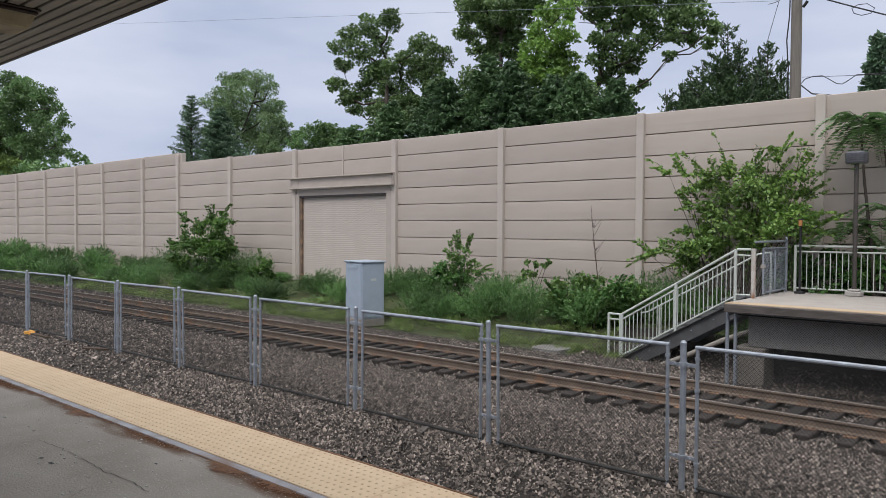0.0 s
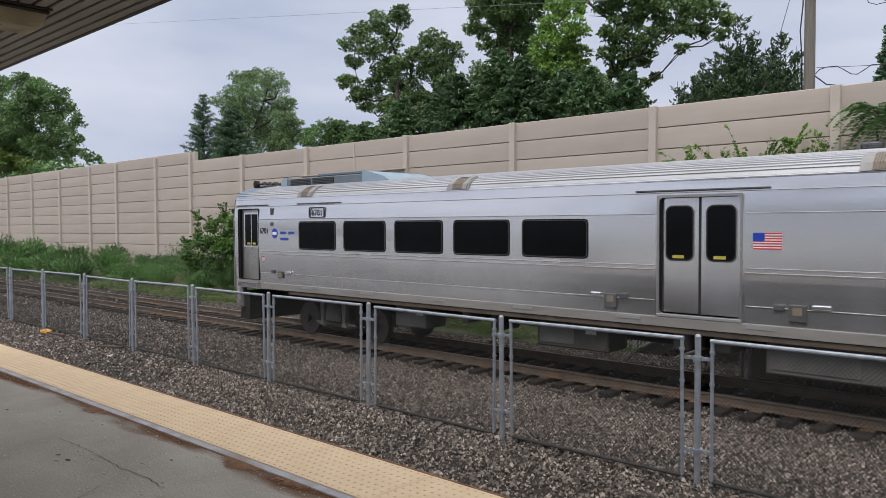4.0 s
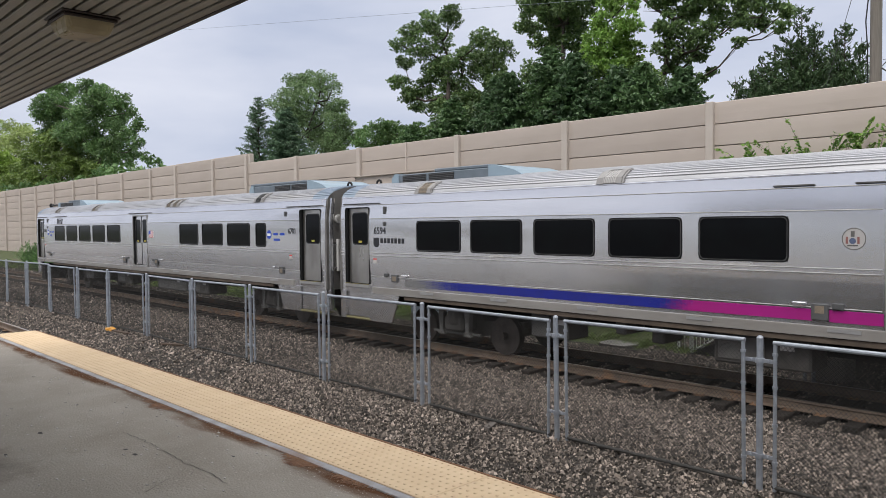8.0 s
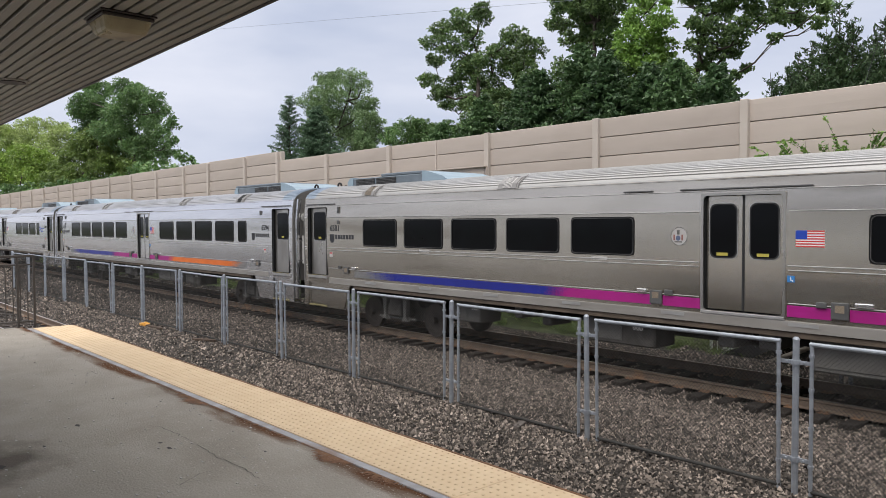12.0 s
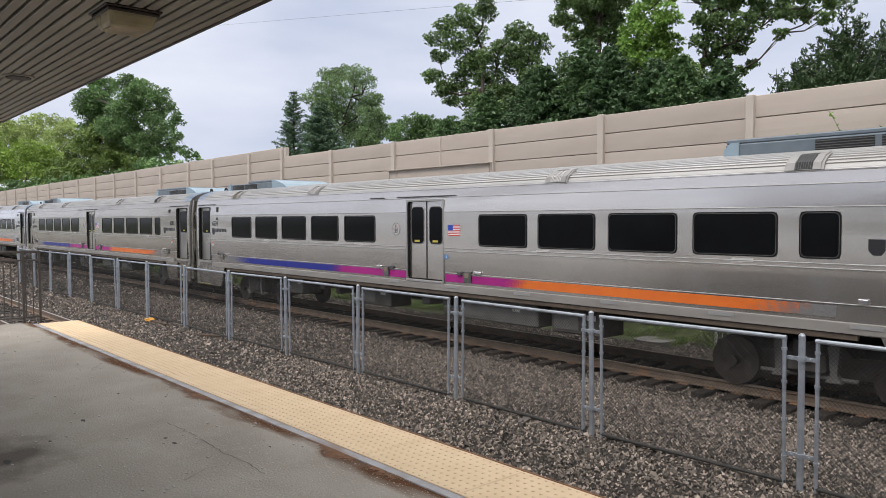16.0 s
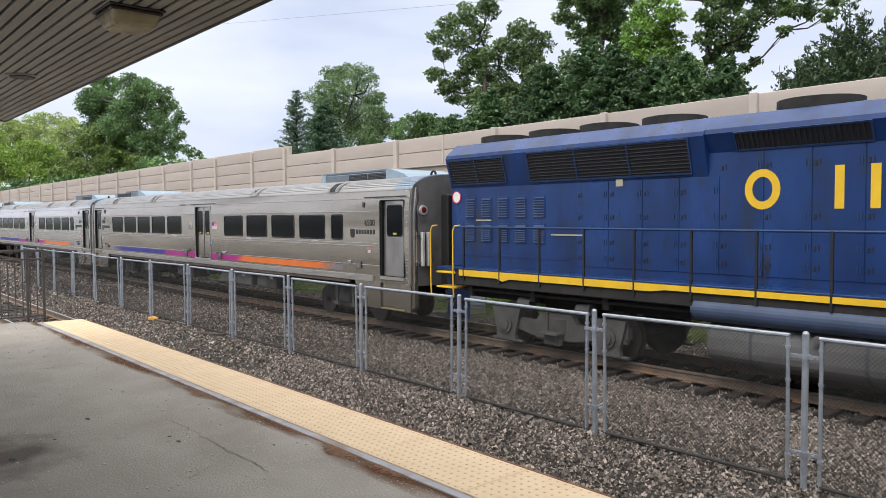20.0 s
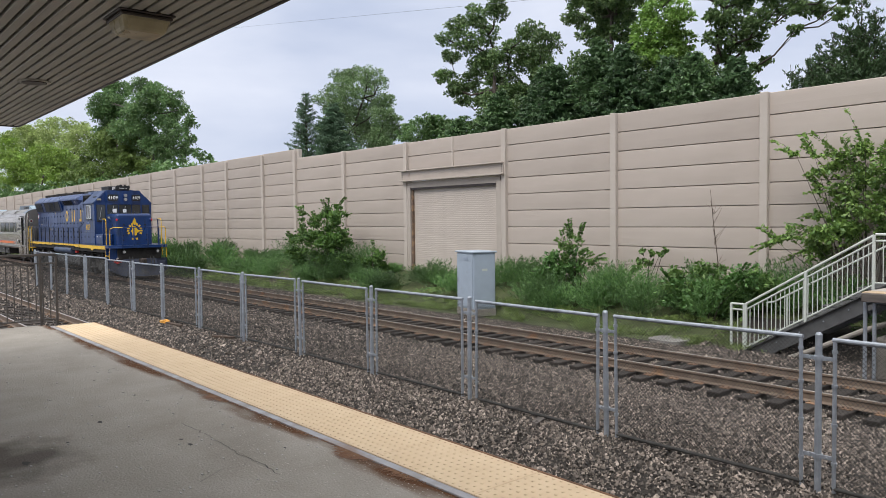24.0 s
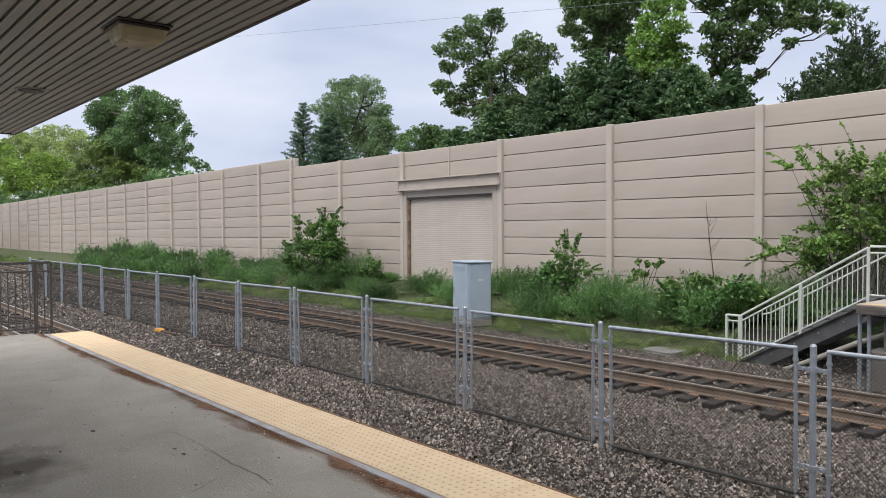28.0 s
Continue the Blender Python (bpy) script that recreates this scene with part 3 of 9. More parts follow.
for i, x in enumerate(POSTS):
    w = 0.112
    top = wall_top(x) + (0.0 if x > -35 else -0.1)
    part("post", Shape().box((-w, -0.15, 0), (w, 0.2, 6.3), 0.015), WALL_POST, wall, at=(x, WALL_Y, top - 6.3), key="barrier_post")
    if i + 1 < len(POSTS) and x != -19.58:
        wall_bay(x, POSTS[i + 1], wall_top(x - 1), 10 if x > -35 else 11)
core = Shape()
for a, b, z0 in ((-155.5, -95, -0.2), (-95, -35.2, -0.2), (-35.2, -25.6, -0.2), (-25.6, -19.6, 4.9), (-19.6, 8, -0.2)):
    core.box((a, WALL_Y + 0.12, z0), (b, WALL_Y + 0.16, min(wall_top(a + 0.1), wall_top(b - 0.1)) - 0.03))
part("core", core, WALL, wall)
# the taller stretch ends in a plain return
part("end_cap", Shape().box((-35.06, WALL_Y - 0.02, 6.1), (-34.86, WALL_Y + 0.2, 6.66), 0.015), WALL_POST, wall)

# ---- roller door in the barrier ----
door = thing("door_1", "closed tan steel roller door set in the concrete barrier", "roller door", kind="structure")
for k in range(2):
    for a, b in ((-25.44, -22.55), (-22.50, -19.69)):
        part("plank", plank(b - a - 0.02), WALL, wall, at=(a + 0.01, WALL_Y + 0.05, wall_top(-22) - (k + 1) * PLANK), key=("plank_d", round(b - a, 2)))
part("mullion", Shape().box((-22.57, WALL_Y - 0.06, 5.0), (-22.49, WALL_Y + 0.1, 6.18), 0.01), WALL_POST, wall)
beam = Shape().box((-25.68, WALL_Y - 0.34, 4.93), (-19.5, WALL_Y - 0.155, 4.98), 0.008)
beam.box((-25.68, WALL_Y - 0.22, 4.56), (-19.5, WALL_Y - 0.155, 4.93)).box((-25.68, WALL_Y - 0.34, 4.50), (-19.5, WALL_Y - 0.155, 4.56), 0.008)
part("lintel_beam", beam, STEEL_TAN, door, "tan painted steel channel beam")
for x in (-25.62, -19.56):
    for k in range(4):
        part("bolt", Shape().tube((x, WALL_Y - 0.22, 4.62 + k * 0.085), (x, WALL_Y - 0.24, 4.62 + k * 0.085), 0.018, 6), BROWN_TRIM, door, key=("lintel_bolt", x, k))
part("header", Shape().box((-25.4, WALL_Y - 0.12, 4.22), (-19.75, WALL_Y + 0.1, 4.5), 0.01), STEEL_TAN, door, "tan steel header plate")
for a, b in ((-25.43, -25.2), (-19.96, -19.7)):
    part("jamb", Shape().box((a, WALL_Y - 0.14, -0.1), (b, WALL_Y + 0.1, 4.3), 0.012), STEEL_TAN, door)
part("guide", Shape().box((-25.2, WALL_Y - 0.06, -0.1), (-25.1, WALL_Y + 0.06, 4.3)), STEEL_RUST, door, "dark rust-streaked door guide")
part("guide", Shape().box((-20.03, WALL_Y - 0.02, -0.1), (-19.96, WALL_Y + 0.06, 4.3)), STEEL_TAN, door)
slat = Shape().prism([(0.02, 0), (0.0, 0.0), (-0.004, 0.008), (-0.005, 0.04), (-0.004, 0.07), (0.0, 0.078), (0.02, 0.078)], "x", -25.1, -20.03)
for k in range(55):
    part("slat", slat, SHUTTER, door, at=(0, WALL_Y + 0.03, -0.1 + k * 0.078), key="shutter_slat")
# solid dark strip that paints the shadow line below the header
part("head_shadow_gap", Shape().box((-25.2, WALL_Y - 0.1, 4.14), (-19.96, WALL_Y + 0.02, 4.23)), BROWN_TRIM, door, "dark strip painted as the shadow under the header")


# ---- fence of chain link between the tracks ----
def mesh_cloth(w, h, step=0.0445, r=0.0023):
    """Chain link: crossing wires, each a thin three-sided bar, one layer behind the other."""
    s = Shape()
    for d in (1, -1):
        k = -h
        while k < w:
            a, b = k, k + h
            x0, x1 = max(a, 0), min(b, w)
            if x1 - x0 > 0.02:
                z0, z1 = (x0 - a, x1 - a) if d == 1 else (h - (x0 - a), h - (x1 - a))
                s.tube((x0, d * 0.003, z0), (x1, d * 0.003, z1), r, 3, caps=False)
            k += step * 1.05
    return s


def fence_bay(at):
    f = thing("fence_bay", "galvanised chain-link fence panel with round post between the tracks", "fence", at, "fence between the tracks")
    p = part("post", Shape().tube((0, 0, -0.35), (0, 0, 1.66), 0.034, 12), GALV, f, smooth=False)
    part("cap", Shape().tube((0, 0, 1.66), (0, 0, 1.685), 0.037, 12, r2=0.02), GALV, p, "rounded post cap")
    x0, x1 = 0.16, FENCE_STEP - 0.16
    part("top_rail", Shape().tube((x0 - 0.02, 0, 1.62), (x1 + 0.02, 0, 1.62), 0.024, 10), GALV, f)
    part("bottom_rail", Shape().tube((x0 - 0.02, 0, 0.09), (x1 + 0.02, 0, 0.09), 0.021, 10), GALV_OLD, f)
    for x in (x0, x1):
        part("stile", Shape().tube((x, 0, 0.05), (x, 0, 1.63), 0.021, 10), GALV, f)
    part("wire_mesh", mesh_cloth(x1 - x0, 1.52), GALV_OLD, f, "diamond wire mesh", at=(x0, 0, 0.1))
    for z in (0.35, 0.75, 1.15, 1.5):
        for x in (x0, x1):
            part("tie_band", Shape().tube((x, 0, z - 0.015), (x, 0, z + 0.015), 0.03, 10), GALV, f)
    for z in (0.4, 1.42):
        c = Shape().tube((0, 0, z - 0.025), (0, 0, z + 0.025), 0.048, 12)
        c.box((-0.16, -0.008, z - 0.02), (0.16, 0.008, z + 0.02)).tube((-0.09, -0.03, z), (-0.09, 0.03, z), 0.012, 6).tube((0.09, -0.03, z), (0.09, 0.03, z), 0.012, 6)
        part("clamp", c, GALV, f, "bolted clamp")
    return f


bay = fence_bay((FENCE_X, FENCE_Y, 0.0))
for k in range(-13, 5):
    if k:
        rng = random.Random(k + 50)
        copy_thing(bay, pose(FENCE_X + k * FENCE_STEP, FENCE_Y + rng.uniform(-0.02, 0.02), rng.uniform(-0.02, 0.02), ry=rng.uniform(-0.4, 0.4), rx=rng.uniform(-0.8, 0.8)))
end = thing("fence_post", "galvanised end post of the chain-link fence", "fence post", (FENCE_X - 13 * FENCE_STEP - 0.16, FENCE_Y, 0))
part("post", Shape().tube((0, 0, -0.35), (0, 0, 1.68), 0.044, 12), GALV, end)
part("cap", Shape().tube((0, 0, 1.68), (0, 0, 1.7), 0.046, 12, r2=0.02), GALV, end)

# ---- high platform, where the camera stands ----
plat = thing("platform", "worn grey concrete high platform with a yellow tactile edge", "platform", kind="structure")
slab = Shape().box((-13.62, -5.4, 0.86), (24, 2.93, DECK_Z), 0.01).box((-13.3, 2.93, 0.86), (24, 3.59, DECK_Z - 0.03))
part("slab", slab, SLAB, plat, "cracked grey concrete slab")
part("platform_wall", Shape().box((-13.2, -1.2, -0.4), (24, -0.9, 0.86)), CONCRETE, plat)
for k in range(9):
    part("pier", Shape().box((-12.6 + k * 4.2, 2.0, -0.4), (-12.2 + k * 4.2, 2.4, 0.86), 0.02), CONCRETE, plat, "concrete pier under the platform")
part("edge_angle", Shape().box((-13.32, 2.93, 1.1), (24, 3.005, DECK_Z + 0.004), 0.006), STEEL_EDGE, plat, "worn steel edging with rust")
part("edge_nosing", Shape().box((-13.3, 3.605, 1.02), (24, 3.645, DECK_Z + 0.002), 0.012), RUST, plat, "rusty brown steel nosing")
tile = Shape().box((0.003, 3.01, DECK_Z - 0.025), (0.997, 3.60, DECK_Z + 0.006), 0.004)
for i in range(16):
    for j in range(9):
        cx, cy = 0.03 + i * 0.0627, 3.04 + j * 0.066
        ring_lo = [(cx + 0.013 * math.cos(a), cy + 0.013 * math.sin(a), DECK_Z + 0.006) for a in (0.5, 1.55, 2.6, 3.64, 4.7, 5.75)]
        ring_hi = [(cx + 0.008 * math.cos(a), cy + 0.008 * math.sin(a), DECK_Z + 0.0115) for a in (0.5, 1.55, 2.6, 3.64, 4.7, 5.75)]
        tile.add(ring_lo + ring_hi, [(k, (k + 1) % 6, 6 + (k + 1) % 6, 6 + k) for k in range(6)] + [tuple(range(6, 12))])
for k in range(-13, 8):
    part("tactile_tile", tile, TACTILE, plat, "yellow tactile tile with raised domes" if k == -13 else "", at=(k - 0.28, 0, 0), key="tactile")
# cracks, joints and rust on the slab
rng = random.Random(4)


def ragged(points, width, z, seed):
    """A thin, jagged strip along a line of points."""
    r = random.Random(seed)
    pts = []
    for (x0, y0), (x1, y1) in zip(points, points[1:]):
        n = max(2, int(math.hypot(x1 - x0, y1 - y0) / 0.06))
        pts += [(x0 + (x1 - x0) * i / n + r.uniform(-0.016, 0.016), y0 + (y1 - y0) * i / n + r.uniform(-0.016, 0.016)) for i in range(n)]
    s = Shape()
    vs, fs = [], []
    for i, (x, y) in enumerate(pts):
        w = width * r.uniform(0.3, 1.2)
        vs += [(x - w * 0.6, y - w, z), (x + w * 0.6, y + w, z)]
        if i:
            fs.append((2 * i - 2, 2 * i, 2 * i + 1, 2 * i - 1))
    return s.add(vs, fs)


for pts, w in (([(-6.12, 2.30), (-5.78, 2.32), (-5.39, 2.31), (-4.97, 2.30), (-4.65, 2.32), (-4.34, 2.29)], 0.003), ([(-4.65, 2.26), (-4.62, 2.42)], 0.002),
               ([(-4.66, 1.75), (-4.64, 1.97), (-4.59, 2.14)], 0.0018), ([(-4.62, 1.86), (-4.75, 2.05), (-4.72, 2.22), (-4.86, 2.31)], 0.0016)):
    part("crack", ragged(pts, w, DECK_Z + 0.0035, int(w * 1e4)), ASPHALT_CRACK, plat, "irregular dark crack in the concrete")


def rust_streaks(x0, x1, count, reach, seed):
    """Rust that has bled out of the steel edging in short, tapering streaks."""
    r = random.Random(seed)
    s = Shape()
    for _ in range(count):
        u = min(max(r.gauss(0.5, 0.22), 0), 1)
        x = x0 + (x1 - x0) * u
        ln = reach * (1 - abs(2 * u - 1)) ** 0.7 * r.uniform(0.25, 1.0)
        w = r.uniform(0.003, 0.009)
        skew = r.uniform(-0.05, 0.02)
        z = DECK_Z + 0.002 + r.uniform(0, 0.002)
        s.add([(x - w, 2.932, z), (x - w * 0.7 + skew * 0.6, 2.932 - ln * 0.6, z), (x + skew, 2.932 - ln, z), (x + w * 0.7 + skew * 0.6, 2.932 - ln * 0.6, z), (x + w, 2.932, z)], [(0, 1, 2, 3, 4)])
    return s


for i, (x0, x1, n, reach) in enumerate(((-12.6, -11.3, 70, 0.2), (-10.0, -9.2, 30, 0.14), (-8.4, -7.4, 40, 0.13), (-7.25, -6.3, 120, 0.21), (-5.9, -5.4, 20, 0.07), (-5.4, -4.75, 50, 0.08), (-4.75, -4.15, 110, 0.19), (-4.15, -3.6, 70, 0.15), (-12.8, -3.0, 700, 0.065))):
    part("rust_streak", rust_streaks(x0, x1, n, reach, 30 + i), RUST, plat, "brown rust bled from the steel edging")
for i, (x, y, r_) in enumerate(((-6.6, 1.81, 0.05), (-5.64, 2.13, 0.035), (-5.46, 2.13, 0.04), (-6.15, 1.45, 0.03), (-5.82, 1.1, 0.06), (-7.4, 2.35, 0.03), (-4.9, 2.62, 0.025))):
    q = random.Random(70 + i)
    part("dark_spot", Shape().add([(x + r_ * q.uniform(0.5, 1.1) * math.cos(a * 0.7), y + 0.5 * r_ * q.uniform(0.5, 1.1) * math.sin(a * 0.7), DECK_Z + 0.0025) for a in range(9)], [tuple(range(9))]), ASPHALT_CRACK, plat, "small dark spot on the slab")


rng = random.Random(8)
grit = Shape()
for i in range(900):
    x, y, r = rng.uniform(-13, -2.5), rng.uniform(-0.5, 2.85), rng.uniform(0.003, 0.013)
    grit.box((x - r, y - r * 0.7, DECK_Z), (x + r, y + r * 0.7, DECK_Z + r * 0.5), r * 0.3)
tagged(part("grit", grit, CONCRETE_PALE), "small pale grit and leaf bits on the platform", "litter", kind="stuff")
# unseen grey ground, added so the coach sides reflect neutral instead of green
single("car_park", Shape().box((-160, -70, -0.28), (90, -5.45, -0.2)).box((-160, -5.45, -0.28), (-13.7, 3.4, -0.2)), REAR_GREY, "added plain grey ground behind the platform, out of view", "pavement", kind="structure")

# ---- canopy over the platform ----
canopy = thing("ceiling_canopy", "canopy soffit of long grey-brown metal boards", "canopy", kind="structure")
CAN_X, CAN_Y, CAN_Z = -10.87, 2.12, 4.15
part("roof", Shape().box((CAN_X, -5.4, CAN_Z + 0.05), (24, CAN_Y - 0.02, CAN_Z + 0.5)), BLACK, canopy)
board = Shape()
y = CAN_Y - 0.012
while y > -5.3:
    board.prism([(y, CAN_Z + 0.05), (y, CAN_Z + 0.004), (y - 0.006, CAN_Z), (y - 0.053, CAN_Z), (y - 0.059, CAN_Z + 0.005), (y - 0.059, CAN_Z + 0.05)], "x", CAN_X + 0.022, 23.9)
    y -= 0.0794
part("soffit", board, SOFFIT, canopy, "grey-brown soffit boards with dark reveals")
part("fascia", Shape().box((CAN_X - 0.02, CAN_Y - 0.022, CAN_Z - 0.012), (24, CAN_Y, CAN_Z + 0.52), 0.006).box((CAN_X - 0.02, -5.4, CAN_Z - 0.012), (CAN_X + 0.02, CAN_Y - 0.022, CAN_Z + 0.52), 0.006), BROWN_TRIM, canopy, "dark brown fascia trim")


def canopy_lamp(x, y):
    f = thing("canopy_light", "unlit canopy light with a yellowed acrylic lens", "light fixture", (x, y, CAN_Z), "canopy lights")
    part("base", Shape().box((-0.165, -0.165, -0.012), (0.165, 0.165, 0.0), 0.004).box((-0.152, -0.152, -0.034), (0.152, 0.152, -0.012), 0.006), BROWN_TRIM, f, "dark brown mounting frame")
    s = Shape()
    rings = [[(a, b, z) for a, b in rounded(-h, -h, h, h, c, 3)] for z, h, c in ((-0.028, 0.143, 0.02), (-0.05, 0.141, 0.03), (-0.09, 0.129, 0.035), (-0.106, 0.12, 0.04), (-0.113, 0.105, 0.04))]
    n = len(rings[0])
    s.add([v for r in rings for v in r], [(a * n + b, (a + 1) * n + b, (a + 1) * n + (b + 1) % n, a * n + (b + 1) % n) for a in range(4) for b in range(n)] + [tuple(reversed(range(4 * n, 5 * n)))])
    s.box((-0.07, -0.115, -0.118), (0.07, -0.108, -0.108), 0.003)
    part("lens", s, LENS, f)
    return f


lamp1 = canopy_lamp(-4.70, 1.585)
copy_thing(lamp1, pose(1.6, 1.62, CAN_Z))
spk = thing("ceiling_speaker", "round flush loudspeaker in the canopy soffit", "loudspeaker", (-7.36, 1.56, CAN_Z))
part("rim", Shape().tube((0, 0, -0.012), (0, 0, 0.0), 0.13, 20), SOFFIT, spk)
part("grille", Shape().tube((0, 0, -0.02), (0, 0, -0.012), 0.10, 20), BROWN_TRIM, spk)

# ---- bronze gate railing closing the platform's end ----
gate = thing("gate_railing", "dark bronze metal railing gate at the platform end", "railing", (-13.55, 0, DECK_Z))
for y in (3.1, 2.86, 1.75, 0.4, -1.0):
    part("post", Shape().box((-0.018, y - 0.018, -0.02), (0.018, y + 0.018, 1.17), 0.004), BRONZE, gate)
for z, r in ((1.16, 0.02), (1.02, 0.013), (0.09, 0.013)):
    part("rail", Shape().box((-r, -1.0, z - r), (r, 3.1, z + r), 0.004), BRONZE, gate)
for k in range(38):
    y = 3.0 - k * 0.105
    part("baluster", Shape().box((-0.008, -0.008, 0.09), (0.008, 0.008, 1.02)), BRONZE, gate, at=(0, y, 0), key="gate_baluster")


# ---- far platform with its stair ----
BEAM_PALE = material("pale_painted_concrete", (0.36, 0.347, 0.33), (0.29, 0.278, 0.263), 1.5, 0.85, bump=0.1)
EDGE_PALE = material("faded_tan_edge", (0.50, 0.37, 0.23), (0.43, 0.32, 0.21), 4, 0.8, spots=(0.33, 0.25, 0.18), spot_scale=1.1)
FD = 1.44
# near-black concrete: the deep shade under the deck is put into the colour
DECK_SHADE = material("shade_coloured_concrete", (0.035, 0.033, 0.032), (0.02, 0.019, 0.018), 3, 0.9, bump=0.3)
far = thing("platform_far", "short high platform on posts beside the far track", "platform", kind="structure")
part("deck", Shape().box((-5.45, 14.95, FD - 0.14), (14, 18.8, FD), 0.01), DECK_PALE, far, "pale worn deck surface")
part("edge_strip", Shape().box((-5.45, 14.88, FD - 0.05), (14, 15.25, FD + 0.004), 0.006), EDGE_PALE, far, "faded yellow edge strip")
for k in range(4):
    part("edge_beam", Shape().box((-5.42 + k * 4.85, 14.76, FD - 0.17), (-5.42 + k * 4.85 + 4.83, 14.88, FD - 0.01), 0.012), TIMBER, far, "weathered grey rub timber")
part("joist", Shape().box((-5.3, 15.0, FD - 0.24), (14, 15.2, FD - 0.14)), BLACK, far)
part("support_beam", Shape().box((-5.12, 15.3, 0.56), (14, 15.55, FD - 0.16), 0.01), BEAM_PALE, far, "pale concrete support beam")
part("back_wall", Shape().box((-5.3, 17.0, -0.3), (14, 17.3, FD - 0.14)), DECK_SHADE, far, "concrete wall under the deck, coloured dark for shade")
part("footing", Shape().box((-5.35, 15.12, -0.3), (-4.75, 15.75, 0.55), 0.02), CONCRETE, far)
part("conduit", Shape().pipe([(-7.45, 16.2, -0.26), (-6.9, 16.18, 0.0), (-5.9, 16.14, 0.52), (-4.9, 16.1, 0.95)], 0.055, 10), CONCRETE, far, "grey drain pipe under the stair")
ch = thing("under_platform_fence", "chain-link skirt under the far platform", "fence", (-5.42, 14.98, -0.2))
for x in (0, 0.16):
    part("post", Shape().tube((x, 0, -0.1), (x, 0, 1.5), 0.036, 10), GALV, ch)
part("rail", Shape().tube((0.16, 0, 1.45), (3.4, 0, 1.45), 0.02, 8), GALV, ch)
part("rail", Shape().tube((0, 0.02, 1.4), (0, 3.2, 1.4), 0.02, 8), GALV, ch)
part("wire_mesh", mesh_cloth(3.3, 1.45), GALV_OLD, ch, at=(0.16, 0, 0))
for k in range(1, 4):
    part("wire_mesh", mesh_cloth(3.3, 1.45), GALV_OLD, ch, at=(0.16 + 3.3 * k, 0, 0), key="skirt_mesh")


def railing_panel(parent, p, q, posts=True, height=0.95, gap=0.115):
    """A railing from p to q (deck points): two top rails, one bottom rail, balusters, end posts."""
    p, q = Vector(p), Vector(q)
    up = Vector((0, 0, 1))
    for z, r in ((height, 0.026), (height - 0.13, 0.02), (0.08, 0.02)):
        a, b = p + up * z, q + up * z
        part("rail", Shape().tube(a, b, r, 8), RAIL_PAINT, parent)
    n = max(1, int((q - p).length / gap))
    for i in range(1, n):
        c = p + (q - p) * i / n
        part("baluster", Shape().tube((0, 0, 0.08), (0, 0, height - 0.13), 0.011, 6), RAIL_PAINT, parent, at=c, key=("bal", height))
    if posts:
        m = max(1, round((q - p).length / 1.25))
        for i in range(m + 1):
            c = p + (q - p) * i / m
            part("post", Shape().box((-0.028, -0.028, -0.05), (0.028, 0.028, height + 0.01), 0.006), RAIL_PAINT, parent, at=c, key=("rpost", height))


RUSTY_POST = material("rust_streaked_paint", (0.55, 0.54, 0.50), (0.42, 0.38, 0.33), 5, 0.7, spots=(0.24, 0.11, 0.055), spot_scale=3.5, spot_at=0.44, stretch=(1, 1, 0.4))
stair = thing("stair", "steel stair with pale painted railings up to the far platform", "stair", (0, 0, 0))
TOPX, FOOTX, SY0, SY1, STEPS = -5.75, -8.45, 16.3, 17.75, 8
slope = (FD + 0.12) / (TOPX - FOOTX)
for y in (SY0 - 0.02, SY1 + 0.02):
    zf = -0.28
    part("stringer", Shape().prism([(FOOTX, zf), (FOOTX + 0.53, zf), (TOPX + 0.25, FD - 0.33), (TOPX + 0.25, FD + 0.02), (FOOTX, zf + 0.05)], "y", y - 0.012, y + 0.012), STRINGER, stair, "dull grey steel stringer")
    out = -1 if y < 17 else 1
    for dx, za, zb in ((0.53, zf, FD - 0.33), (0.0, zf + 0.05, FD + 0.02)):
        part("flange", Shape().prism([(FOOTX + dx, za), (TOPX + 0.25, zb), (TOPX + 0.25, zb + 0.02), (FOOTX + dx, za + 0.02)], "y", *sorted((y, y + out * 0.09))), STRINGER, stair)
    for k in range(5):
        x = FOOTX + 0.75 + k * 0.5
        z = zf + 0.05 + (FD + 0.02 - zf - 0.05) * (x - FOOTX) / (TOPX + 0.25 - FOOTX) - 0.14
        part("bolt", Shape().tube((x, y, z), (x, y + out * 0.03, z), 0.016, 6), GALV, stair)
for k in range(STEPS):
    x = FOOTX + (TOPX - FOOTX) * (k + 0.5) / STEPS
    z = -0.27 + (FD + 0.22) * (k + 1) / STEPS
    part("tread", Shape().box((x - 0.17, SY0, z - 0.05), (x + 0.17, SY1, z - 0.005), 0.008), STRINGER, stair)
railing_panel(stair, (FOOTX + 0.02, SY0, -0.22), (TOPX, SY0, FD - 0.06), height=1.08)
railing_panel(stair, (FOOTX - 0.33, SY0, -0.24), (FOOTX - 0.02, SY0, -0.24), height=1.09)
railing_panel(stair, (TOPX + 0.03, SY0, FD - 0.02), (TOPX + 0.32, SY0, FD - 0.02), height=1.06, posts=False)
part("handrail", Shape().pipe([(FOOTX - 0.2, SY1, 0.75), (FOOTX, SY1, 0.8), (TOPX, SY1, FD + 0.9), (TOPX + 0.3, SY1, FD + 0.95)], 0.022, 8), RAIL_PAINT, stair)
for x, z in ((FOOTX + 0.3, 0.0), (TOPX + 0.28, FD)):
    part("post", Shape().tube((x, SY1, z - 0.05), (x, SY1, z + 0.95), 0.022, 8), RAIL_PAINT, stair)
part("post", Shape().box((-0.04, -0.04, -0.05), (0.04, 0.04, 1.06), 0.006), RUSTY_POST, stair, "rust-streaked pale end post", at=(TOPX + 0.38, SY0, FD))
back = thing("platform_railing", "pale grey painted metal railing along the far platform's back", "railing")
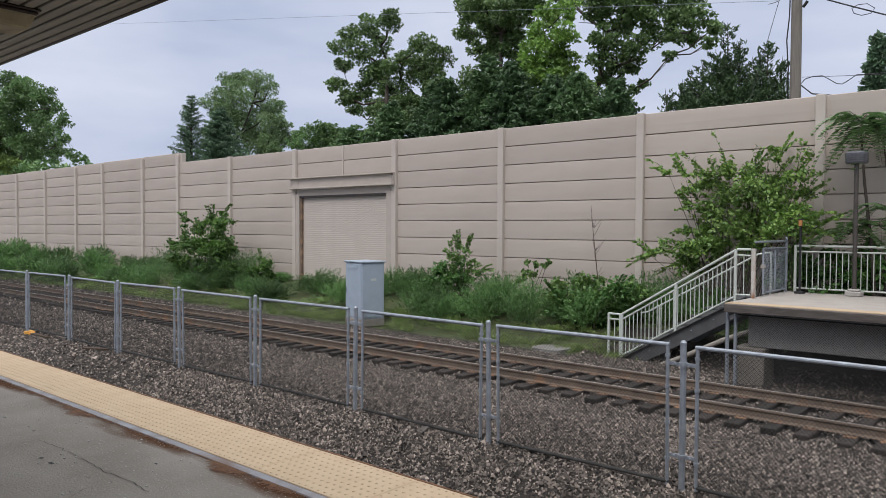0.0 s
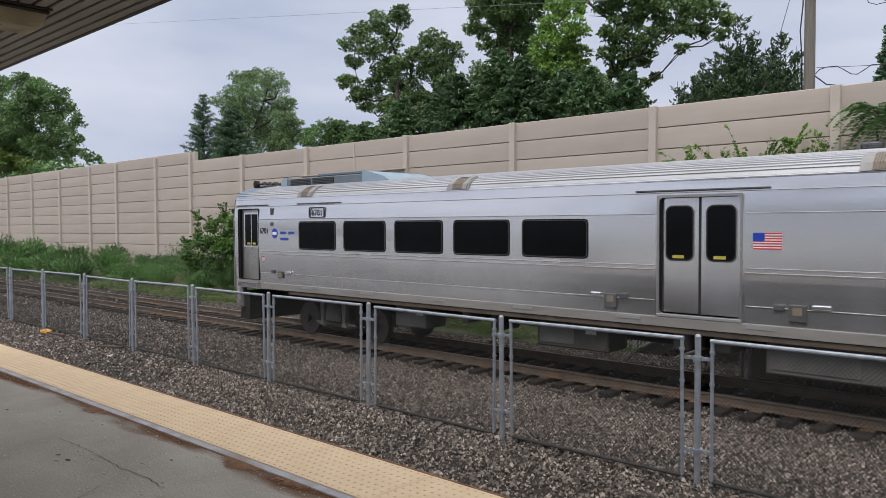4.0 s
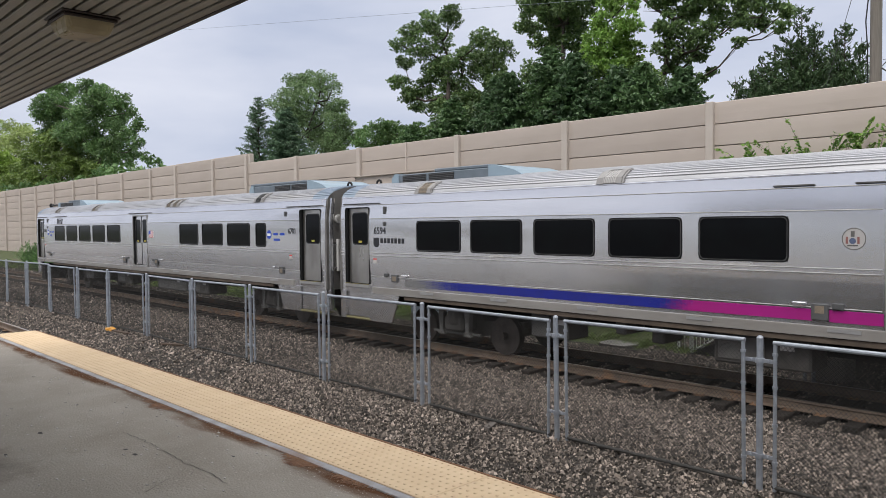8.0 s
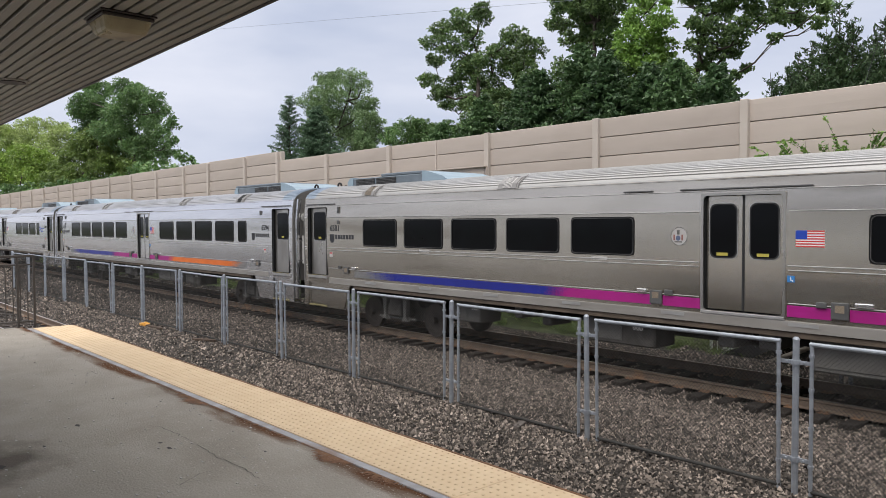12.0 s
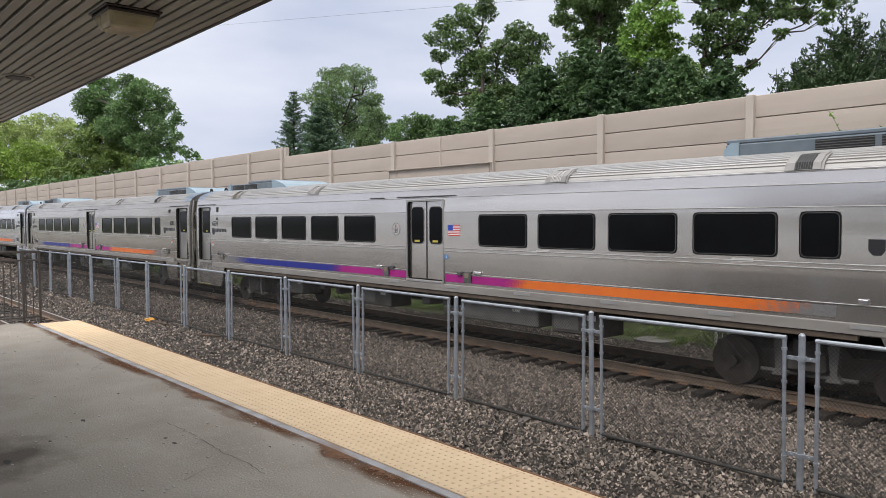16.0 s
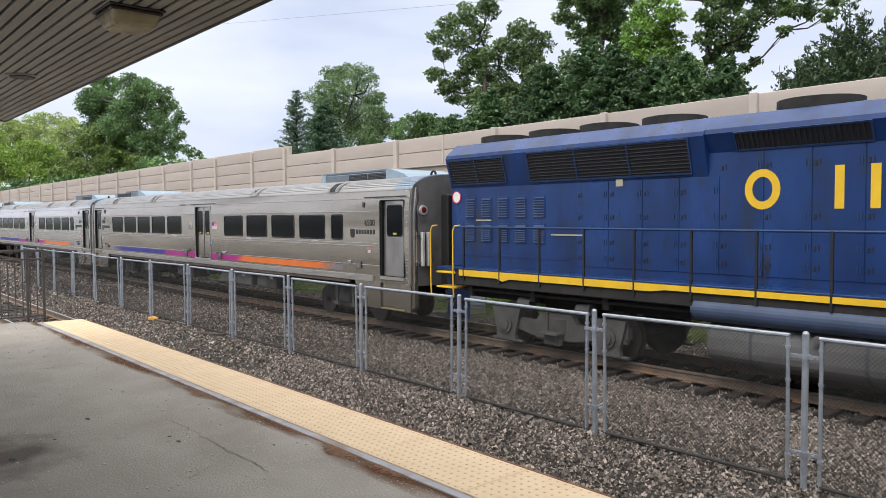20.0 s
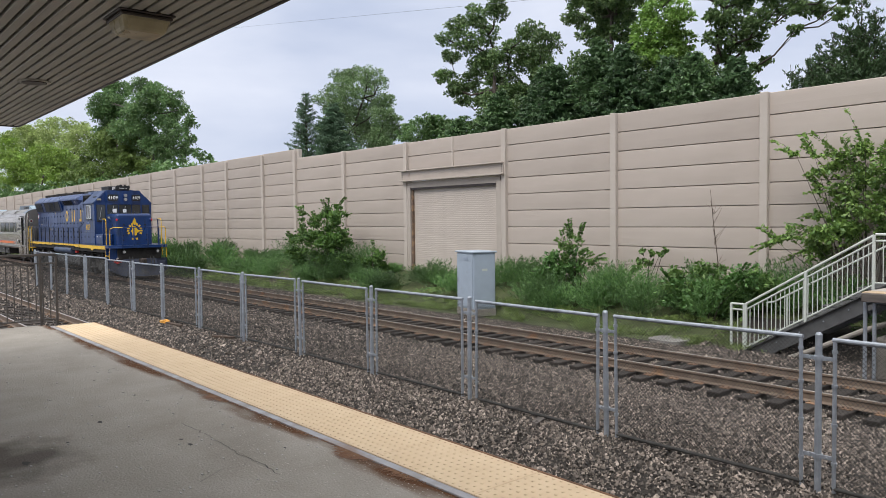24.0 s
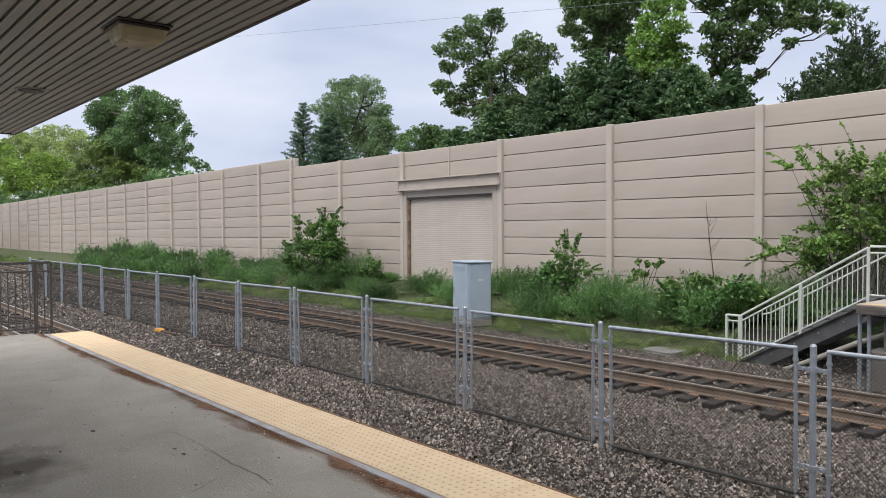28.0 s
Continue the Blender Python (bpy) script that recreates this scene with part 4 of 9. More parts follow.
railing_panel(back, (-5.2, 18.65, FD + 0.02), (13.5, 18.65, FD + 0.02), height=1.07, gap=0.125)
g2 = thing("galvanised_gate", "galvanised chain-link pipe gate at the head of the stair", "gate", (-5.35, 16.85, FD))
WIDE = 1.62
for a, b, r in (((0, 0, 0.06), (0, 0, 1.06), 0.022), ((0, WIDE, 0), (0, WIDE, 1.27), 0.03), ((0, WIDE / 2, 0.06), (0, WIDE / 2, 1.06), 0.018), ((0, 0, 1.05), (0, WIDE, 1.05), 0.022), ((0, 0, 0.08), (0, WIDE, 0.08), 0.02), ((0, -0.5, 1.2), (0, WIDE, 1.2), 0.026)):
    part("pipe", Shape().tube(a, b, r, 10), GALV, g2)
part("finial", Shape().tube((0, WIDE, 1.27), (0, WIDE, 1.31), 0.036, 10, r2=0.012), GALV, g2)
for z in (0.25, 0.9):
    part("hinge", Shape().box((-0.035, WIDE - 0.06, z), (0.035, WIDE + 0.035, z + 0.05), 0.006), GALV, g2)
part("latch", Shape().box((-0.05, -0.03, 0.62), (0.02, 0.1, 0.7), 0.008), RUSTY_POST, g2, "rusty gate latch")
clothg = Shape()
for d in (1, -1):
    for k in range(-17, 28):
        a, b = max(k * 0.06, 0), min(k * 0.06 + 0.96, WIDE)
        if b - a > 0.03:
            za, zb = (a - k * 0.06, b - k * 0.06) if d == 1 else (0.96 - (a - k * 0.06), 0.96 - (b - k * 0.06))
            clothg.tube((d * 0.003, a, 0.08 + za), (d * 0.003, b, 0.08 + zb), 0.003, 3, caps=False)
part("wire_mesh", clothg, GALV, g2)

# black post with a small amber lamp, and the platform lamp
bp = thing("signal_post", "slim black post with a small unlit amber lamp on top", "signal", (-5.0, 18.3, FD))
part("pole", Shape().tube((0, 0, 0), (0, 0, 1.55), 0.026, 8), BLACK, bp)
part("base", Shape().box((-0.1, -0.1, 0), (0.1, 0.1, 0.05), 0.01), BLACK, bp)
part("lamp", Shape().box((-0.04, -0.04, 1.55), (0.04, 0.04, 1.69), 0.01), material("amber_plastic", (0.5, 0.24, 0.08), (0.4, 0.18, 0.06), 6, 0.4), bp, "amber lamp housing")
part("cap", Shape().box((-0.048, -0.048, 1.69), (0.048, 0.048, 1.72), 0.01), BLACK, bp)
LAMP_GREY = material("faded_grey_lamp_paint", (0.13, 0.13, 0.145), (0.09, 0.09, 0.10), 6, 0.5)
pl = thing("platform_lamp", "dark round lamp on a bronze pole on the far platform", "lamp post", (-3.9, 18.42, FD))
part("pole", Shape().tube((0, 0, 0.1), (0, 0, 2.95), 0.046, 12), BRONZE, pl)
part("footing", Shape().box((-0.16, -0.16, 0), (0.16, 0.16, 0.11), 0.02).box((-0.12, -0.12, 0.11), (0.12, 0.12, 0.16), 0.02), CONCRETE_PALE, pl)
part("shade", Shape().tube((0, 0, 2.94), (0, 0, 3.16), 0.21, 20, r2=0.232).tube((0, 0, 3.16), (0, 0, 3.2), 0.232, 20, r2=0.2), LAMP_GREY, pl, "ribbed dark round shade")
for k in range(4):
    part("rib", Shape().tube((0, 0, 2.97 + k * 0.05), (0, 0, 2.985 + k * 0.05), 0.236, 20), LAMP_GREY, pl)

# equipment cabinet on its plinth
cab = thing("equipment_cabinet", "tall pale grey metal equipment cabinet beside the track", "cabinet", pose(-17.55, 16.35, -0.12, rz=-14))
part("plinth", Shape().box((-0.56, -0.42, -0.1), (0.56, 0.42, 0.14), 0.02), CONCRETE, cab)
part("body", Shape().box((-0.55, -0.40, 0.14), (0.55, 0.40, 1.92), 0.015), CAB_GREY, cab)
part("roof", Shape().box((-0.6, -0.45, 1.92), (0.6, 0.45, 1.97), 0.012), CAB_GREY, cab, "overhanging lid")
d1 = part("door", Shape().box((-0.50, -0.425, 0.2), (0.50, -0.40, 1.87), 0.008), CAB_GREY, cab)
part("handle", Shape().box((-0.44, -0.46, 0.95), (-0.41, -0.425, 1.12), 0.006), GALV, d1)
part("vent", Shape().box((-0.3, -0.43, 1.68), (0.3, -0.425, 1.78)), CAB_GREY, d1)
for k in range(4):
    part("vent_slat", Shape().box((-0.28, -0.437, 1.69 + k * 0.024), (0.28, -0.43, 1.70 + k * 0.024)), CAB_GREY, d1)
d2 = part("side_door", Shape().box((0.55, -0.35, 0.2), (0.57, 0.35, 1.87), 0.006), CAB_GREY, cab)
part("label", Shape().box((0.57, -0.1, 1.35), (0.574, 0.1, 1.42)), RAIL_PAINT, d2)

# small things on the ballast
bag = thing("orange_litter", "crumpled orange plastic litter on the ballast", "litter", (-21.2, 7.63, 0.02))
s = Shape()
for i in range(9):
    a = i * 0.7
    s.box((0.11 * math.cos(a) - 0.08, 0.07 * math.sin(a) - 0.05, 0.0), (0.11 * math.cos(a) + 0.07, 0.07 * math.sin(a) + 0.05, 0.05 + 0.015 * (i % 4)), 0.02)
part("bag", s, ORANGE_BAG, bag)
for i, (x, y, l, a) in enumerate(((-20.55, 7.66, 1.0, 2), (-17.4, 7.7, 0.7, 25), (-7.0, 7.68, 0.34, 111), (-15.4, 7.4, 0.3, -30))):
    tagged(part("wood_offcut", Shape().prism([(-l / 2, -0.05), (l / 2 - 0.04, -0.045), (l / 2, 0.0), (l / 2 - 0.06, 0.05), (-l / 2 + 0.03, 0.04)], "z", 0, 0.04), STEP_WOOD if l > 0.5 else TIMBER, at=pose(x, y, 0.03, rz=a, rx=6)), "weathered offcut of timber lying on the ballast", "wood")
stake = thing("broken_stake", "short broken dark wooden stake standing in the ballast", "stake", (-6.72, 6.98, -0.2))
part("stake", Shape().tube((0, 0, 0), (-0.02, 0.02, 0.26), 0.022, 6, r2=0.012), TIE, stake)
part("splinter", Shape().tube((0.06, 0.0, 0), (0.1, 0.0, 0.16), 0.018, 6, r2=0.008), TIE, stake)
single("stone_slab", Shape().prism(rounded(-10.75, 15.7, -9.85, 16.5, 0.25, 4), "z", -0.27, -0.13), DRAIN, "pale flat stone slab lying in the ballast", "slab")

# ---- utility pole and wires behind the barrier ----
pole = thing("utility_pole", "weathered wooden utility pole with cables behind the wall", "utility pole", (-7.23, 25.5, 0.6))
part("pole", Shape().tube((0, 0, 0), (0, 0, 13.0), 0.185, 14, r2=0.15), POLE_WOOD, pole)
part("insulator", Shape().tube((0.22, -0.15, 9.35), (0.36, -0.15, 9.52), 0.05, 8), BLACK, pole, "small black insulator")
part("riser_cable", Shape().pipe([(-0.22, -0.05, 5), (-0.2, -0.1, 7.5), (-0.26, -0.1, 8.4), (-0.2, -0.05, 9.2), (-0.17, 0, 13)], 0.022, 6), BLACK, pole, "black riser cable")


def sag(a, b, drop, n=14):
    return [tuple(a[i] + (b[i] - a[i]) * k / n - (drop * 4 * (k / n) * (1 - k / n) if i == 2 else 0) for i in range(3)) for k in range(n + 1)]


for pts, r, lab in ((sag((-7.1, 25.4, 10.45), (4.0, 26.0, 6.0), 0.25), 0.022, "thick black overhead cable"), (sag((-7.0, 25.4, 7.76), (6.0, 25.4, 6.7), 0.05), 0.008, "thin overhead cable"),
                    (sag((-7.2, 25.4, 10.9), (5.0, 25.6, 9.6), 0.5), 0.016, "black overhead cable"),
                    ([(-7.02, 25.35, 7.55), (-6.9, 25.35, 7.68), (-6.7, 25.4, 7.74), (-6.42, 25.4, 7.73), (-6.2, 25.4, 7.58), (-6.0, 25.4, 7.43), (-5.84, 25.4, 7.40), (-5.66, 25.4, 7.50), (-5.46, 25.4, 7.63), (-4.6, 25.4, 7.58), (-1.0, 25.4, 7.3)], 0.014, "looped black cable"),
                    ([(-7.02, 25.35, 7.5), (-6.7, 25.4, 7.2), (-5.9, 25.4, 7.05), (-4.4, 25.4, 6.8), (-1.0, 25.4, 6.3)], 0.022, "black service cable"),
                    ([(-5.62, 25.38, 9.66), (-5.45, 25.38, 9.74), (-5.2, 25.38, 9.72), (-5.0, 25.38, 9.55), (-5.1, 25.38, 9.42), (-5.35, 25.38, 9.40), (-5.56, 25.38, 9.5), (-5.62, 25.38, 9.66)], 0.012, "coiled slack loop of black cable"),
                    (sag((-7.4, 25.4, 11.6), (-8.4, 23.9, 5.9), 0.05), 0.009, "steel guy wire"), (sag((-7.35, 25.4, 10.6), (-7.95, 25.0, 10.15), 0.1), 0.01, "short guy strand")):
    tagged(part("overhead_cable", Shape().pipe(pts, r, 5), BLACK), lab + " at the utility pole", "cable")
tagged(part("overhead_cable", Shape().pipe(sag((-90, 24, 23.1), (-7.3, 24, 9.9), 0.0, 10), 0.008, 4), GALV), "thin overhead wire crossing the sky", "cable")


# ---- the train: five coaches and a locomotive, local x from each vehicle's leading end ----
CAR = 26.355
S_ROWS = [(0, 26.28), (1, 22.44), (2, 18.1), (3, 13.33), (4, 8.29), (5, 2.88), (6, -2.95), (7, -9.11), (8, -15.62), (9, -22.44), (10, -29.68), (11, -37.38), (12, -45.26), (13, -53.42), (14, -61.78), (15, -70.51), (16, -79.62), (17, -89.06), (18, -98.81), (19, -108.86), (20, -119.04), (21, -129.62), (22, -140.51), (23, -151.84), (24, -163.55), (25, -175.58), (26, -187.98), (27, -201.0), (28, -214.49)]


def stainless(name, base, other, rough, dirt, dirt_at):
    """Brushed stainless steel: long fine streaks, smears of grime."""
    m = material(name, base, other, 1.3, rough, 0.86, spots=dirt, spot_scale=0.55, spot_at=dirt_at, stretch=(0.25, 1, 2.2), rough_vary=0.06, bump=0.07, bump_scale=1.3)
    return m


BRIGHT = stainless("bright_stainless", (0.765, 0.76, 0.775), (0.67, 0.67, 0.69), 0.17, (0.50, 0.49, 0.49), 0.56)
DULL = stainless("grimy_stainless", (0.545, 0.51, 0.455), (0.44, 0.408, 0.36), 0.2, (0.32, 0.285, 0.238), 0.53)
SILL = material("dirty_sill_steel", (0.35, 0.33, 0.305), (0.26, 0.243, 0.22), 2.5, 0.5, 0.35, stretch=(0.3, 1, 1))
WARM = stainless("pale_warm_stainless", (0.68, 0.652, 0.625), (0.585, 0.558, 0.53), 0.19, (0.43, 0.40, 0.365), 0.55)
DARKER = stainless("brown_grimy_stainless", (0.525, 0.475, 0.405), (0.425, 0.382, 0.322), 0.21, (0.28, 0.245, 0.195), 0.52)
ROOF_BRIGHT = material("ribbed_stainless_roof", (0.47, 0.47, 0.49), (0.39, 0.39, 0.40), 2.0, 0.42, 0.6, spots=(0.30, 0.285, 0.26), spot_scale=1.2, stretch=(0.3, 1, 1))
ROOF_DULL = material("grimy_ribbed_roof", (0.44, 0.43, 0.42), (0.37, 0.36, 0.345), 2.0, 0.42, 0.6, spots=(0.31, 0.29, 0.26), spot_scale=1.2, stretch=(0.3, 1, 1))
GLASS = material("dark_tinted_glass", (0.005, 0.006, 0.007), (0.004, 0.004, 0.005), 2, 0.1, 0.0, spec=0.09, rough_vary=0.03)
MOULD = material("worn_moulding_steel", (0.42, 0.415, 0.41), (0.34, 0.33, 0.32), 3, 0.5, 0.55)
GUARD = material("pale_painted_guard", (0.50, 0.49, 0.47), (0.40, 0.39, 0.37), 4, 0.6)
FILM = material("grey_stripe_film", (0.30, 0.295, 0.29), (0.24, 0.235, 0.23), 30, 0.4, 0.6)
END_STEEL = material("dusty_end_steel", (0.20, 0.19, 0.178), (0.14, 0.132, 0.122), 2.5, 0.6, 0.3, spots=(0.08, 0.075, 0.068), spot_scale=1.6, spot_at=0.55)
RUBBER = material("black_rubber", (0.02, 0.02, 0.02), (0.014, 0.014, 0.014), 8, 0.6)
GASKET = material("matt_black_gasket_and_shade", (0.013, 0.013, 0.013), (0.009, 0.009, 0.009), 8, 0.75, spec=0.15)
BEAD = material("grey_locking_bead", (0.10, 0.10, 0.10), (0.06, 0.06, 0.06), 6, 0.5)
DOOR_STEEL = material("door_stainless", (0.50, 0.48, 0.452), (0.405, 0.388, 0.362), 1.6, 0.3, 0.85, spots=(0.25, 0.235, 0.215), spot_scale=0.9, spot_at=0.54, stretch=(1, 1, 0.35))
UNDER = material("underframe_grime", (0.034, 0.031, 0.028), (0.02, 0.018, 0.017), 4, 0.85, 0.2, bump=0.2)
TRUCK = material("truck_casting", (0.11, 0.102, 0.093), (0.065, 0.06, 0.055), 5, 0.8, 0.3, bump=0.2)
DUSTY_CAST = material("dusty_truck_casting", (0.112, 0.108, 0.102), (0.066, 0.063, 0.059), 4, 0.8, 0.1, bump=0.2)
EQUIP = material("grey_equipment_paint", (0.15, 0.145, 0.135), (0.10, 0.096, 0.09), 3, 0.7)
WHEEL = material("worn_wheel_steel", (0.10, 0.085, 0.075), (0.06, 0.05, 0.045), 5, 0.6, 0.6)
AC_BLUE = material("pale_blue_grey_paint", (0.27, 0.355, 0.42), (0.235, 0.31, 0.37), 3, 0.5, spots=(0.25, 0.29, 0.31), spot_scale=2)
AC_GREY = material("grey_unit_paint", (0.145, 0.175, 0.205), (0.11, 0.137, 0.16), 4, 0.5, spots=(0.12, 0.14, 0.155), spot_scale=1.4)
VENT_TAN = material("tan_filter_mesh", (0.26, 0.21, 0.15), (0.17, 0.135, 0.10), 60, 0.7)
STRIPE_BLUE = material("blue_vinyl", (0.012, 0.02, 0.24), (0.010, 0.016, 0.20), 3, 0.4)
STRIPE_PINK = material("magenta_vinyl", (0.36, 0.012, 0.20), (0.32, 0.01, 0.17), 3, 0.4)
STRIPE_ORANGE = material("orange_vinyl", (0.72, 0.17, 0.025), (0.65, 0.14, 0.02), 3, 0.4)
LOGO_BLUE = material("sign_blue", (0.015, 0.06, 0.42), (0.012, 0.05, 0.38), 3, 0.4)
LETTER_BLACK = material("black_vinyl", (0.02, 0.02, 0.024), (0.015, 0.015, 0.018), 3, 0.45)
LETTER_WHITE = material("white_vinyl", (0.78, 0.78, 0.78), (0.72, 0.72, 0.72), 3, 0.45)
LETTER_RED = material("red_vinyl", (0.55, 0.03, 0.03), (0.5, 0.025, 0.025), 3, 0.45)
TAG_YELLOW = material("yellow_tag", (0.52, 0.44, 0.08), (0.46, 0.39, 0.07), 3, 0.5)
RED_LENS = material("dark_red_lens", (0.17, 0.02, 0.016), (0.12, 0.012, 0.01), 3, 0.2)
WIN = [2.9 + 1.73 * k for k in range(5)] + [14.94 + 1.73 * k for k in range(4)]
WIN_W, WIN_Z0, WIN_Z1, NARROW = 1.41, 2.27, 2.95, (21.93, 22.50)
END_DOORS, MID_DOOR = ((0.14, 1.12), (24.37, 25.385)), (12.546, 13.929)
FRONT, BODY = -0.1, 25.66


SIDE_Z = [1.17, 1.612, 1.8, 2.0, 2.12, 3.03, 3.37, 3.58]


def lean(z):
    """How far the side stands off the centre line at height z."""
    return float(np.interp(z, SIDE_Z, [1.568, 1.580, 1.590, 1.5975, 1.6, 1.6, 1.575, 1.535]))


STRIPE_Y = lean(1.49)


def side_plate(side, holes):
    """One side of a coach with real openings and reveals."""
    xs = sorted({FRONT + 0.06, BODY - 0.06, *[h[0] for h in holes], *[h[1] for h in holes]})
    zs = sorted({*SIDE_Z, *[h[2] for h in holes], *[h[3] for h in holes]})
    s = Shape()

    def y(z, depth=0.0):
        return side * (lean(z) - depth)

    def put(pts):
        s.add(pts, [(0, 1, 2, 3) if side < 0 else (3, 2, 1, 0)])
    for a, b in zip(xs, xs[1:]):
        for c, d in zip(zs, zs[1:]):
            mx, mz = (a + b) / 2, (c + d) / 2
            if not any(h[0] < mx < h[1] and h[2] < mz < h[3] for h in holes):
                put([(a, y(c), c), (b, y(c), c), (b, y(d), d), (a, y(d), d)])
    for x0, x1, z0, z1, dep in holes:
        put([(x0, y(z0), z0), (x0, y(z0, dep), z0), (x1, y(z0, dep), z0), (x1, y(z0), z0)][::-1])
        put([(x0, y(z1), z1), (x1, y(z1), z1), (x1, y(z1, dep), z1), (x0, y(z1, dep), z1)][::-1])
        put([(x0, y(z0), z0), (x0, y(z1), z1), (x0, y(z1, dep), z1), (x0, y(z0, dep), z0)][::-1])
        put([(x1, y(z0), z0), (x1, y(z0, dep), z0), (x1, y(z1, dep), z1), (x1, y(z1), z1)][::-1])
    return s


def roof_shape(x0, x1, ribs=True):
    """Arched roof with lengthwise ribs."""
    base = [(1.535 * math.sin(a), 3.565 + 0.395 * (1 - abs(math.sin(a)) ** 3.2) ** 0.62) for a in [math.pi * (i / 200 - 0.5) for i in range(201)]]
    run = [0.0]
    for (a, b), (c, d) in zip(base, base[1:]):
        run.append(run[-1] + math.hypot(c - a, d - b))
    ys, zs = [p[0] for p in base], [p[1] for p in base]
    arc, pitch = [], 0.078
    for k in range(int(run[-1] / pitch)):
        for f, up in ((0.0, 0.0), (0.42, 0.0), (0.54, 0.016), (0.88, 0.016)):
            q = min((k + f) * pitch, run[-1])
            y, z = float(np.interp(q, run, ys)), float(np.interp(q, run, zs))
            dy, dz = float(np.interp(q + 0.02, run, ys)) - float(np.interp(q - 0.02, run, ys)), float(np.interp(q + 0.02, run, zs)) - float(np.interp(q - 0.02, run, zs))
            up = up / math.hypot(dy, dz) if ribs and 0 < k < int(run[-1] / pitch) - 1 else 0.0
            arc.append((y - dz * up, z + dy * up))
    arc.append((1.535, 3.565))
    return Shape().prism([(-1.535, 3.55)] + arc + [(1.535, 3.55)], "x", x0, x1)


def window_unit(parent, x0, x1, z0, z1, side, r=0.075):
    yy = side * 1.6
    w = part("window", Shape().ring(rounded(x0 - 0.014, z0 - 0.014, x1 + 0.014, z1 + 0.014, r + 0.014), rounded(x0 + 0.022, z0 + 0.022, x1 - 0.022, z1 - 0.022, r), yy - 0.010, yy + 0.03),
             GASKET, parent, "black rubber window frame", key=("wframe", x0, x1, z0, side))
    part("pane", Shape().prism(rounded(x0 + 0.01, z0 + 0.01, x1 - 0.01, z1 - 0.01, r), "y", yy - 0.004 * side - 0.004, yy - 0.004 * side + 0.004), GLASS, w, "dark tinted pane", key=("wpane", x0, x1, z0, side))
    part("bead", Shape().ring(rounded(x0 + 0.006, z0 + 0.006, x1 - 0.006, z1 - 0.006, r + 0.006), rounded(x0 + 0.014, z0 + 0.014, x1 - 0.014, z1 - 0.014, r), yy - 0.0125, yy - 0.0095), BEAD, w, "thin grey locking bead", key=("wbead", x0, x1, z0, side))
    return w


def end_door(parent, x0, x1, z0, z1, steel, cab=False):
    """A side door leaf at a coach's end, set back in its opening."""
    y = -1.525
    d = part("side_door", Shape().box((x0 + 0.01, y, z0), (x1 - 0.01, y + 0.04, z1 - 0.01), 0.01), DOOR_STEEL, parent, "recessed stainless side door", key=("edoor", x0, z0))
    wx0, wx1, wz0, wz1 = x0 + 0.24, x1 - 0.14, 2.40, z1 - 0.14
    if cab:
        wz0 = 2.32
        part("window_frame", Shape().ring(rounded(wx0 - 0.05, wz0 - 0.05, wx1 + 0.05, wz1 + 0.05, 0.03), rounded(wx0, wz0, wx1, wz1, 0.02), y - 0.012, y), BRIGHT, d, "bright riveted window frame")
        part("mullion", Shape().box(((wx0 + wx1) / 2 - 0.014, y - 0.012, wz0), ((wx0 + wx1) / 2 + 0.014, y, wz1)), BRIGHT, d)
    else:
        part("window_frame", Shape().ring(rounded(wx0 - 0.025, wz0 - 0.025, wx1 + 0.025, wz1 + 0.025, 0.10), rounded(wx0, wz0, wx1, wz1, 0.09), y - 0.012, y), RUBBER, d, key=("dframe", x0))
    part("pane", Shape().prism(rounded(wx0, wz0, wx1, wz1, 0.03 if cab else 0.09), "y", y - 0.006, y - 0.001), GLASS, d, key=("dpane", x0, cab))
    for x in ((wx0 + wx1) / 2,) if not cab else (wx0 + 0.17, wx1 - 0.17):
        part("tag", Shape().box((x - 0.07, y - 0.010, wz0 + 0.03), (x + 0.07, y - 0.007, wz0 + 0.08)), TAG_YELLOW, d, "small yellow notice", key=("dtag", x))
    part("door_gasket", Shape().ring(rounded(x0 - 0.006, z0 - 0.008, x1 + 0.006, z1 + 0.01, 0.07), rounded(x0 + 0.012, z0 + 0.012, x1 - 0.008, z1 - 0.012, 0.06), -1.603, -1.575), GASKET, d, "black rubber door surround", key=("dgask", x0, z0))
    part("window_trim", Shape().ring(rounded(wx0 - 0.042, wz0 - 0.042, wx1 + 0.042, wz1 + 0.042, 0.12), rounded(wx0 - 0.025, wz0 - 0.025, wx1 + 0.025, wz1 + 0.025, 0.10), y - 0.01, y), MOULD, d, key=("wtrim", x0, cab))
    part("sill_edge", Shape().box((x0, -1.621, z0 - 0.012), (x1, -1.6155, z0 + 0.002)), TAG_DIRTY, d, "worn yellow sill edge", key=("sedge", x0, z0))
    # black jamb strips paint the shade in the deep door recess
    for x, w in ((x0 + 0.004, 0.08), (x1 - 0.014, 0.01)):
        part("jamb", Shape().box((x, -1.59, z0), (x + w, y, z1 - 0.01)), GASKET, d, "door jamb coloured black for the shade of the recess", key=("jamb", x, z0))
    part("threshold", Shape().box((x0, -1.615, z0 - 0.09), (x1, -1.40, z0), 0.006), MOULD, d, key=("thr", x0, z0))
    for x in (x0 + 0.07, x1 - 0.07):
        part("grab_rail", Shape().pipe([(x, -1.53, 1.45), (x, -1.575, 1.5), (x, -1.575, 2.02), (x, -1.53, 2.07)], 0.011, 6), MOULD, d, "slim vertical grab rail", key=("grab", x))
    return d


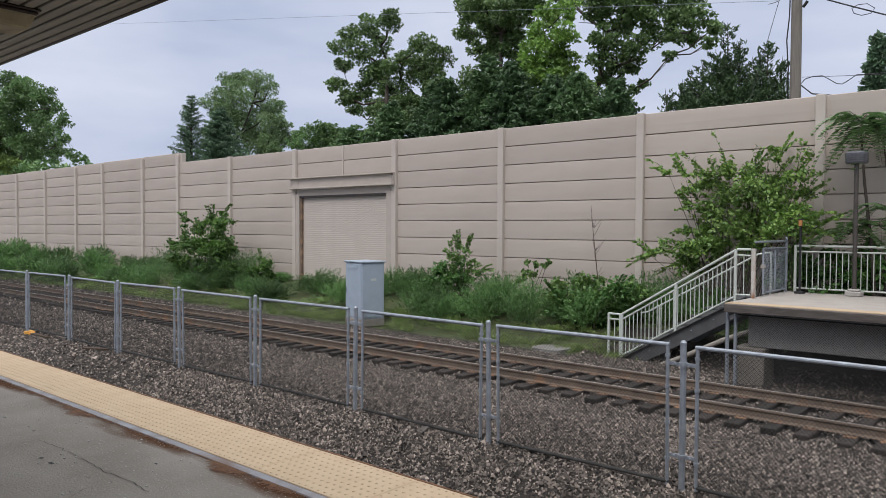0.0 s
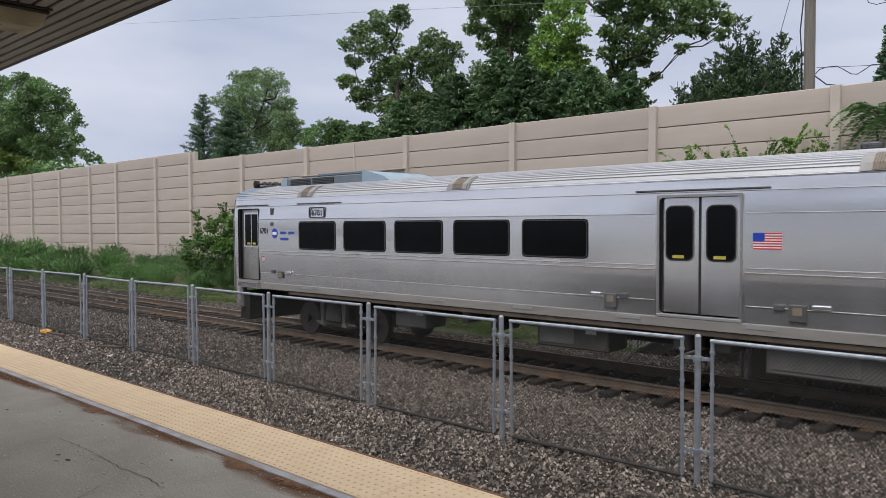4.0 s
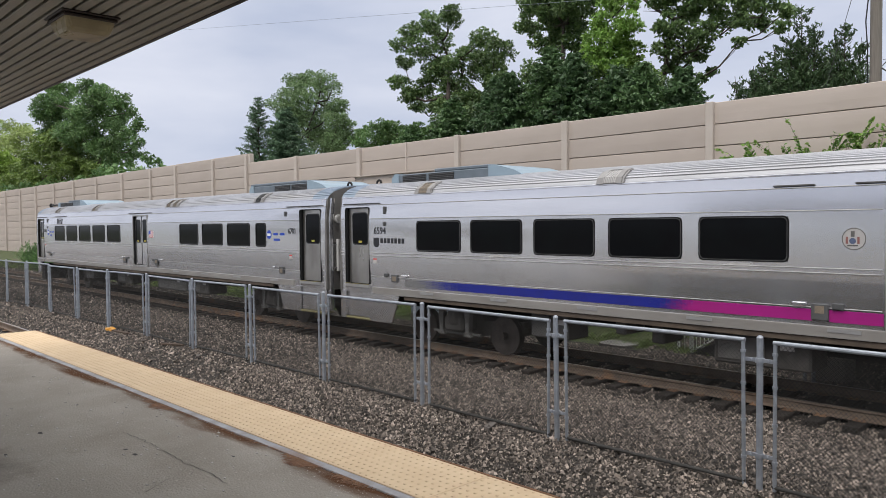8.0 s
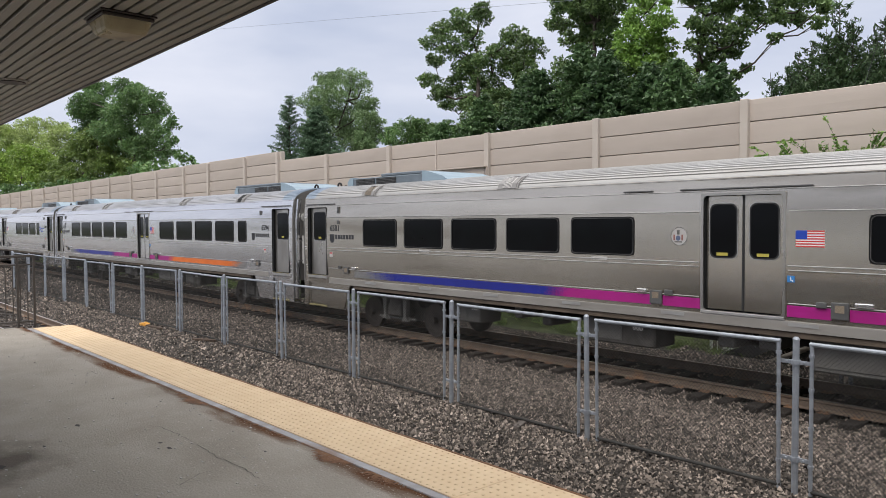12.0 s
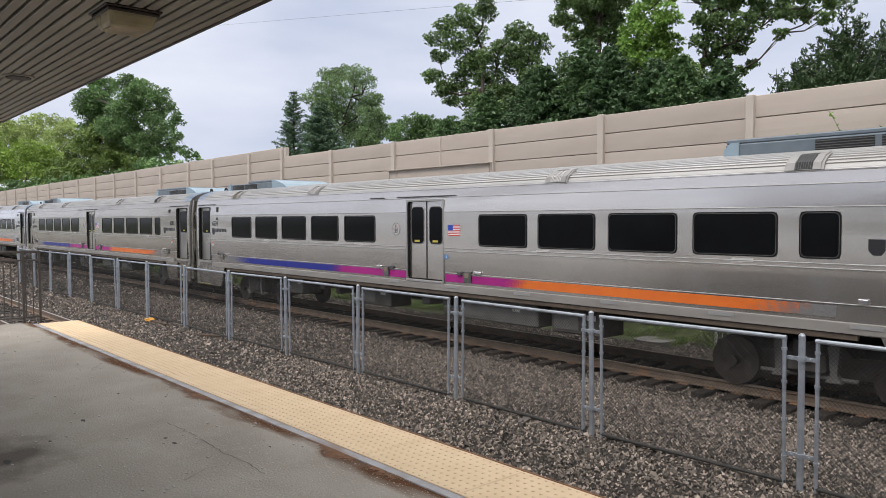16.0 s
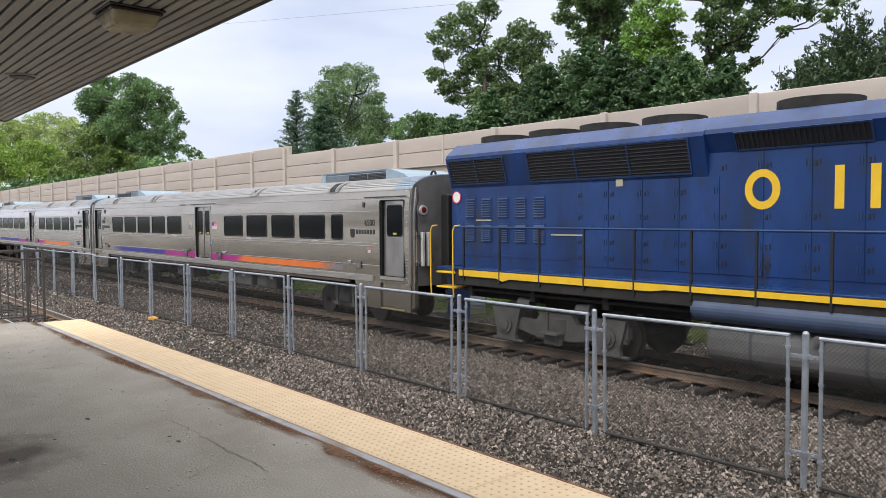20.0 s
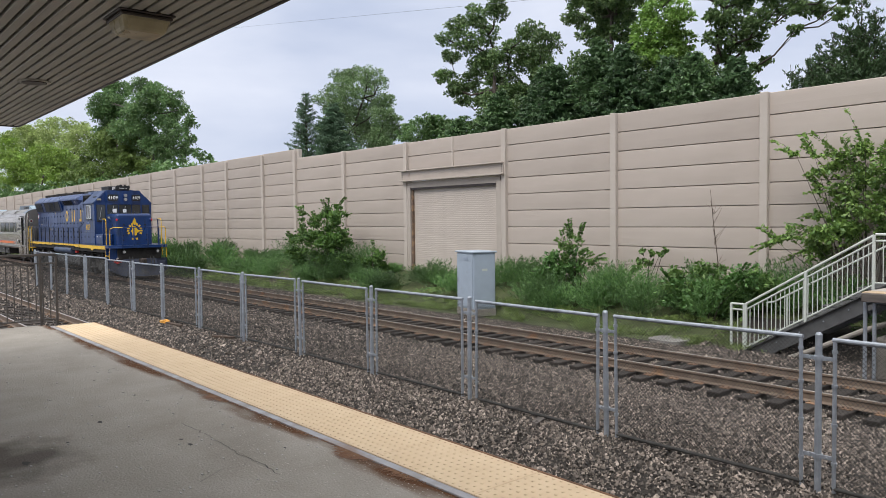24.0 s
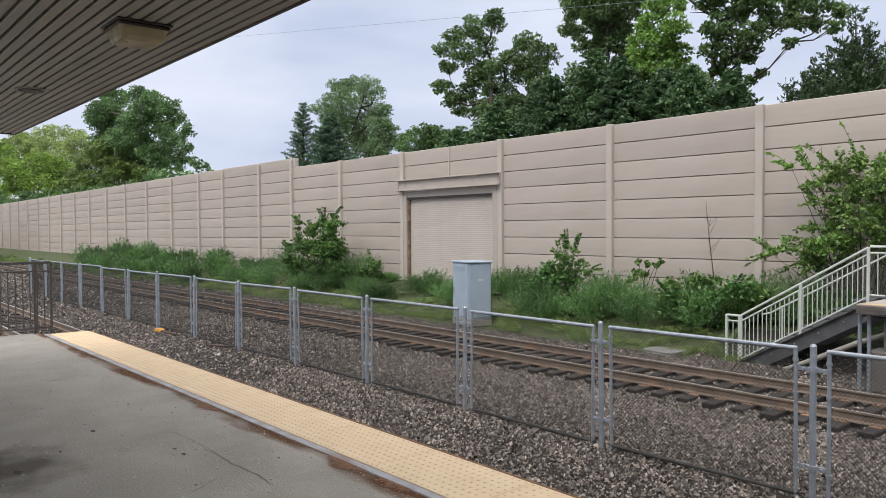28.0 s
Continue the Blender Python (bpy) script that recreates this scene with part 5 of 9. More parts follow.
def truck(parent, cx, base, r, loco=False):
    """A two-axle truck: side frames, springs, bolster, and two wheelsets that turn."""
    cast = DUSTY_CAST if loco else TRUCK
    t = part("truck", Shape().box((cx - 0.3, -1.15, 0.42), (cx + 0.3, 1.15, 0.78), 0.05), TRUCK, parent, "dark cast steel truck", key=("bolster", cx))
    for side in (-1, 1):
        y = side * (1.06 if loco else 0.6)
        fr = Shape().prism([(cx - base / 2 - 0.42, 0.5), (cx - base / 2 + 0.3, 0.42), (cx - 0.5, 0.30), (cx + 0.5, 0.30), (cx + base / 2 - 0.3, 0.42), (cx + base / 2 + 0.42, 0.5),
                            (cx + base / 2 + 0.42, 0.72), (cx + 0.55, 0.66), (cx + 0.4, 0.84), (cx - 0.4, 0.84), (cx - 0.55, 0.66), (cx - base / 2 - 0.42, 0.72)], "y", y - 0.07, y + 0.07)
        part("side_frame", fr, cast, t, key=("frame", cx, side, loco))
        for ax in (-1, 1):
            c = cx + ax * base / 2
            part("axle_box", Shape().box((c - 0.17, y - 0.13, r - 0.16), (c + 0.17, y + 0.13, r + 0.2), 0.04).tube((c, y - side * 0, r), (c, y + side * 0.17, r), 0.11, 14), cast, t, key=("abox", cx, side, ax, loco))
            if loco:
                f = y + side * 0.1
                part("pedestal", Shape().prism([(c - 0.42, 0.86), (c + 0.42, 0.86), (c + 0.36, 0.62), (c + 0.27, 0.3), (c + 0.3, 0.16), (c - 0.3, 0.16), (c - 0.27, 0.3), (c - 0.36, 0.62)], "y", f - 0.05, f + 0.05), cast, t, "dusty pedestal jaw", key=("ped", cx, side, ax))
                part("journal", Shape().tube((c, f, r), (c, f + side * 0.1, r), 0.2, 20).tube((c, f + side * 0.1, r), (c, f + side * 0.13, r), 0.13, 16), cast, t, "round journal cover", key=("jrn", cx, side, ax))
                part("tie_bar", Shape().box((c - 0.46, f - 0.04, 0.13), (c + 0.46, f + 0.06, 0.18), 0.01), cast, t, key=("tie", cx, side, ax))
                part("brake_cylinder", Shape().tube((c - ax * 0.75, f, 0.98), (c - ax * 0.4, f, 1.0), 0.13, 14), cast, t, key=("bcyl", cx, side, ax))
                for dx in (-0.3, 0.3):
                    part("spring", Shape().tube((c + dx, y, r - 0.1), (c + dx, y, r + 0.28), 0.09, 10), cast, t, key=("spr", cx, side, ax, dx))
        part("spring", Shape().tube((cx - 0.18, y, 0.36), (cx - 0.18, y, 0.62), 0.1, 10).tube((cx + 0.18, y, 0.36), (cx + 0.18, y, 0.62), 0.1, 10), TRUCK, t, key=("cspr", cx, side, loco))
        if loco and side < 0:
            part("footstep", Shape().box((cx - 0.24, y - 0.36, 0.42), (cx + 0.24, y - 0.1, 0.47), 0.008).box((cx - 0.22, y - 0.2, 0.2), (cx + 0.22, y - 0.1, 0.42), 0.01).box((cx - 0.2, y - 0.14, 0.47), (cx - 0.17, y - 0.1, 0.9)), cast, t, "grated footstep", key=("fstep", cx))
        part("brake_rod", Shape().tube((cx - base / 2, y - side * 0.2, 0.33), (cx + base / 2, y - side * 0.2, 0.33), 0.025, 6), TRUCK, t, key=("rod", cx, side, loco))
    if not loco:
        for side in (-1, 1):
            for dx in (-0.42, 0.42):
                part("hanger", Shape().prism([(cx + dx - 0.09, 0.95), (cx + dx + 0.09, 0.95), (cx + dx + 0.05, 0.45), (cx + dx + 0.12, 0.33), (cx + dx - 0.12, 0.33), (cx + dx - 0.05, 0.45)], "y", side * 1.0, side * 1.12), EQUIP, t, "grey suspension hanger", key=("hang", cx, side, dx))
            part("brake_beam", Shape().tube((cx - 0.75, side * 1.02, 0.38), (cx + 0.75, side * 1.02, 0.38), 0.035, 8), EQUIP, t, key=("bbeam", cx, side))
            part("air_bellows", Shape().tube((cx, side * 0.98, 0.62), (cx, side * 0.98, 0.95), 0.24, 16), TRUCK, t, "dark rubber air spring", key=("bell", cx, side))
    for ax in (-1, 1):
        ws = Shape().tube((0, -0.95, 0), (0, 0.95, 0), 0.09, 12)
        for side in (-1, 1):
            y0 = side * 0.72
            ws.tube((0, y0, 0), (0, y0 + side * 0.11, 0), r, 28).tube((0, y0 - side * 0.03, 0), (0, y0, 0), r + 0.025, 28)
            for h in range(6):
                a = h * math.pi / 3
                ws.box((math.cos(a) * r * 0.55 - 0.04, y0 + side * 0.11, math.sin(a) * r * 0.55 - 0.04), (math.cos(a) * r * 0.55 + 0.04, y0 + side * 0.125, math.sin(a) * r * 0.55 + 0.04))
        w = part("wheelset", ws, WHEEL, t, "turning steel wheelset", at=(cx + ax * base / 2, 0, r), key=("wset", r))
        WHEELS.append((w, cx + ax * base / 2, r))
    return t


def roof_unit(parent, x0, grill_first):
    """Air conditioning unit on the roof: grilled box, plain panel, sloped cowl."""
    x1 = x0 + 4.25
    u = part("roof_unit", Shape().box((x0, -0.92, 3.84), (x1 - 0.95, 0.92, 4.12), 0.02), AC_GREY, parent, "grey roof air-conditioning unit", key=("acbox", x0))
    part("top_panel", Shape().box((x0 + (1.5 if grill_first else 0.0), -0.9, 4.12), (x1 - 0.98, 0.9, 4.2), 0.02), AC_GREY, u, key=("actop", x0))
    part("cowl", Shape().prism([(x1 - 0.95, 3.84), (x1, 3.84), (x1, 3.93), (x1 - 0.2, 4.03), (x1 - 0.75, 4.17), (x1 - 0.95, 4.18)], "y", -0.95, 0.95), AC_BLUE, u, "pale blue sloped cowl", key=("accowl", x0))
    part("end_cowl", Shape().prism([(x0 - 0.02, 3.84), (x0 + 0.25, 3.84), (x0 + 0.25, 4.14), (x0 + 0.1, 4.14), (x0 - 0.02, 4.02)], "y", -0.94, 0.94), AC_BLUE, u, key=("acend", x0))
    g0 = x0 + (0.4 if grill_first else 1.5)
    for a in (g0, g0 + 0.95):
        gr = part("grille", Shape().box((a, -0.935, 3.88), (a + 0.85, -0.92, 4.09)), RUBBER, u, "dark grille", key=("gr", a))
        for k in range(5):
            part("bar", Shape().box((a, -0.945, 3.9 + k * 0.04), (a + 0.85, -0.935, 3.912 + k * 0.04)), STRINGER, gr, key=("grbar", a, k))
    for k in range(5):
        x = x0 + 0.3 + k * 0.95
        part("bracket", Shape().box((x - 0.04, -1.02, 3.78), (x + 0.04, -0.92, 3.9), 0.01), BRIGHT, u, key=("acbr", x))
    return u


def fade(parent, x0, x1, z0, z1, left, mat):
    """Speed lines where a stripe fades out: bars of falling length."""
    rows, cols = 12, 9
    for k in range(rows):
        lines = Shape()
        c = z0 + (z1 - z0) * (k + 0.5) / rows
        off = 0.35 * ((k * 5) % 7) / 7 + 0.5 * (1 - k / rows)
        for j in range(cols):
            f0, f1 = j / cols, (j + 1) / cols
            xa, xb = x0 + (x1 - x0) * f0, x0 + (x1 - x0) * f1
            fill = (f0 + f1) / 2 if left else 1 - (f0 + f1) / 2
            fill = min(1.0, max(0.0, fill * 1.5 - off * 0.5))
            if fill > 0.04:
                w = (z1 - z0) / rows * 0.5 * min(0.98, fill)
                lines.box((xa, -STRIPE_Y - 0.005, c - w), (xb, -STRIPE_Y + 0.004, c + w))
        if lines.v:
            part("stripe_line", lines, mat, parent, key=("fade", x0, k, mat.name))


def bar_text(parent, x0, x1, z0, z1, mat, count, name="lettering_bar"):
    """Plain bars the size of a maker's or owner's lettering."""
    w = (x1 - x0) / count
    for k in range(count):
        part(name, Shape().box((x0 + k * w + w * 0.14, -1.604, z0), (x0 + (k + 1) * w - w * 0.14, -1.6005, z1)), mat, parent, key=("bar", x0, k, count, z0, mat.name))


def coach(k, number, steel, roof, owner):
    cabcar = owner == "round"
    label = "silver stainless coach with driving cab and blue round emblem" if cabcar else (
        "bright stainless coach with blue, magenta and orange stripe" if steel is BRIGHT else "dark brownish grimy stainless coach with blue, magenta and orange stripe" if steel is DARKER else "grimy brownish stainless coach with blue, magenta and orange stripe")
    c = thing("coach", label, "railway coach", (S_ROWS[0][1] + CAR * (k - 1), TRACK_Y, 0), "coaches of the train")
    nm = steel.name
    late = 0.08 if cabcar else 0.18
    win = WIN[:5] + [x + late for x in WIN[6 if cabcar else 5:]]
    slim = (NARROW[0] + late * 0.8, NARROW[1] + late * 0.8)
    holes = [(x, x + WIN_W, WIN_Z0, WIN_Z1, 0.06) for x in win] + [(*slim, WIN_Z0, WIN_Z1, 0.06), (*MID_DOOR, 1.40, 3.30, 0.15)]
    doors = [(*END_DOORS[0], 1.40, 3.31, 0.2), (*END_DOORS[1], 1.36, 3.31, 0.2)]
    part("body_side", side_plate(-1, holes + doors), steel, c, "brushed stainless side wall", key=("side", nm, cabcar))
    part("body_side", side_plate(1, holes), steel, c, key=("side_far", nm, cabcar))
    hull = Shape().box((FRONT + 0.1, -1.38, 1.16), (BODY - 0.1, 1.49, 1.34))
    part("floor", hull, UNDER, c, key="floor")
    # black sheets paint in the unlit interior behind the glass
    part("lining", Shape().box((FRONT + 0.15, -1.36, 1.34), (BODY - 0.15, -1.35, 3.5)).box((FRONT + 0.15, 1.43, 1.34), (BODY - 0.15, 1.44, 3.5)), RUBBER, c, "black sheets standing in for the unlit interior", key="lining")
    part("roof", roof_shape(0.45, BODY - 0.75), roof, c, "ribbed stainless roof", key=("roof", roof.name))
    for x0, x1 in ((FRONT + 0.02, 0.45), (BODY - 0.75, BODY - 0.02)):
        part("roof_end", roof_shape(x0, x1), AC_ROOF, c, "smooth pale roof end", key=("roofend", x0))
    for x0, x1, nx in ((FRONT, FRONT + 0.07, -1), (BODY - 0.07, BODY, 1)):
        prof = [(-1.6, 1.15), (1.6, 1.15), (1.6, 3.0), (1.535, 3.58), (1.46, 3.69), (1.3, 3.79), (1.0, 3.88), (0.5, 3.955), (0, 3.965), (-0.5, 3.955), (-1.0, 3.88), (-1.3, 3.79), (-1.46, 3.69), (-1.535, 3.58), (-1.6, 3.0)]
        e = part("end_wall", Shape().prism(prof, "x", x0, x1), END_STEEL, c, "dusty stainless end wall", key=("endw", x0))
        px = x0 if nx < 0 else x1
        part("corner_trim", Shape().pipe([(px - nx * 0.13, -1.447, 0.62), (px - nx * 0.13, -1.447, 1.6), (px - nx * 0.13, -1.447, 3.0), (px - nx * 0.13, -1.38, 3.6)], 0.15, 24), steel, e, key=("ctrim", px, nm))
        part("diaphragm", Shape().box((px + nx * 0.0, -0.62, 1.15), (px + nx * 0.27, 0.62, 3.45), 0.03), RUBBER, e, "black gangway diaphragm", key=("diaph", px))
        part("marker_lamp", Shape().tube((px, -1.22, 3.05), (px + nx * 0.06, -1.22, 3.05), 0.12, 16), GUARD, e, key=("mark", px))
        part("lamp_lens", Shape().tube((px + nx * 0.06, -1.22, 3.05), (px + nx * 0.075, -1.22, 3.05), 0.075, 16), RED_LENS if k in (3, 4) else LENS_CLEAR, e, key=("mlens", px, k in (3, 4)))
        for z in (1.75, 2.35):
            part("grab_iron", Shape().pipe([(px, -1.35, z), (px + nx * 0.1, -1.35, z), (px + nx * 0.1, -1.0, z), (px, -1.0, z)], 0.014, 6), BRIGHT, e, key=("gi", px, z))
        for gy in (-1.30, -1.12):
            part("cable_guard", Shape().box((px + nx * 0.06, gy - 0.04, 1.65), (px + nx * 0.15, gy + 0.04, 2.5), 0.012), GUARD, e, "pale vertical guard bar", key=("cg", px, gy))
        for gz in (1.7, 2.4):
            part("bracket", Shape().box((px, -1.36, gz - 0.03), (px + nx * 0.07, -1.06, gz + 0.03), 0.008), UNDER, e, key=("cgb", px, gz))
        for rz in [1.2 + 0.155 * r_ for r_ in range(16)]:
            part("rivet", Shape().tube((px - nx * 0.16, -1.597, rz), (px - nx * 0.16, -1.607, rz), 0.013, 6), MOULD, e, key=("rvt", px, round(rz, 2)))
        part("coupler", Shape().box((px - nx * 0.3, -0.14, 0.72), (px + nx * 0.32, 0.14, 1.0), 0.04), TRUCK, c, "dark steel coupler", key=("coup", px))
        part("air_hose", Shape().pipe([(px, -0.45, 1.0), (px + nx * 0.2, -0.45, 0.6), (px + nx * 0.3, -0.4, 0.55)], 0.03, 6), RUBBER, c, key=("hose", px))
        for y in (-0.55, 0.55) if not (cabcar and nx < 0) else ():
            ring_pts = [(px - nx * 0.35 + 0.09 * math.cos(a), y, 3.97 + 0.09 * math.sin(a)) for a in [math.pi * 2 * i / 12 for i in range(13)]]
            part("lifting_eye", Shape().pipe(ring_pts, 0.03, 6), UNDER, c, "dark lifting eye", key=("eye", px, y))
    # belt rails and sill mouldings
    for z, d in ((1.612, 0.014), (2.12, 0.014), (2.19, 0.014), (3.03, 0.014), (3.37, 0.011)):
        segs = [(FRONT + 0.06, END_DOORS[0][0] - 0.05), (END_DOORS[0][1] + 0.05, MID_DOOR[0] - 0.05), (MID_DOOR[1] + 0.05, END_DOORS[1][0] - 0.05)] if z < 3.3 else [(FRONT + 0.06, BODY - 0.06)]
        for a, b in segs:
            y = -lean(z)
            part("moulding", Shape().prism([(y + 0.01, z - 0.011), (y - d * 0.7, z - 0.007), (y - d, z), (y - d * 0.7, z + 0.007), (y + 0.01, z + 0.011)], "x", a, b), MOULD, c, "bright lengthwise moulding", key=("mould", z, a, nm))
    part("sill", Shape().prism([(-1.56, 1.18), (-1.614, 1.19), (-1.614, 1.33), (-1.612, 1.345), (-1.56, 1.345)], "x", 1.25, 24.05), SILL, c, "dull dirty side sill", key="sill")
    for x in [3.0 + 2.2 * i for i in range(10)]:
        part("sill_plate", Shape().box((x, -1.624, 1.27), (x + 0.45, -1.619, 1.325)), MOULD, c, key=("spl", round(x, 2)))
    part("skirt_rail", Shape().box((2.4, -1.585, 1.09), (22.9, -1.52, 1.18), 0.006), SKIRT, c, "dirty brown lower side rail", key="skirtrail")
    part("gutter", Shape().box((FRONT + 0.05, -1.548, 3.555), (BODY - 0.05, -1.53, 3.585), 0.005), steel, c, key=("gut", nm))
    for a, b in ((MID_DOOR[0] - 0.4, MID_DOOR[1] + 0.4), (END_DOORS[1][0] - 0.7, BODY - 0.2), (FRONT + 0.15, END_DOORS[0][1] + 0.4), (2.8, 4.5) if cabcar else (11.0, 11.6)):
        part("drip_rail", Shape().box((a, -1.60, 3.395), (b, -1.555, 3.42), 0.005), STRINGER, c, "dark drip rail", key=("drip", a))
    # windows
    for x in win:
        window_unit(c, x, x + WIN_W, WIN_Z0, WIN_Z1, -1)
        part("window", Shape().box((x, 1.58, WIN_Z0), (x + WIN_W, 1.59, WIN_Z1)), GLASS, c, key=("fwin", x))
    window_unit(c, *slim, WIN_Z0, WIN_Z1, -1)
    # doors
    if cabcar:
        end_door(c, *END_DOORS[0], 1.40, 3.31, steel, True)
    else:
        end_door(c, *END_DOORS[0], 1.40, 3.31, steel)
    end_door(c, *END_DOORS[1], 1.36, 3.31, steel)
    mid = (MID_DOOR[0] + MID_DOOR[1]) / 2
    for a, b in ((MID_DOOR[0] + 0.02, mid - 0.008), (mid + 0.008, MID_DOOR[1] - 0.02)):
        d = part("door_leaf", Shape().box((a, -1.525, 1.42), (b, -1.49, 3.29), 0.008), steel, c, "stainless sliding door leaf", key=("leaf", a, nm))
        wx0, wx1 = a + 0.115, b - 0.115
        part("window_frame", Shape().ring(rounded(wx0 - 0.02, 2.27, wx1 + 0.02, 3.16, 0.11), rounded(wx0, 2.29, wx1, 3.14, 0.1), -1.537, -1.525), RUBBER, d, key=("lf", a))
        part("pane", Shape().prism(rounded(wx0, 2.29, wx1, 3.14, 0.1), "y", -1.532, -1.526), GLASS, d, key=("lp", a))
        part("window_trim", Shape().ring(rounded(wx0 - 0.032, 2.258, wx1 + 0.032, 3.172, 0.12), rounded(wx0 - 0.02, 2.27, wx1 + 0.02, 3.16, 0.11), -1.533, -1.525), MOULD, d, key=("ltrim", a))
        part("tag", Shape().box((wx0 + 0.1, -1.536, 2.31), (wx1 - 0.14, -1.533, 2.36)), TAG_YELLOW, d, "small yellow notice", key=("lt", a))
    part("door_gasket", Shape().box((mid - 0.02, -1.532, 1.42), (mid + 0.02, -1.495, 3.29)), RUBBER, c, key="gasket")
    # the middle door's recess shade is painted on as black jamb strips too
    for x in (MID_DOOR[0] + 0.003, MID_DOOR[1] - 0.03):
        part("jamb", Shape().box((x, -1.575, 1.40), (x + 0.06 if x < mid else x + 0.027, -1.5, 3.29)), GASKET, c, "door jamb coloured black for the shade of the recess", key=("mjamb", x))
    part("door_surround", Shape().ring(rounded(MID_DOOR[0] - 0.012, 1.37, MID_DOOR[1] + 0.012, 3.335, 0.03), rounded(MID_DOOR[0] + 0.035, 1.405, MID_DOOR[1] - 0.03, 3.294, 0.07), -1.606, -1.58), DOOR_STEEL, c, "steel door surround", key="msurr")
    part("threshold", Shape().box((MID_DOOR[0], -1.625, 1.35), (MID_DOOR[1], -1.45, 1.40), 0.006), MOULD, c, key="mthr")
    # step wells below the end doors
    ends = [(END_DOORS[1], 23.2, BODY - 0.02, 1)] + ([] if cabcar else [(END_DOORS[0], FRONT + 0.02, 2.25, -1)])
    for (d0, d1), a, b, sgn in ends:
        low = (a + 0.3 if sgn > 0 else a), (b if sgn > 0 else b - 0.3)
        for p, q, zt in ((a, d0, 1.19), (d1, b, 1.19)):
            pts = [(max(p, low[0]) if p < low[0] else p, 0.5), (min(q, low[1]), 0.5), (q, zt), (p, zt)]
            part("step_skirt", Shape().prism(pts, "y", -1.6, -1.56), steel, c, "stainless skirt round the steps", key=("skirt", p, nm))
        part("step_door", Shape().box((d0, -1.54, 0.56), (d1, -1.51, 1.32), 0.006), steel, c, "lower step door", key=("sdoor", d0, nm))
        part("step", Shape().box((d0, -1.6, 0.5), (d1, -1.2, 0.54), 0.006), TAG_DIRTY, c, "worn yellow-edged step", key=("step", d0))
    # roof units and vents
    roof_unit(c, 1.25, True)
    roof_unit(c, 20.5, False)
    for x in (2.87, 7.95, 15.6, 16.1, 21.9) if cabcar else (2.87, 7.88, 17.08, 21.9):
        v = part("roof_vent", Shape().prism([(-1.50, 3.56), (-1.575, 3.585), (-1.53, 3.70), (-1.36, 3.82), (-1.18, 3.87), (-1.15, 3.82)], "x", x - 0.06, x + 0.44).prism([(-1.50, 3.56), (-1.565, 3.58), (-1.51, 3.70), (-1.35, 3.81), (-1.17, 3.86), (-1.15, 3.82)], "x", x - 0.1, x + 0.48), VENT_FRAME, c, "raised roof vent surround", key=("rv", x, nm))
        part("vent_mesh", Shape().prism([(-1.50, 3.56), (-1.579, 3.60), (-1.535, 3.705), (-1.362, 3.828), (-1.25, 3.85), (-1.2, 3.80)], "x", x + 0.06, x + 0.32), RUBBER if x > 20 else VENT_TAN if cabcar or x < 4 else SEAL_PALE, v, "dark vent mesh" if x > 20 else "tan filter mesh" if cabcar or x < 4 else "pale filter mesh", key=("vm", x))
        for k5 in range(7):
            q = x + 0.075 + k5 * 0.036
            part("slat", Shape().prism([(-1.50, 3.56), (-1.584, 3.60), (-1.54, 3.708), (-1.364, 3.833), (-1.25, 3.855), (-1.2, 3.80)], "x", q, q + 0.005), STRINGER, v, key=("vslat", x, k5))
    # small fittings along the side
    for x, w, z0, z1, m in ((1.70, 0.14, 1.62, 1.70, STRINGER), (11.57, 0.24, 1.43, 1.67, STRINGER), (14.61, 0.25, 1.43, 1.68, STRINGER), (11.86, 0.16, 1.60, 1.69, STRINGER), (14.40, 0.15, 1.58, 1.67, STRINGER), (1.98, 0.22, 1.5, 1.68, STRINGER), (23.3, 0.22, 1.5, 1.7, STRINGER), (22.9, 0.14, 1.62, 1.70, BRIGHT),
                            (11.30, 0.2, 1.62, 1.68, BRIGHT), (2.35, 0.2, 1.62, 1.68, BRIGHT), (14.93, 0.25, 1.63, 1.69, BRIGHT), (1.69, 0.07, 3.14, 3.32, STRINGER), (1.68, 0.1, 2.85, 2.95, STRINGER), (23.6, 0.08, 3.14, 3.28, STRINGER)):
        part("fitting", Shape().box((x, -1.625, z0), (x + w, -1.59, z1), 0.01), m, c, "small recessed side fitting", key=("fit", x))
    for x in (2.03, 11.625, 14.67, 23.35):
        part("fitting_face", Shape().box((x, -1.628, 1.53), (x + 0.13, -1.6255, 1.64)), VENT_TAN, c, key=("fface", x))
    for x, z in ((5.2, 2.215), (10.3, 2.215), (16.8, 2.215), (21.0, 2.215)):
        part("notice", Shape().box((x, -1.606, z - 0.05), (x + 0.35, -1.6005, z + 0.01)), SEAL_PALE, c, "small pale notice", key=("note", x))
    for x, m in ((1.28, LETTER_RED), (23.83, LETTER_RED)):
        part("warning_label", Shape().box((x, -1.605, 1.93), (x + 0.15, -1.6005, 2.07)), SEAL_PALE, c, key=("wl", x))
        part("warning_head", Shape().box((x + 0.01, -1.607, 2.02), (x + 0.14, -1.6055, 2.055)), m, c, key=("wh", x))
    # numbers and owner's marks
    for x in (1.17, 23.78) if cabcar else (1.31, 23.69):
        lettering(number, 0.205 if cabcar else 0.235, LETTER_BLACK, c, "number", (x, -1.603, 2.655), 0.002, bold=0.006 if cabcar else 0.004)
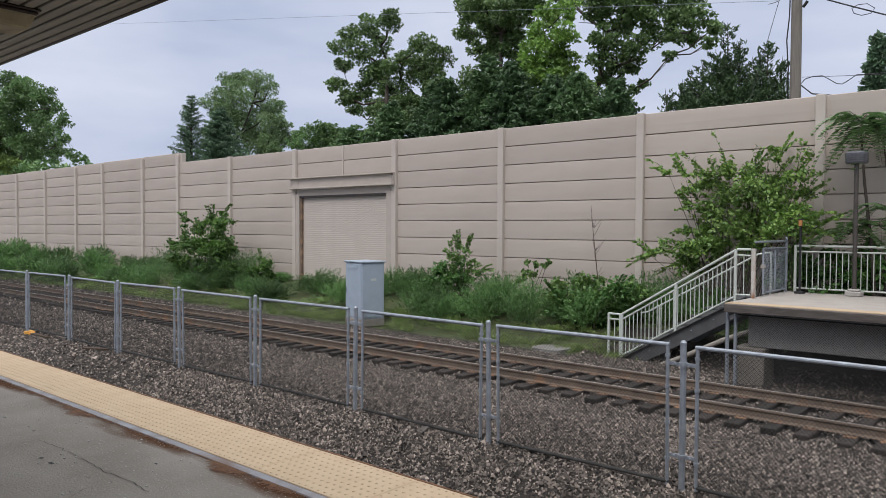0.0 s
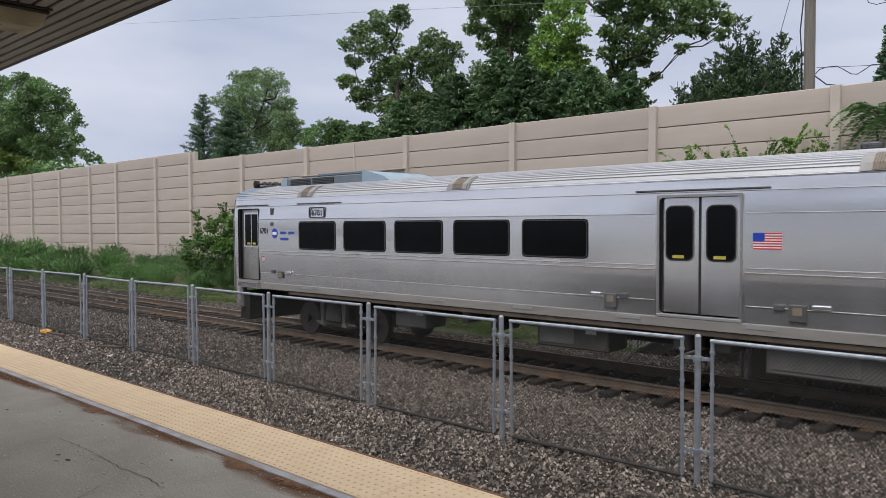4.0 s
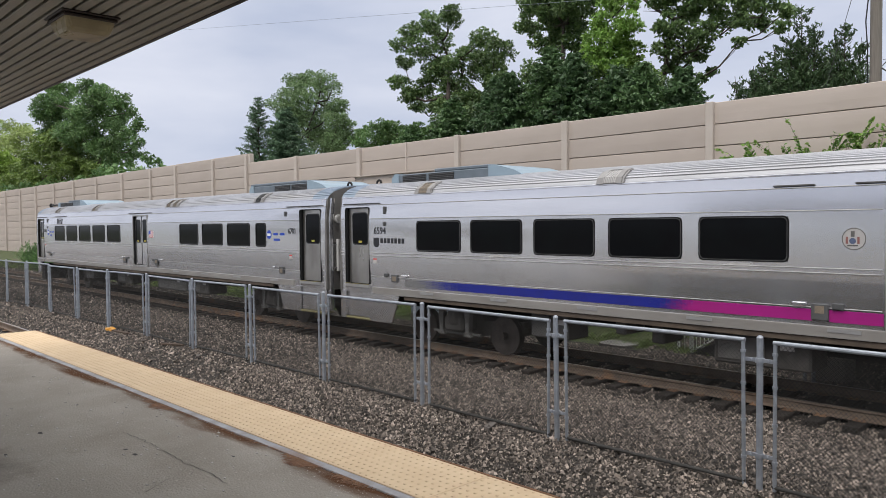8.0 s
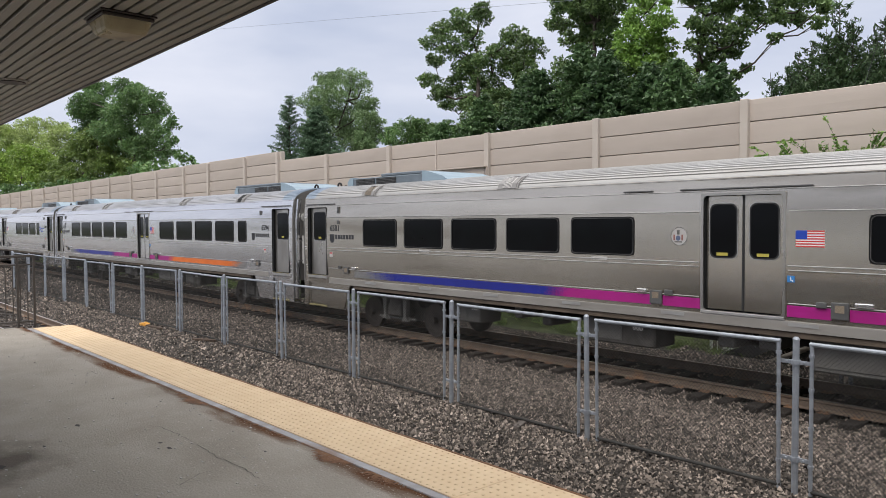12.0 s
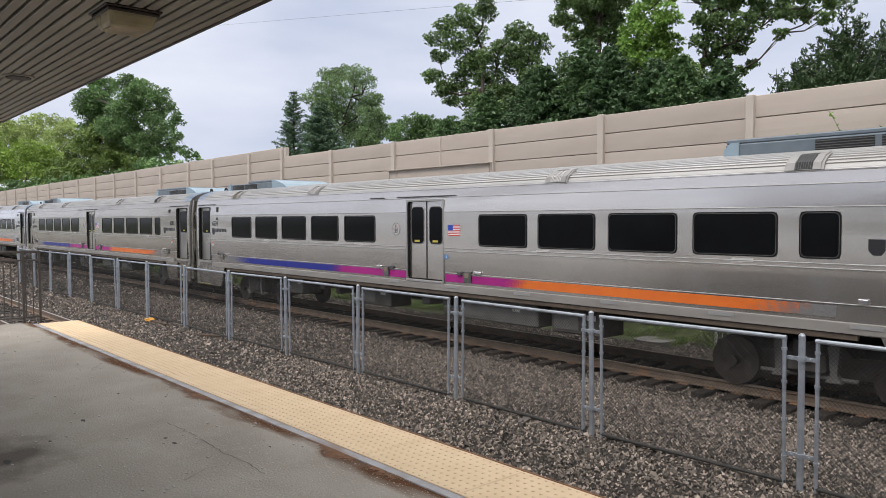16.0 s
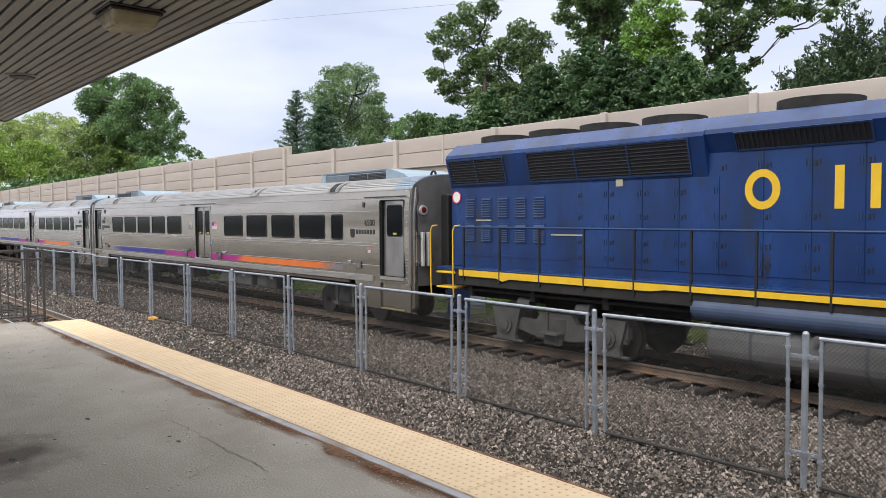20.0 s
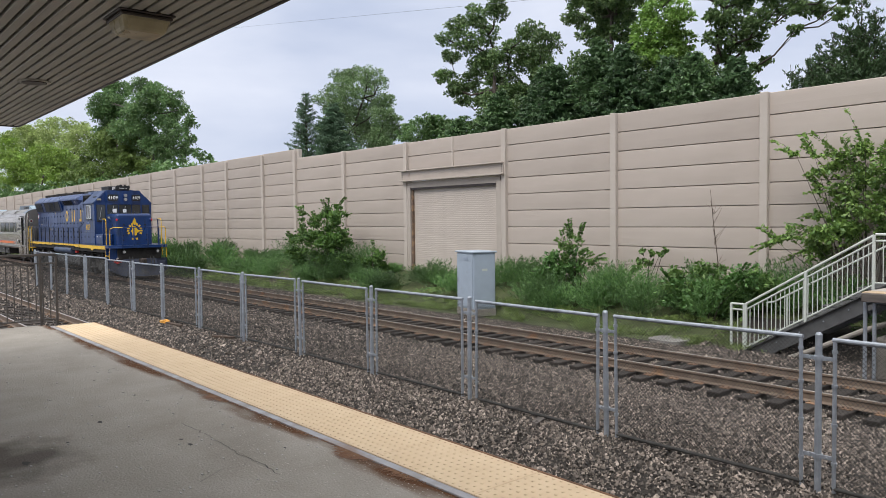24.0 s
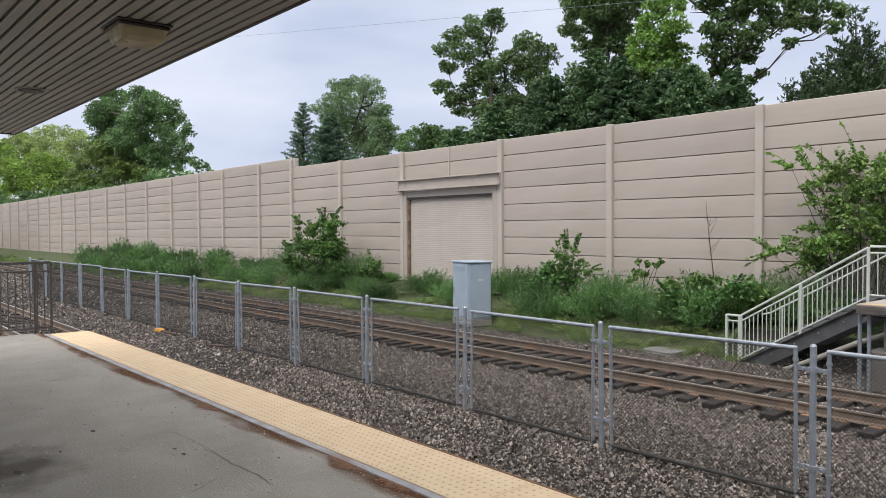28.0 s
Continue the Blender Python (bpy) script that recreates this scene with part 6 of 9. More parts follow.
    if cabcar:
        for x, z in ((1.85, 2.66), (22.75, 2.62)):
            part("emblem", Shape().prism(disc(x, z, 0.13), "y", -1.604, -1.6005), LOGO_BLUE, c, "round blue emblem", key=("emb", x))
            part("emblem_bar", Shape().box((x - 0.09, -1.607, z - 0.04), (x + 0.09, -1.6045, z + 0.035)), LETTER_WHITE, c, key=("embbar", x))
            bar_text(c, x + 0.19, x + 0.89, z - 0.02, z + 0.045, LOGO_BLUE, 2)
            bar_text(c, x + 0.19, x + 0.66, z - 0.18, z - 0.115, LOGO_BLUE, 1)
        pl = part("number_board", Shape().ring(rounded(3.32, 3.05, 3.92, 3.31, 0.05), rounded(3.345, 3.075, 3.895, 3.285, 0.035), -1.622, -1.598), LETTER_BLACK, c, "black-framed number board", key="nboard")
        lettering(number, 0.22, LETTER_BLACK, c, "number", (3.40, -1.603, 3.10), 0.002)
        lettering("F", 0.16, LETTER_BLACK, c, "letter", (0.1, -1.603, 1.2), 0.002)
    else:
        for x in (1.30, 23.02):
            part("emblem", Shape().prism([(x, 2.56), (x, 2.40), (x + 0.06, 2.33), (x + 0.17, 2.33), (x + 0.22, 2.40), (x + 0.22, 2.56)], "y", -1.604, -1.6005), LETTER_BLACK, c, "plain black emblem", key=("njemb", x))
            bar_text(c, x + 0.25, x + 1.17, 2.43, 2.55, LETTER_BLACK, 7)
        part("seal", Shape().prism(disc(12.136, 2.62, 0.16), "y", -1.604, -1.6005), SEAL_PALE, c, "round pale seal with a coloured centre", key="seal")
        part("seal_ring", Shape().ring(disc(12.136, 2.62, 0.158), disc(12.136, 2.62, 0.148), -1.607, -1.604), EQUIP, c, key="sealr")
        part("seal_centre", Shape().prism(disc(12.12, 2.59, 0.045, 10), "y", -1.607, -1.6045), SEAL_BLUE, c, key="sealc")
        for a, b in ((12.03, 12.06), (12.18, 12.21)):
            part("seal_figure", Shape().box((a, -1.607, 2.55), (b, -1.6045, 2.65)), SEAL_RED, c, key=("sealf", a))
        part("seal_figure", Shape().box((12.095, -1.6065, 2.65), (12.145, -1.6045, 2.73)), EQUIP, c, key="sealtop")
        part("seal_figure", Shape().box((12.05, -1.6065, 2.515), (12.19, -1.6045, 2.535)), EQUIP, c, key="sealfoot")
        for a, b in ((2.45, 4.6), (20.9, 22.6)):
            part("stripe_film", Shape().box((a, -STRIPE_Y - 0.0024, 1.41), (b, -STRIPE_Y + 0.006, 1.585)), FILM, c, "plain grey film at the stripe's end", key=("film", a))
        fade(c, 2.75, 4.6, 1.41, 1.585, True, STRIPE_BLUE)
        part("stripe", Shape().box((4.6, -STRIPE_Y - 0.005, 1.41), (8.9, -STRIPE_Y + 0.006, 1.585)), STRIPE_BLUE, c, "blue stripe", key="sblue")
        fade(c, 8.9, 9.8, 1.41, 1.585, False, STRIPE_BLUE)
        part("stripe", Shape().box((8.9, -STRIPE_Y - 0.0028, 1.41), (9.8, -STRIPE_Y + 0.006, 1.585)), STRIPE_PINK, c, "magenta stripe", key="spinkfade")
        for a, b in ((9.8, 11.57), (11.81, MID_DOOR[0] - 0.03), (MID_DOOR[1] + 0.03, 14.61), (14.86, 15.7)):
            part("stripe", Shape().box((a, -STRIPE_Y - 0.005, 1.41), (b, -STRIPE_Y + 0.006, 1.585)), STRIPE_PINK, c, "magenta stripe", key=("spink", a))
        fade(c, 15.7, 16.6, 1.41, 1.585, False, STRIPE_PINK)
        part("stripe", Shape().box((15.7, -STRIPE_Y - 0.0028, 1.41), (20.9, -STRIPE_Y + 0.006, 1.585)), STRIPE_ORANGE, c, "orange stripe", key="sorange")
        fade(c, 20.9, 22.4, 1.41, 1.585, False, STRIPE_ORANGE)
        part("access_sign", Shape().box((13.97, -1.605, 1.94), (14.08, -1.6005, 2.04)), ACCESS_BLUE, c, "small blue access sign", key="acc")
        part("access_symbol", Shape().box((14.015, -1.607, 1.975), (14.03, -1.6052, 2.025)).box((14.015, -1.607, 1.965), (14.05, -1.6052, 1.978)).box((14.045, -1.607, 1.95), (14.058, -1.6052, 1.978)), LETTER_WHITE, c, "white symbol", key="accsym")
    fx = 14.09
    part("flag", Shape().box((fx, -1.605, 2.48), (fx + 0.42, -1.6005, 2.73)), LETTER_WHITE, c, "small striped flag decal", key="flag")
    for s_ in range(7):
        part("flag_stripe", Shape().box((fx, -1.607, 2.48 + s_ * 0.0385), (fx + 0.42, -1.6052, 2.499 + s_ * 0.0385)), LETTER_RED, c, key=("fs", s_))
    part("flag_corner", Shape().box((fx, -1.609, 2.60), (fx + 0.17, -1.6072, 2.73)), LOGO_BLUE, c, key="fc")
    # underneath
    part("centre_sill", Shape().box((0.4, -0.35, 0.78), (25.1, 0.35, 1.1)), UNDER, c, key="csill")
    rng = random.Random(17)
    for x, w in ((5.95, 0.95), (8.0, 0.22), (8.7, 0.25), (9.9, 1.55), (12.65, 0.3), (13.3, 0.3), (14.2, 2.4), (16.95, 1.3)):
        y0, z0 = rng.uniform(-1.35, -1.1), rng.uniform(0.42, 0.6) if w > 0.5 else rng.uniform(0.7, 0.85)
        b = part("equipment_box", Shape().box((x, y0, z0), (x + w, y0 + 0.7, 1.12), 0.03), TRUCK if rng.random() < 0.6 else EQUIP, c, "dark underfloor equipment box", key=("eq", round(x, 2)))
        if w > 0.9:
            part("lid", Shape().box((x + 0.08, y0 - 0.02, z0 + 0.08), (x + w * 0.55, y0, 1.02), 0.008), EQUIP, b, key=("eqlid", round(x, 2)))
            part("plate", Shape().box((x + w * 0.7, y0 - 0.006, 0.86), (x + w * 0.7 + 0.22, y0, 0.96)), SEAL_PALE, b, "small pale plate", key=("eqpl", round(x, 2)))
    part("air_tank", Shape().tube((9.0, 0.9, 0.7), (12.5, 0.9, 0.7), 0.22, 14), UNDER, c, key="tank")
    if cabcar:
        horn = part("air_horn", Shape().box((0.12, -0.95, 3.93), (0.55, -0.35, 3.965), 0.01).tube((0.2, -0.9, 4.03), (0.2, -0.4, 4.03), 0.03, 8), UNDER, c, "dark cluster of roof horns")
        for j, hy in enumerate((-0.92, -0.78, -0.64, -0.50, -0.38)):
            reach = 0.26 + 0.05 * (j % 3)
            part("trumpet", Shape().tube((0.2, hy, 4.04), (0.2 + reach * 0.7, hy, 4.04), 0.022, 10).tube((0.2 + reach * 0.7, hy, 4.04), (0.2 + reach, hy, 4.04), 0.05, 12), STRINGER, horn, "short metal horn")
        part("bell", Shape().tube((0.02, -0.95, 4.03), (0.02, -0.85, 4.03), 0.105, 18).tube((0.02, -0.98, 4.03), (0.02, -0.95, 4.03), 0.06, 14).box((-0.02, -0.92, 3.9), (0.06, -0.86, 4.0)), UNDER, c, "dark roof bell")
        part("pilot", Shape().prism([(-0.1, 0.3), (0.35, 0.25), (0.35, 1.05), (0.0, 1.05)], "y", -1.4, 1.4), UNDER, c, "black pilot plate")
        part("cab_windscreen", Shape().box((-0.02, -1.25, 2.35), (0.0, -0.55, 3.15), 0.01), GLASS, c)
    truck(c, 3.6, 2.6, 0.42)
    truck(c, 21.98, 2.6, 0.42)
    MOVING.append((c, CAR * (k - 1)))
    return c


WHEELS, MOVING = [], []
SEAL_BLUE = material("faded_blue_decal", (0.10, 0.13, 0.22), (0.07, 0.09, 0.16), 20, 0.5)
SEAL_RED = material("faded_red_decal", (0.30, 0.13, 0.11), (0.22, 0.09, 0.08), 20, 0.5)
ACCESS_BLUE = material("bright_sign_blue", (0.04, 0.22, 0.55), (0.03, 0.18, 0.48), 6, 0.4)
SEAL_PALE = material("pale_decal", (0.50, 0.485, 0.47), (0.42, 0.40, 0.385), 9, 0.5)
AC_ROOF = material("pale_blue_tinted_roof_end", (0.33, 0.40, 0.48), (0.28, 0.34, 0.41), 2, 0.32, 0.7)
LENS_CLEAR = material("clear_lamp_glass", (0.35, 0.34, 0.32), (0.3, 0.29, 0.27), 3, 0.15)
SKIRT = material("dirty_brown_rail", (0.15, 0.115, 0.085), (0.09, 0.07, 0.055), 3, 0.7, 0.3)
VENT_FRAME = material("pale_vent_surround", (0.31, 0.30, 0.29), (0.25, 0.24, 0.23), 3, 0.5, 0.4)
TAG_DIRTY = material("dirty_yellow_edge", (0.28, 0.24, 0.10), (0.20, 0.175, 0.09), 4, 0.7)
for k, (num, steel, roof, owner) in enumerate((("6701", BRIGHT, ROOF_BRIGHT, "round"), ("6594", BRIGHT, ROOF_BRIGHT, "bars"), ("6581", DULL, ROOF_DULL, "bars"),
                                               ("6534", WARM, ROOF_DULL, "bars"), ("6500", DARKER, ROOF_DULL, "bars"))):
    coach(k, num, steel, roof, owner)


# ---- locomotive, cab end trailing ----
NAVY = material("navy_enamel", (0.0125, 0.048, 0.175), (0.006, 0.023, 0.09), 1.1, 0.32, 0.0, spots=(0.016, 0.028, 0.062), spot_scale=1.9, spot_at=0.54, spec=0.4, bump=0.1, bump_scale=5, stretch=(1.6, 1.6, 0.55), rough_vary=0.16)
NAVY_ROOF = material("faded_navy_roof", (0.016, 0.044, 0.125), (0.012, 0.033, 0.095), 1.5, 0.45, spots=(0.05, 0.065, 0.1), spot_scale=1.2)
YELLOW = material("safety_yellow", (0.80, 0.50, 0.02), (0.70, 0.42, 0.02), 2.5, 0.45, spots=(0.34, 0.22, 0.06), spot_scale=2.2, spot_at=0.62)
TANK = material("dusty_grey_tank", (0.13, 0.128, 0.125), (0.085, 0.083, 0.08), 1.3, 0.65, spots=(0.06, 0.058, 0.056), spot_scale=0.9, spot_at=0.58, stretch=(0.5, 1, 1.6))
RESERVOIR = material("dusty_blue_tank", (0.055, 0.08, 0.14), (0.04, 0.058, 0.10), 2, 0.5, spots=(0.09, 0.10, 0.12), spot_scale=1.2)
COUPLER = material("rusty_coupler_steel", (0.06, 0.045, 0.036), (0.032, 0.026, 0.022), 5, 0.75, bump=0.2)
PLOW = material("dark_navy_plow", (0.018, 0.028, 0.062), (0.012, 0.017, 0.036), 2, 0.55, spots=(0.055, 0.055, 0.058), spot_scale=1.2, spot_at=0.58)
DUSTY = material("dusty_dark_blue_grey", (0.06, 0.064, 0.074), (0.035, 0.037, 0.043), 2, 0.7, spots=(0.075, 0.07, 0.066), spot_scale=1.1)
NOTICE_TAN = material("faded_notice", (0.42, 0.38, 0.28), (0.34, 0.30, 0.22), 8, 0.6)
GRILL = material("black_grille", (0.014, 0.015, 0.018), (0.01, 0.01, 0.012), 5, 0.6)
CHROME = material("bright_metal_frame", (0.62, 0.62, 0.60), (0.55, 0.55, 0.53), 4, 0.35, 0.7)
CAB_GLASS = material("cab_glass", (0.03, 0.034, 0.036), (0.02, 0.024, 0.026), 2, 0.08, spec=0.7, rough_vary=0.02)
RED_GLOW = bpy.data.materials.new("lit_red_marker")
RED_GLOW.use_nodes = True
_p = RED_GLOW.node_tree.nodes["Principled BSDF"]
_p.inputs["Base Color"].default_value = (0.35, 0.008, 0.012, 1)
_p.inputs["Emission Color"].default_value = (1.0, 0.08, 0.12, 1)
_p.inputs["Emission Strength"].default_value = 0.12
LAMP_GLASS = material("headlamp_glass", (0.40, 0.40, 0.39), (0.32, 0.32, 0.31), 3, 0.1)


def flat_ring(cx, z0, z1, w, y, n=24, gap=0.0):
    """A plain ring in the x-z plane."""
    cz, rz, rx = (z0 + z1) / 2, (z1 - z0) / 2, (z1 - z0) / 2 * 0.9
    o = [(cx + rx * math.cos(2 * math.pi * i / n), cz + rz * math.sin(2 * math.pi * i / n)) for i in range(n)]
    q = [(cx + (rx - w) * math.cos(2 * math.pi * i / n), cz + (rz - w) * math.sin(2 * math.pi * i / n)) for i in range(n)]
    return Shape().ring(o, q, y - 0.004, y)


def locomotive():
    L = thing("locomotive", "dark blue diesel locomotive with yellow sill and handrails", "locomotive", (S_ROWS[0][1] + CAR * 4 - 0.15, TRACK_Y, 0))
    H = 0.92
    part("frame", Shape().box((0.9, -1.46, 1.3), (17.58, 1.46, 1.66), 0.02), UNDER, L, "dark underframe")
    for side in (-1, 1):
        y0, y1 = sorted((side * 1.46, side * 1.5))
        sill = [(1.1, 1.66), (1.1, 1.52), (2.3, 1.52), (2.5, 1.46), (2.7, 1.52), (6.2, 1.52), (6.5, 1.56), (11.5, 1.56), (12.2, 1.5), (13.6, 1.48), (15.0, 1.48), (15.1, 1.40), (15.4, 1.40), (15.5, 1.48), (17.58, 1.48), (17.58, 1.66)]
        part("side_sill", Shape().prism(sill, "y", y0, y1), YELLOW, L, "yellow painted side sill")
    part("walkway", Shape().box((0.85, -1.5, 1.66), (17.67, 1.5, 1.70), 0.01), NAVY, L)
    # long hood
    prof = [(-H, 1.7), (H, 1.7), (H, 4.12), (0.72, 4.52), (0.5, 4.58), (-0.5, 4.58), (-0.72, 4.52), (-H, 4.12)]
    part("hood", Shape().prism(prof, "x", 0.25, 13.9), NAVY, L, "navy blue engine hood")
    flare = [(-H, 3.56), (-H - 0.2, 4.26), (-H - 0.17, 4.34), (-0.76, 4.60), (-0.66, 4.62), (0.66, 4.62), (0.76, 4.60), (H + 0.17, 4.34), (H + 0.2, 4.26), (H, 3.56)]
    part("radiator_housing", Shape().prism(flare, "x", 0.22, 7.0), NAVY, L, "dark blue radiator housing")
    dyn = [(-H, 3.96), (-H - 0.17, 4.28), (-H - 0.14, 4.36), (-0.76, 4.60), (-0.66, 4.62), (0.66, 4.62), (0.76, 4.60), (H + 0.14, 4.36), (H + 0.17, 4.28), (H, 3.96)]
    part("brake_housing", Shape().prism(dyn, "x", 7.0, 10.7), NAVY, L, "navy blue upper housing")
    for sg in (-1, 1):
        tip = [(10.7, sg * H, 3.96), (10.7, sg * (H + 0.17), 4.28), (10.7, sg * (H + 0.14), 4.36), (10.7, sg * 0.76, 4.60), (11.55, sg * H, 4.18), (11.5, sg * 0.74, 4.53)]
        part("housing_end", Shape().add(tip, [f if sg < 0 else f[::-1] for f in ((0, 4, 1), (1, 4, 2), (2, 4, 5, 3))]), NAVY, L)
    # grilles lie on the sloping faces of the housings
    for nm_, a, b, z_, tilt_, z0, z1 in (("radiator_grille", 0.32, 2.1, 3.56, 15.9, 0.11, 0.66), ("radiator_grille", 2.86, 6.68, 3.56, 15.9, 0.09, 0.69), ("brake_grille", 7.55, 9.65, 3.96, 28.0, 0.04, 0.33)):
        at = pose(0, -H, z_, rx=tilt_)
        g = part(nm_, Shape().ring(rounded(a - 0.03, z0 - 0.03, b + 0.03, z1 + 0.03, 0.02), rounded(a, z0, b, z1, 0.01), -0.03, 0.004), NAVY_ROOF, L, "blue-framed black grille", at=at)
        part("backing", Shape().box((a - 0.01, -0.008, z0 - 0.01), (b + 0.01, 0.004, z1 + 0.01)), GRILL, g)
        if nm_ == "radiator_grille":
            for k in range(9):
                z = z0 + (z1 - z0) * (k + 0.5) / 9
                part("slat", Shape().prism([(-0.008, z - 0.02), (-0.026, z - 0.005), (-0.026, z + 0.003), (-0.008, z + 0.012)], "x", a, b), BLACK, g)
            for f_ in ((a + b) / 2,) if b - a < 2 else (a + (b - a) / 3, a + (b - a) * 2 / 3):
                part("mullion", Shape().box((f_ - 0.015, -0.03, z0), (f_ + 0.015, -0.006, z1)), NAVY_ROOF, g)
        else:
            for k in range(24):
                x = a + 0.02 + k * (b - a - 0.04) / 24
                part("slat", Shape().box((x, -0.026, z0), (x + 0.022, -0.008, z1)), BLACK, g)
    g = part("intake_grille", Shape().box((11.75, -H - 0.04, 3.70), (13.35, -H, 4.46), 0.01), GRILL, L, "black air intake grille")
    for k in range(17):
        x = 11.8 + k * 0.092
        part("slat", Shape().box((x, -H - 0.06, 3.73), (x + 0.022, -H - 0.04, 4.43)), BLACK, g)
    part("intake_housing", Shape().box((11.65, -H - 0.02, 3.62), (13.45, H + 0.02, 4.56), 0.03), NAVY, L)
    for x in (1.2, 2.75, 4.2, 5.75):
        f = part("roof_fan", Shape().tube((x, 0, 4.58), (x, 0, 4.78), 0.62, 24), UNDER, L, "round dark roof fan")
        part("fan_grille", Shape().tube((x, 0, 4.78), (x, 0, 4.80), 0.52, 24), GRILL, f)
    f = part("roof_fan", Shape().tube((8.5, 0, 4.6), (8.5, 0, 4.80), 0.68, 24), UNDER, L)
    part("exhaust_silencer", Shape().box((10.6, -0.6, 4.56), (12.2, 0.6, 4.74), 0.05), UNDER, L, "dark exhaust silencer")
    part("exhaust_deck", Shape().box((12.0, -0.75, 4.55), (13.8, 0.75, 4.66), 0.04), NAVY_ROOF, L)
    # hood doors, louvres, latches
    doors = [4.1 + 0.78 * k for k in range(12)]
    for k, x in enumerate(doors):
        if x < 13.0:
            z1 = 3.55 if x < 7 else 3.95
            d = part("hood_door", Shape().box((x, -H - 0.014, 1.85), (x + 0.765, -H, z1), 0.004), NAVY, L)
            for z in (1.98, 2.3, 2.8, z1 - 0.3):
                part("latch", Shape().box((x + 0.03, -H - 0.028, z), (x + 0.065, -H - 0.014, z + 0.08), 0.006).box((x + 0.10, -H - 0.024, z + 0.01), (x + 0.12, -H - 0.014, z + 0.1)), GRILL, d)
                part("hinge", Shape().box((x + 0.66, -H - 0.026, z), (x + 0.68, -H - 0.014, z + 0.11)).box((x + 0.71, -H - 0.026, z), (x + 0.73, -H - 0.014, z + 0.11)), NAVY_ROOF, d)
    for row in ((2.28, 2.72), (2.84, 3.34)):
        for k in range(5):
            x = 0.72 + 0.54 * k
            lp = part("louvre_panel", Shape().box((x, -H - 0.012, row[0]), (x + 0.36, -H, row[1]), 0.004), NAVY, L)
            for m in range(8):
                z = row[0] + 0.03 + m * (row[1] - row[0] - 0.05) / 8
                part("louvre", Shape().prism([(-H - 0.012, z), (-H - 0.04, z), (-H - 0.012, z + 0.035)], "x", x + 0.03, x + 0.33), NAVY_ROOF, lp)
    part("door_line", Shape().box((0.4, -H - 0.01, 1.95), (3.9, -H, 2.0)), NAVY, L)
    for x, z, w in ((5.05, 3.45, 0.16), (3.4, 2.47, 0.9), (1.1, 2.78, 0.5), (11.35, 3.5, 0.14), (13.55, 3.55, 0.14)):
        part("notice", Shape().box((x, -H - 0.018, z), (x + w, -H - 0.0145, z + (0.14 if w < 0.2 else 0.03))), NOTICE_TAN, L, "small faded notice")
    part("vent_tag", Shape().box((10.05, -0.006, 0.1), (10.24, -0.001, 0.24)), SEAL_PALE, L, at=pose(0, -H, 3.96, rx=28))
    # owner's initials as plain yellow shapes
    part("initial_shape", flat_ring(7.97, 2.97, 3.64, 0.13, -H - 0.0165), YELLOW, L, "large plain yellow ring")
    for a, b in ((9.11, 9.25), (9.62, 9.76)):
        part("initial_shape", Shape().box((a, -H - 0.02, 2.97), (b, -H - 0.0162, 3.64)), YELLOW, L, "large plain yellow bar")
    part("initial_shape", Shape().box((11.04, -H - 0.02, 2.97), (11.18, -H - 0.0162, 3.64)).box((10.77, -H - 0.02, 2.97), (11.04, -H - 0.0162, 3.09)), YELLOW, L, "large plain yellow angle")
    # rear end, steps and rails
    part("rear_wall", Shape().box((0.2, -0.9, 1.7), (0.25, 0.9, 4.1), 0.01), NAVY, L)
    part("round_sign", Shape().prism(disc(0.42, 3.35, 0.15), "y", -H - 0.02, -H - 0.012), LETTER_WHITE, L, "round white sign with red rim")
    part("sign_rim", Shape().ring(disc(0.42, 3.35, 0.155), disc(0.42, 3.35, 0.13), -H - 0.024, -H - 0.02), LETTER_RED, L)
    for z in (0.5, 0.85, 1.2, 1.55):
        part("step", Shape().box((0.3, -1.5, z), (0.95, -1.1, z + 0.04), 0.008), YELLOW if z > 1.1 else GRILL, L)
    part("step_well", Shape().box((0.25, -1.1, 0.45), (1.0, -1.06, 1.66)), NAVY, L)
    for x in (0.12, 0.92):
        part("step_rail", Shape().pipe([(x, -1.5, 1.0), (x, -1.52, 1.4), (x, -1.52, 2.55), (x + 0.04, -1.5, 2.66), (x + 0.2, -1.48, 2.68)], 0.018, 8), YELLOW, L, "yellow step handrail")
    part("rear_platform", Shape().box((0.1, -1.3, 1.6), (1.0, 1.3, 1.69), 0.01), NAVY, L)
    for side in (-1, 1):
        part("handrail", Shape().pipe([(1.0, side * 1.48, 2.64), (12.9, side * 1.48, 2.62), (13.15, side * 1.47, 2.72), (13.55, side * 1.3, 3.05), (13.9, side * 1.1, 3.1)], 0.022, 8), NAVY_ROOF, L, "blue walkway handrail")
        for k in range(11):
            x = 1.25 + k * 1.15
            part("stanchion", Shape().box((x - 0.022, side * 1.48 - 0.022, 1.42), (x + 0.022, side * 1.48 + 0.022, 2.64), 0.006), GRILL, L, "dark handrail stanchion")
    # cab
    C0, C1, HW = 13.9, 15.9, 1.5
    body = [(-HW, 1.7), (HW, 1.7), (HW, 3.92), (-HW, 3.92)]
    part("cab", Shape().prism(body, "x", C0, C1), NAVY, L, "navy blue cab")
    roofp = [(-HW - 0.06, 3.88), (HW + 0.06, 3.88), (HW + 0.02, 3.98), (0.87, 4.62), (0.4, 4.66), (-0.4, 4.66), (-0.87, 4.62), (-HW - 0.02, 3.98)]
    part("cab_roof", Shape().prism(roofp, "x", C0 - 0.06, C1 - 0.05), NAVY_ROOF, L, "faded blue cab roof")
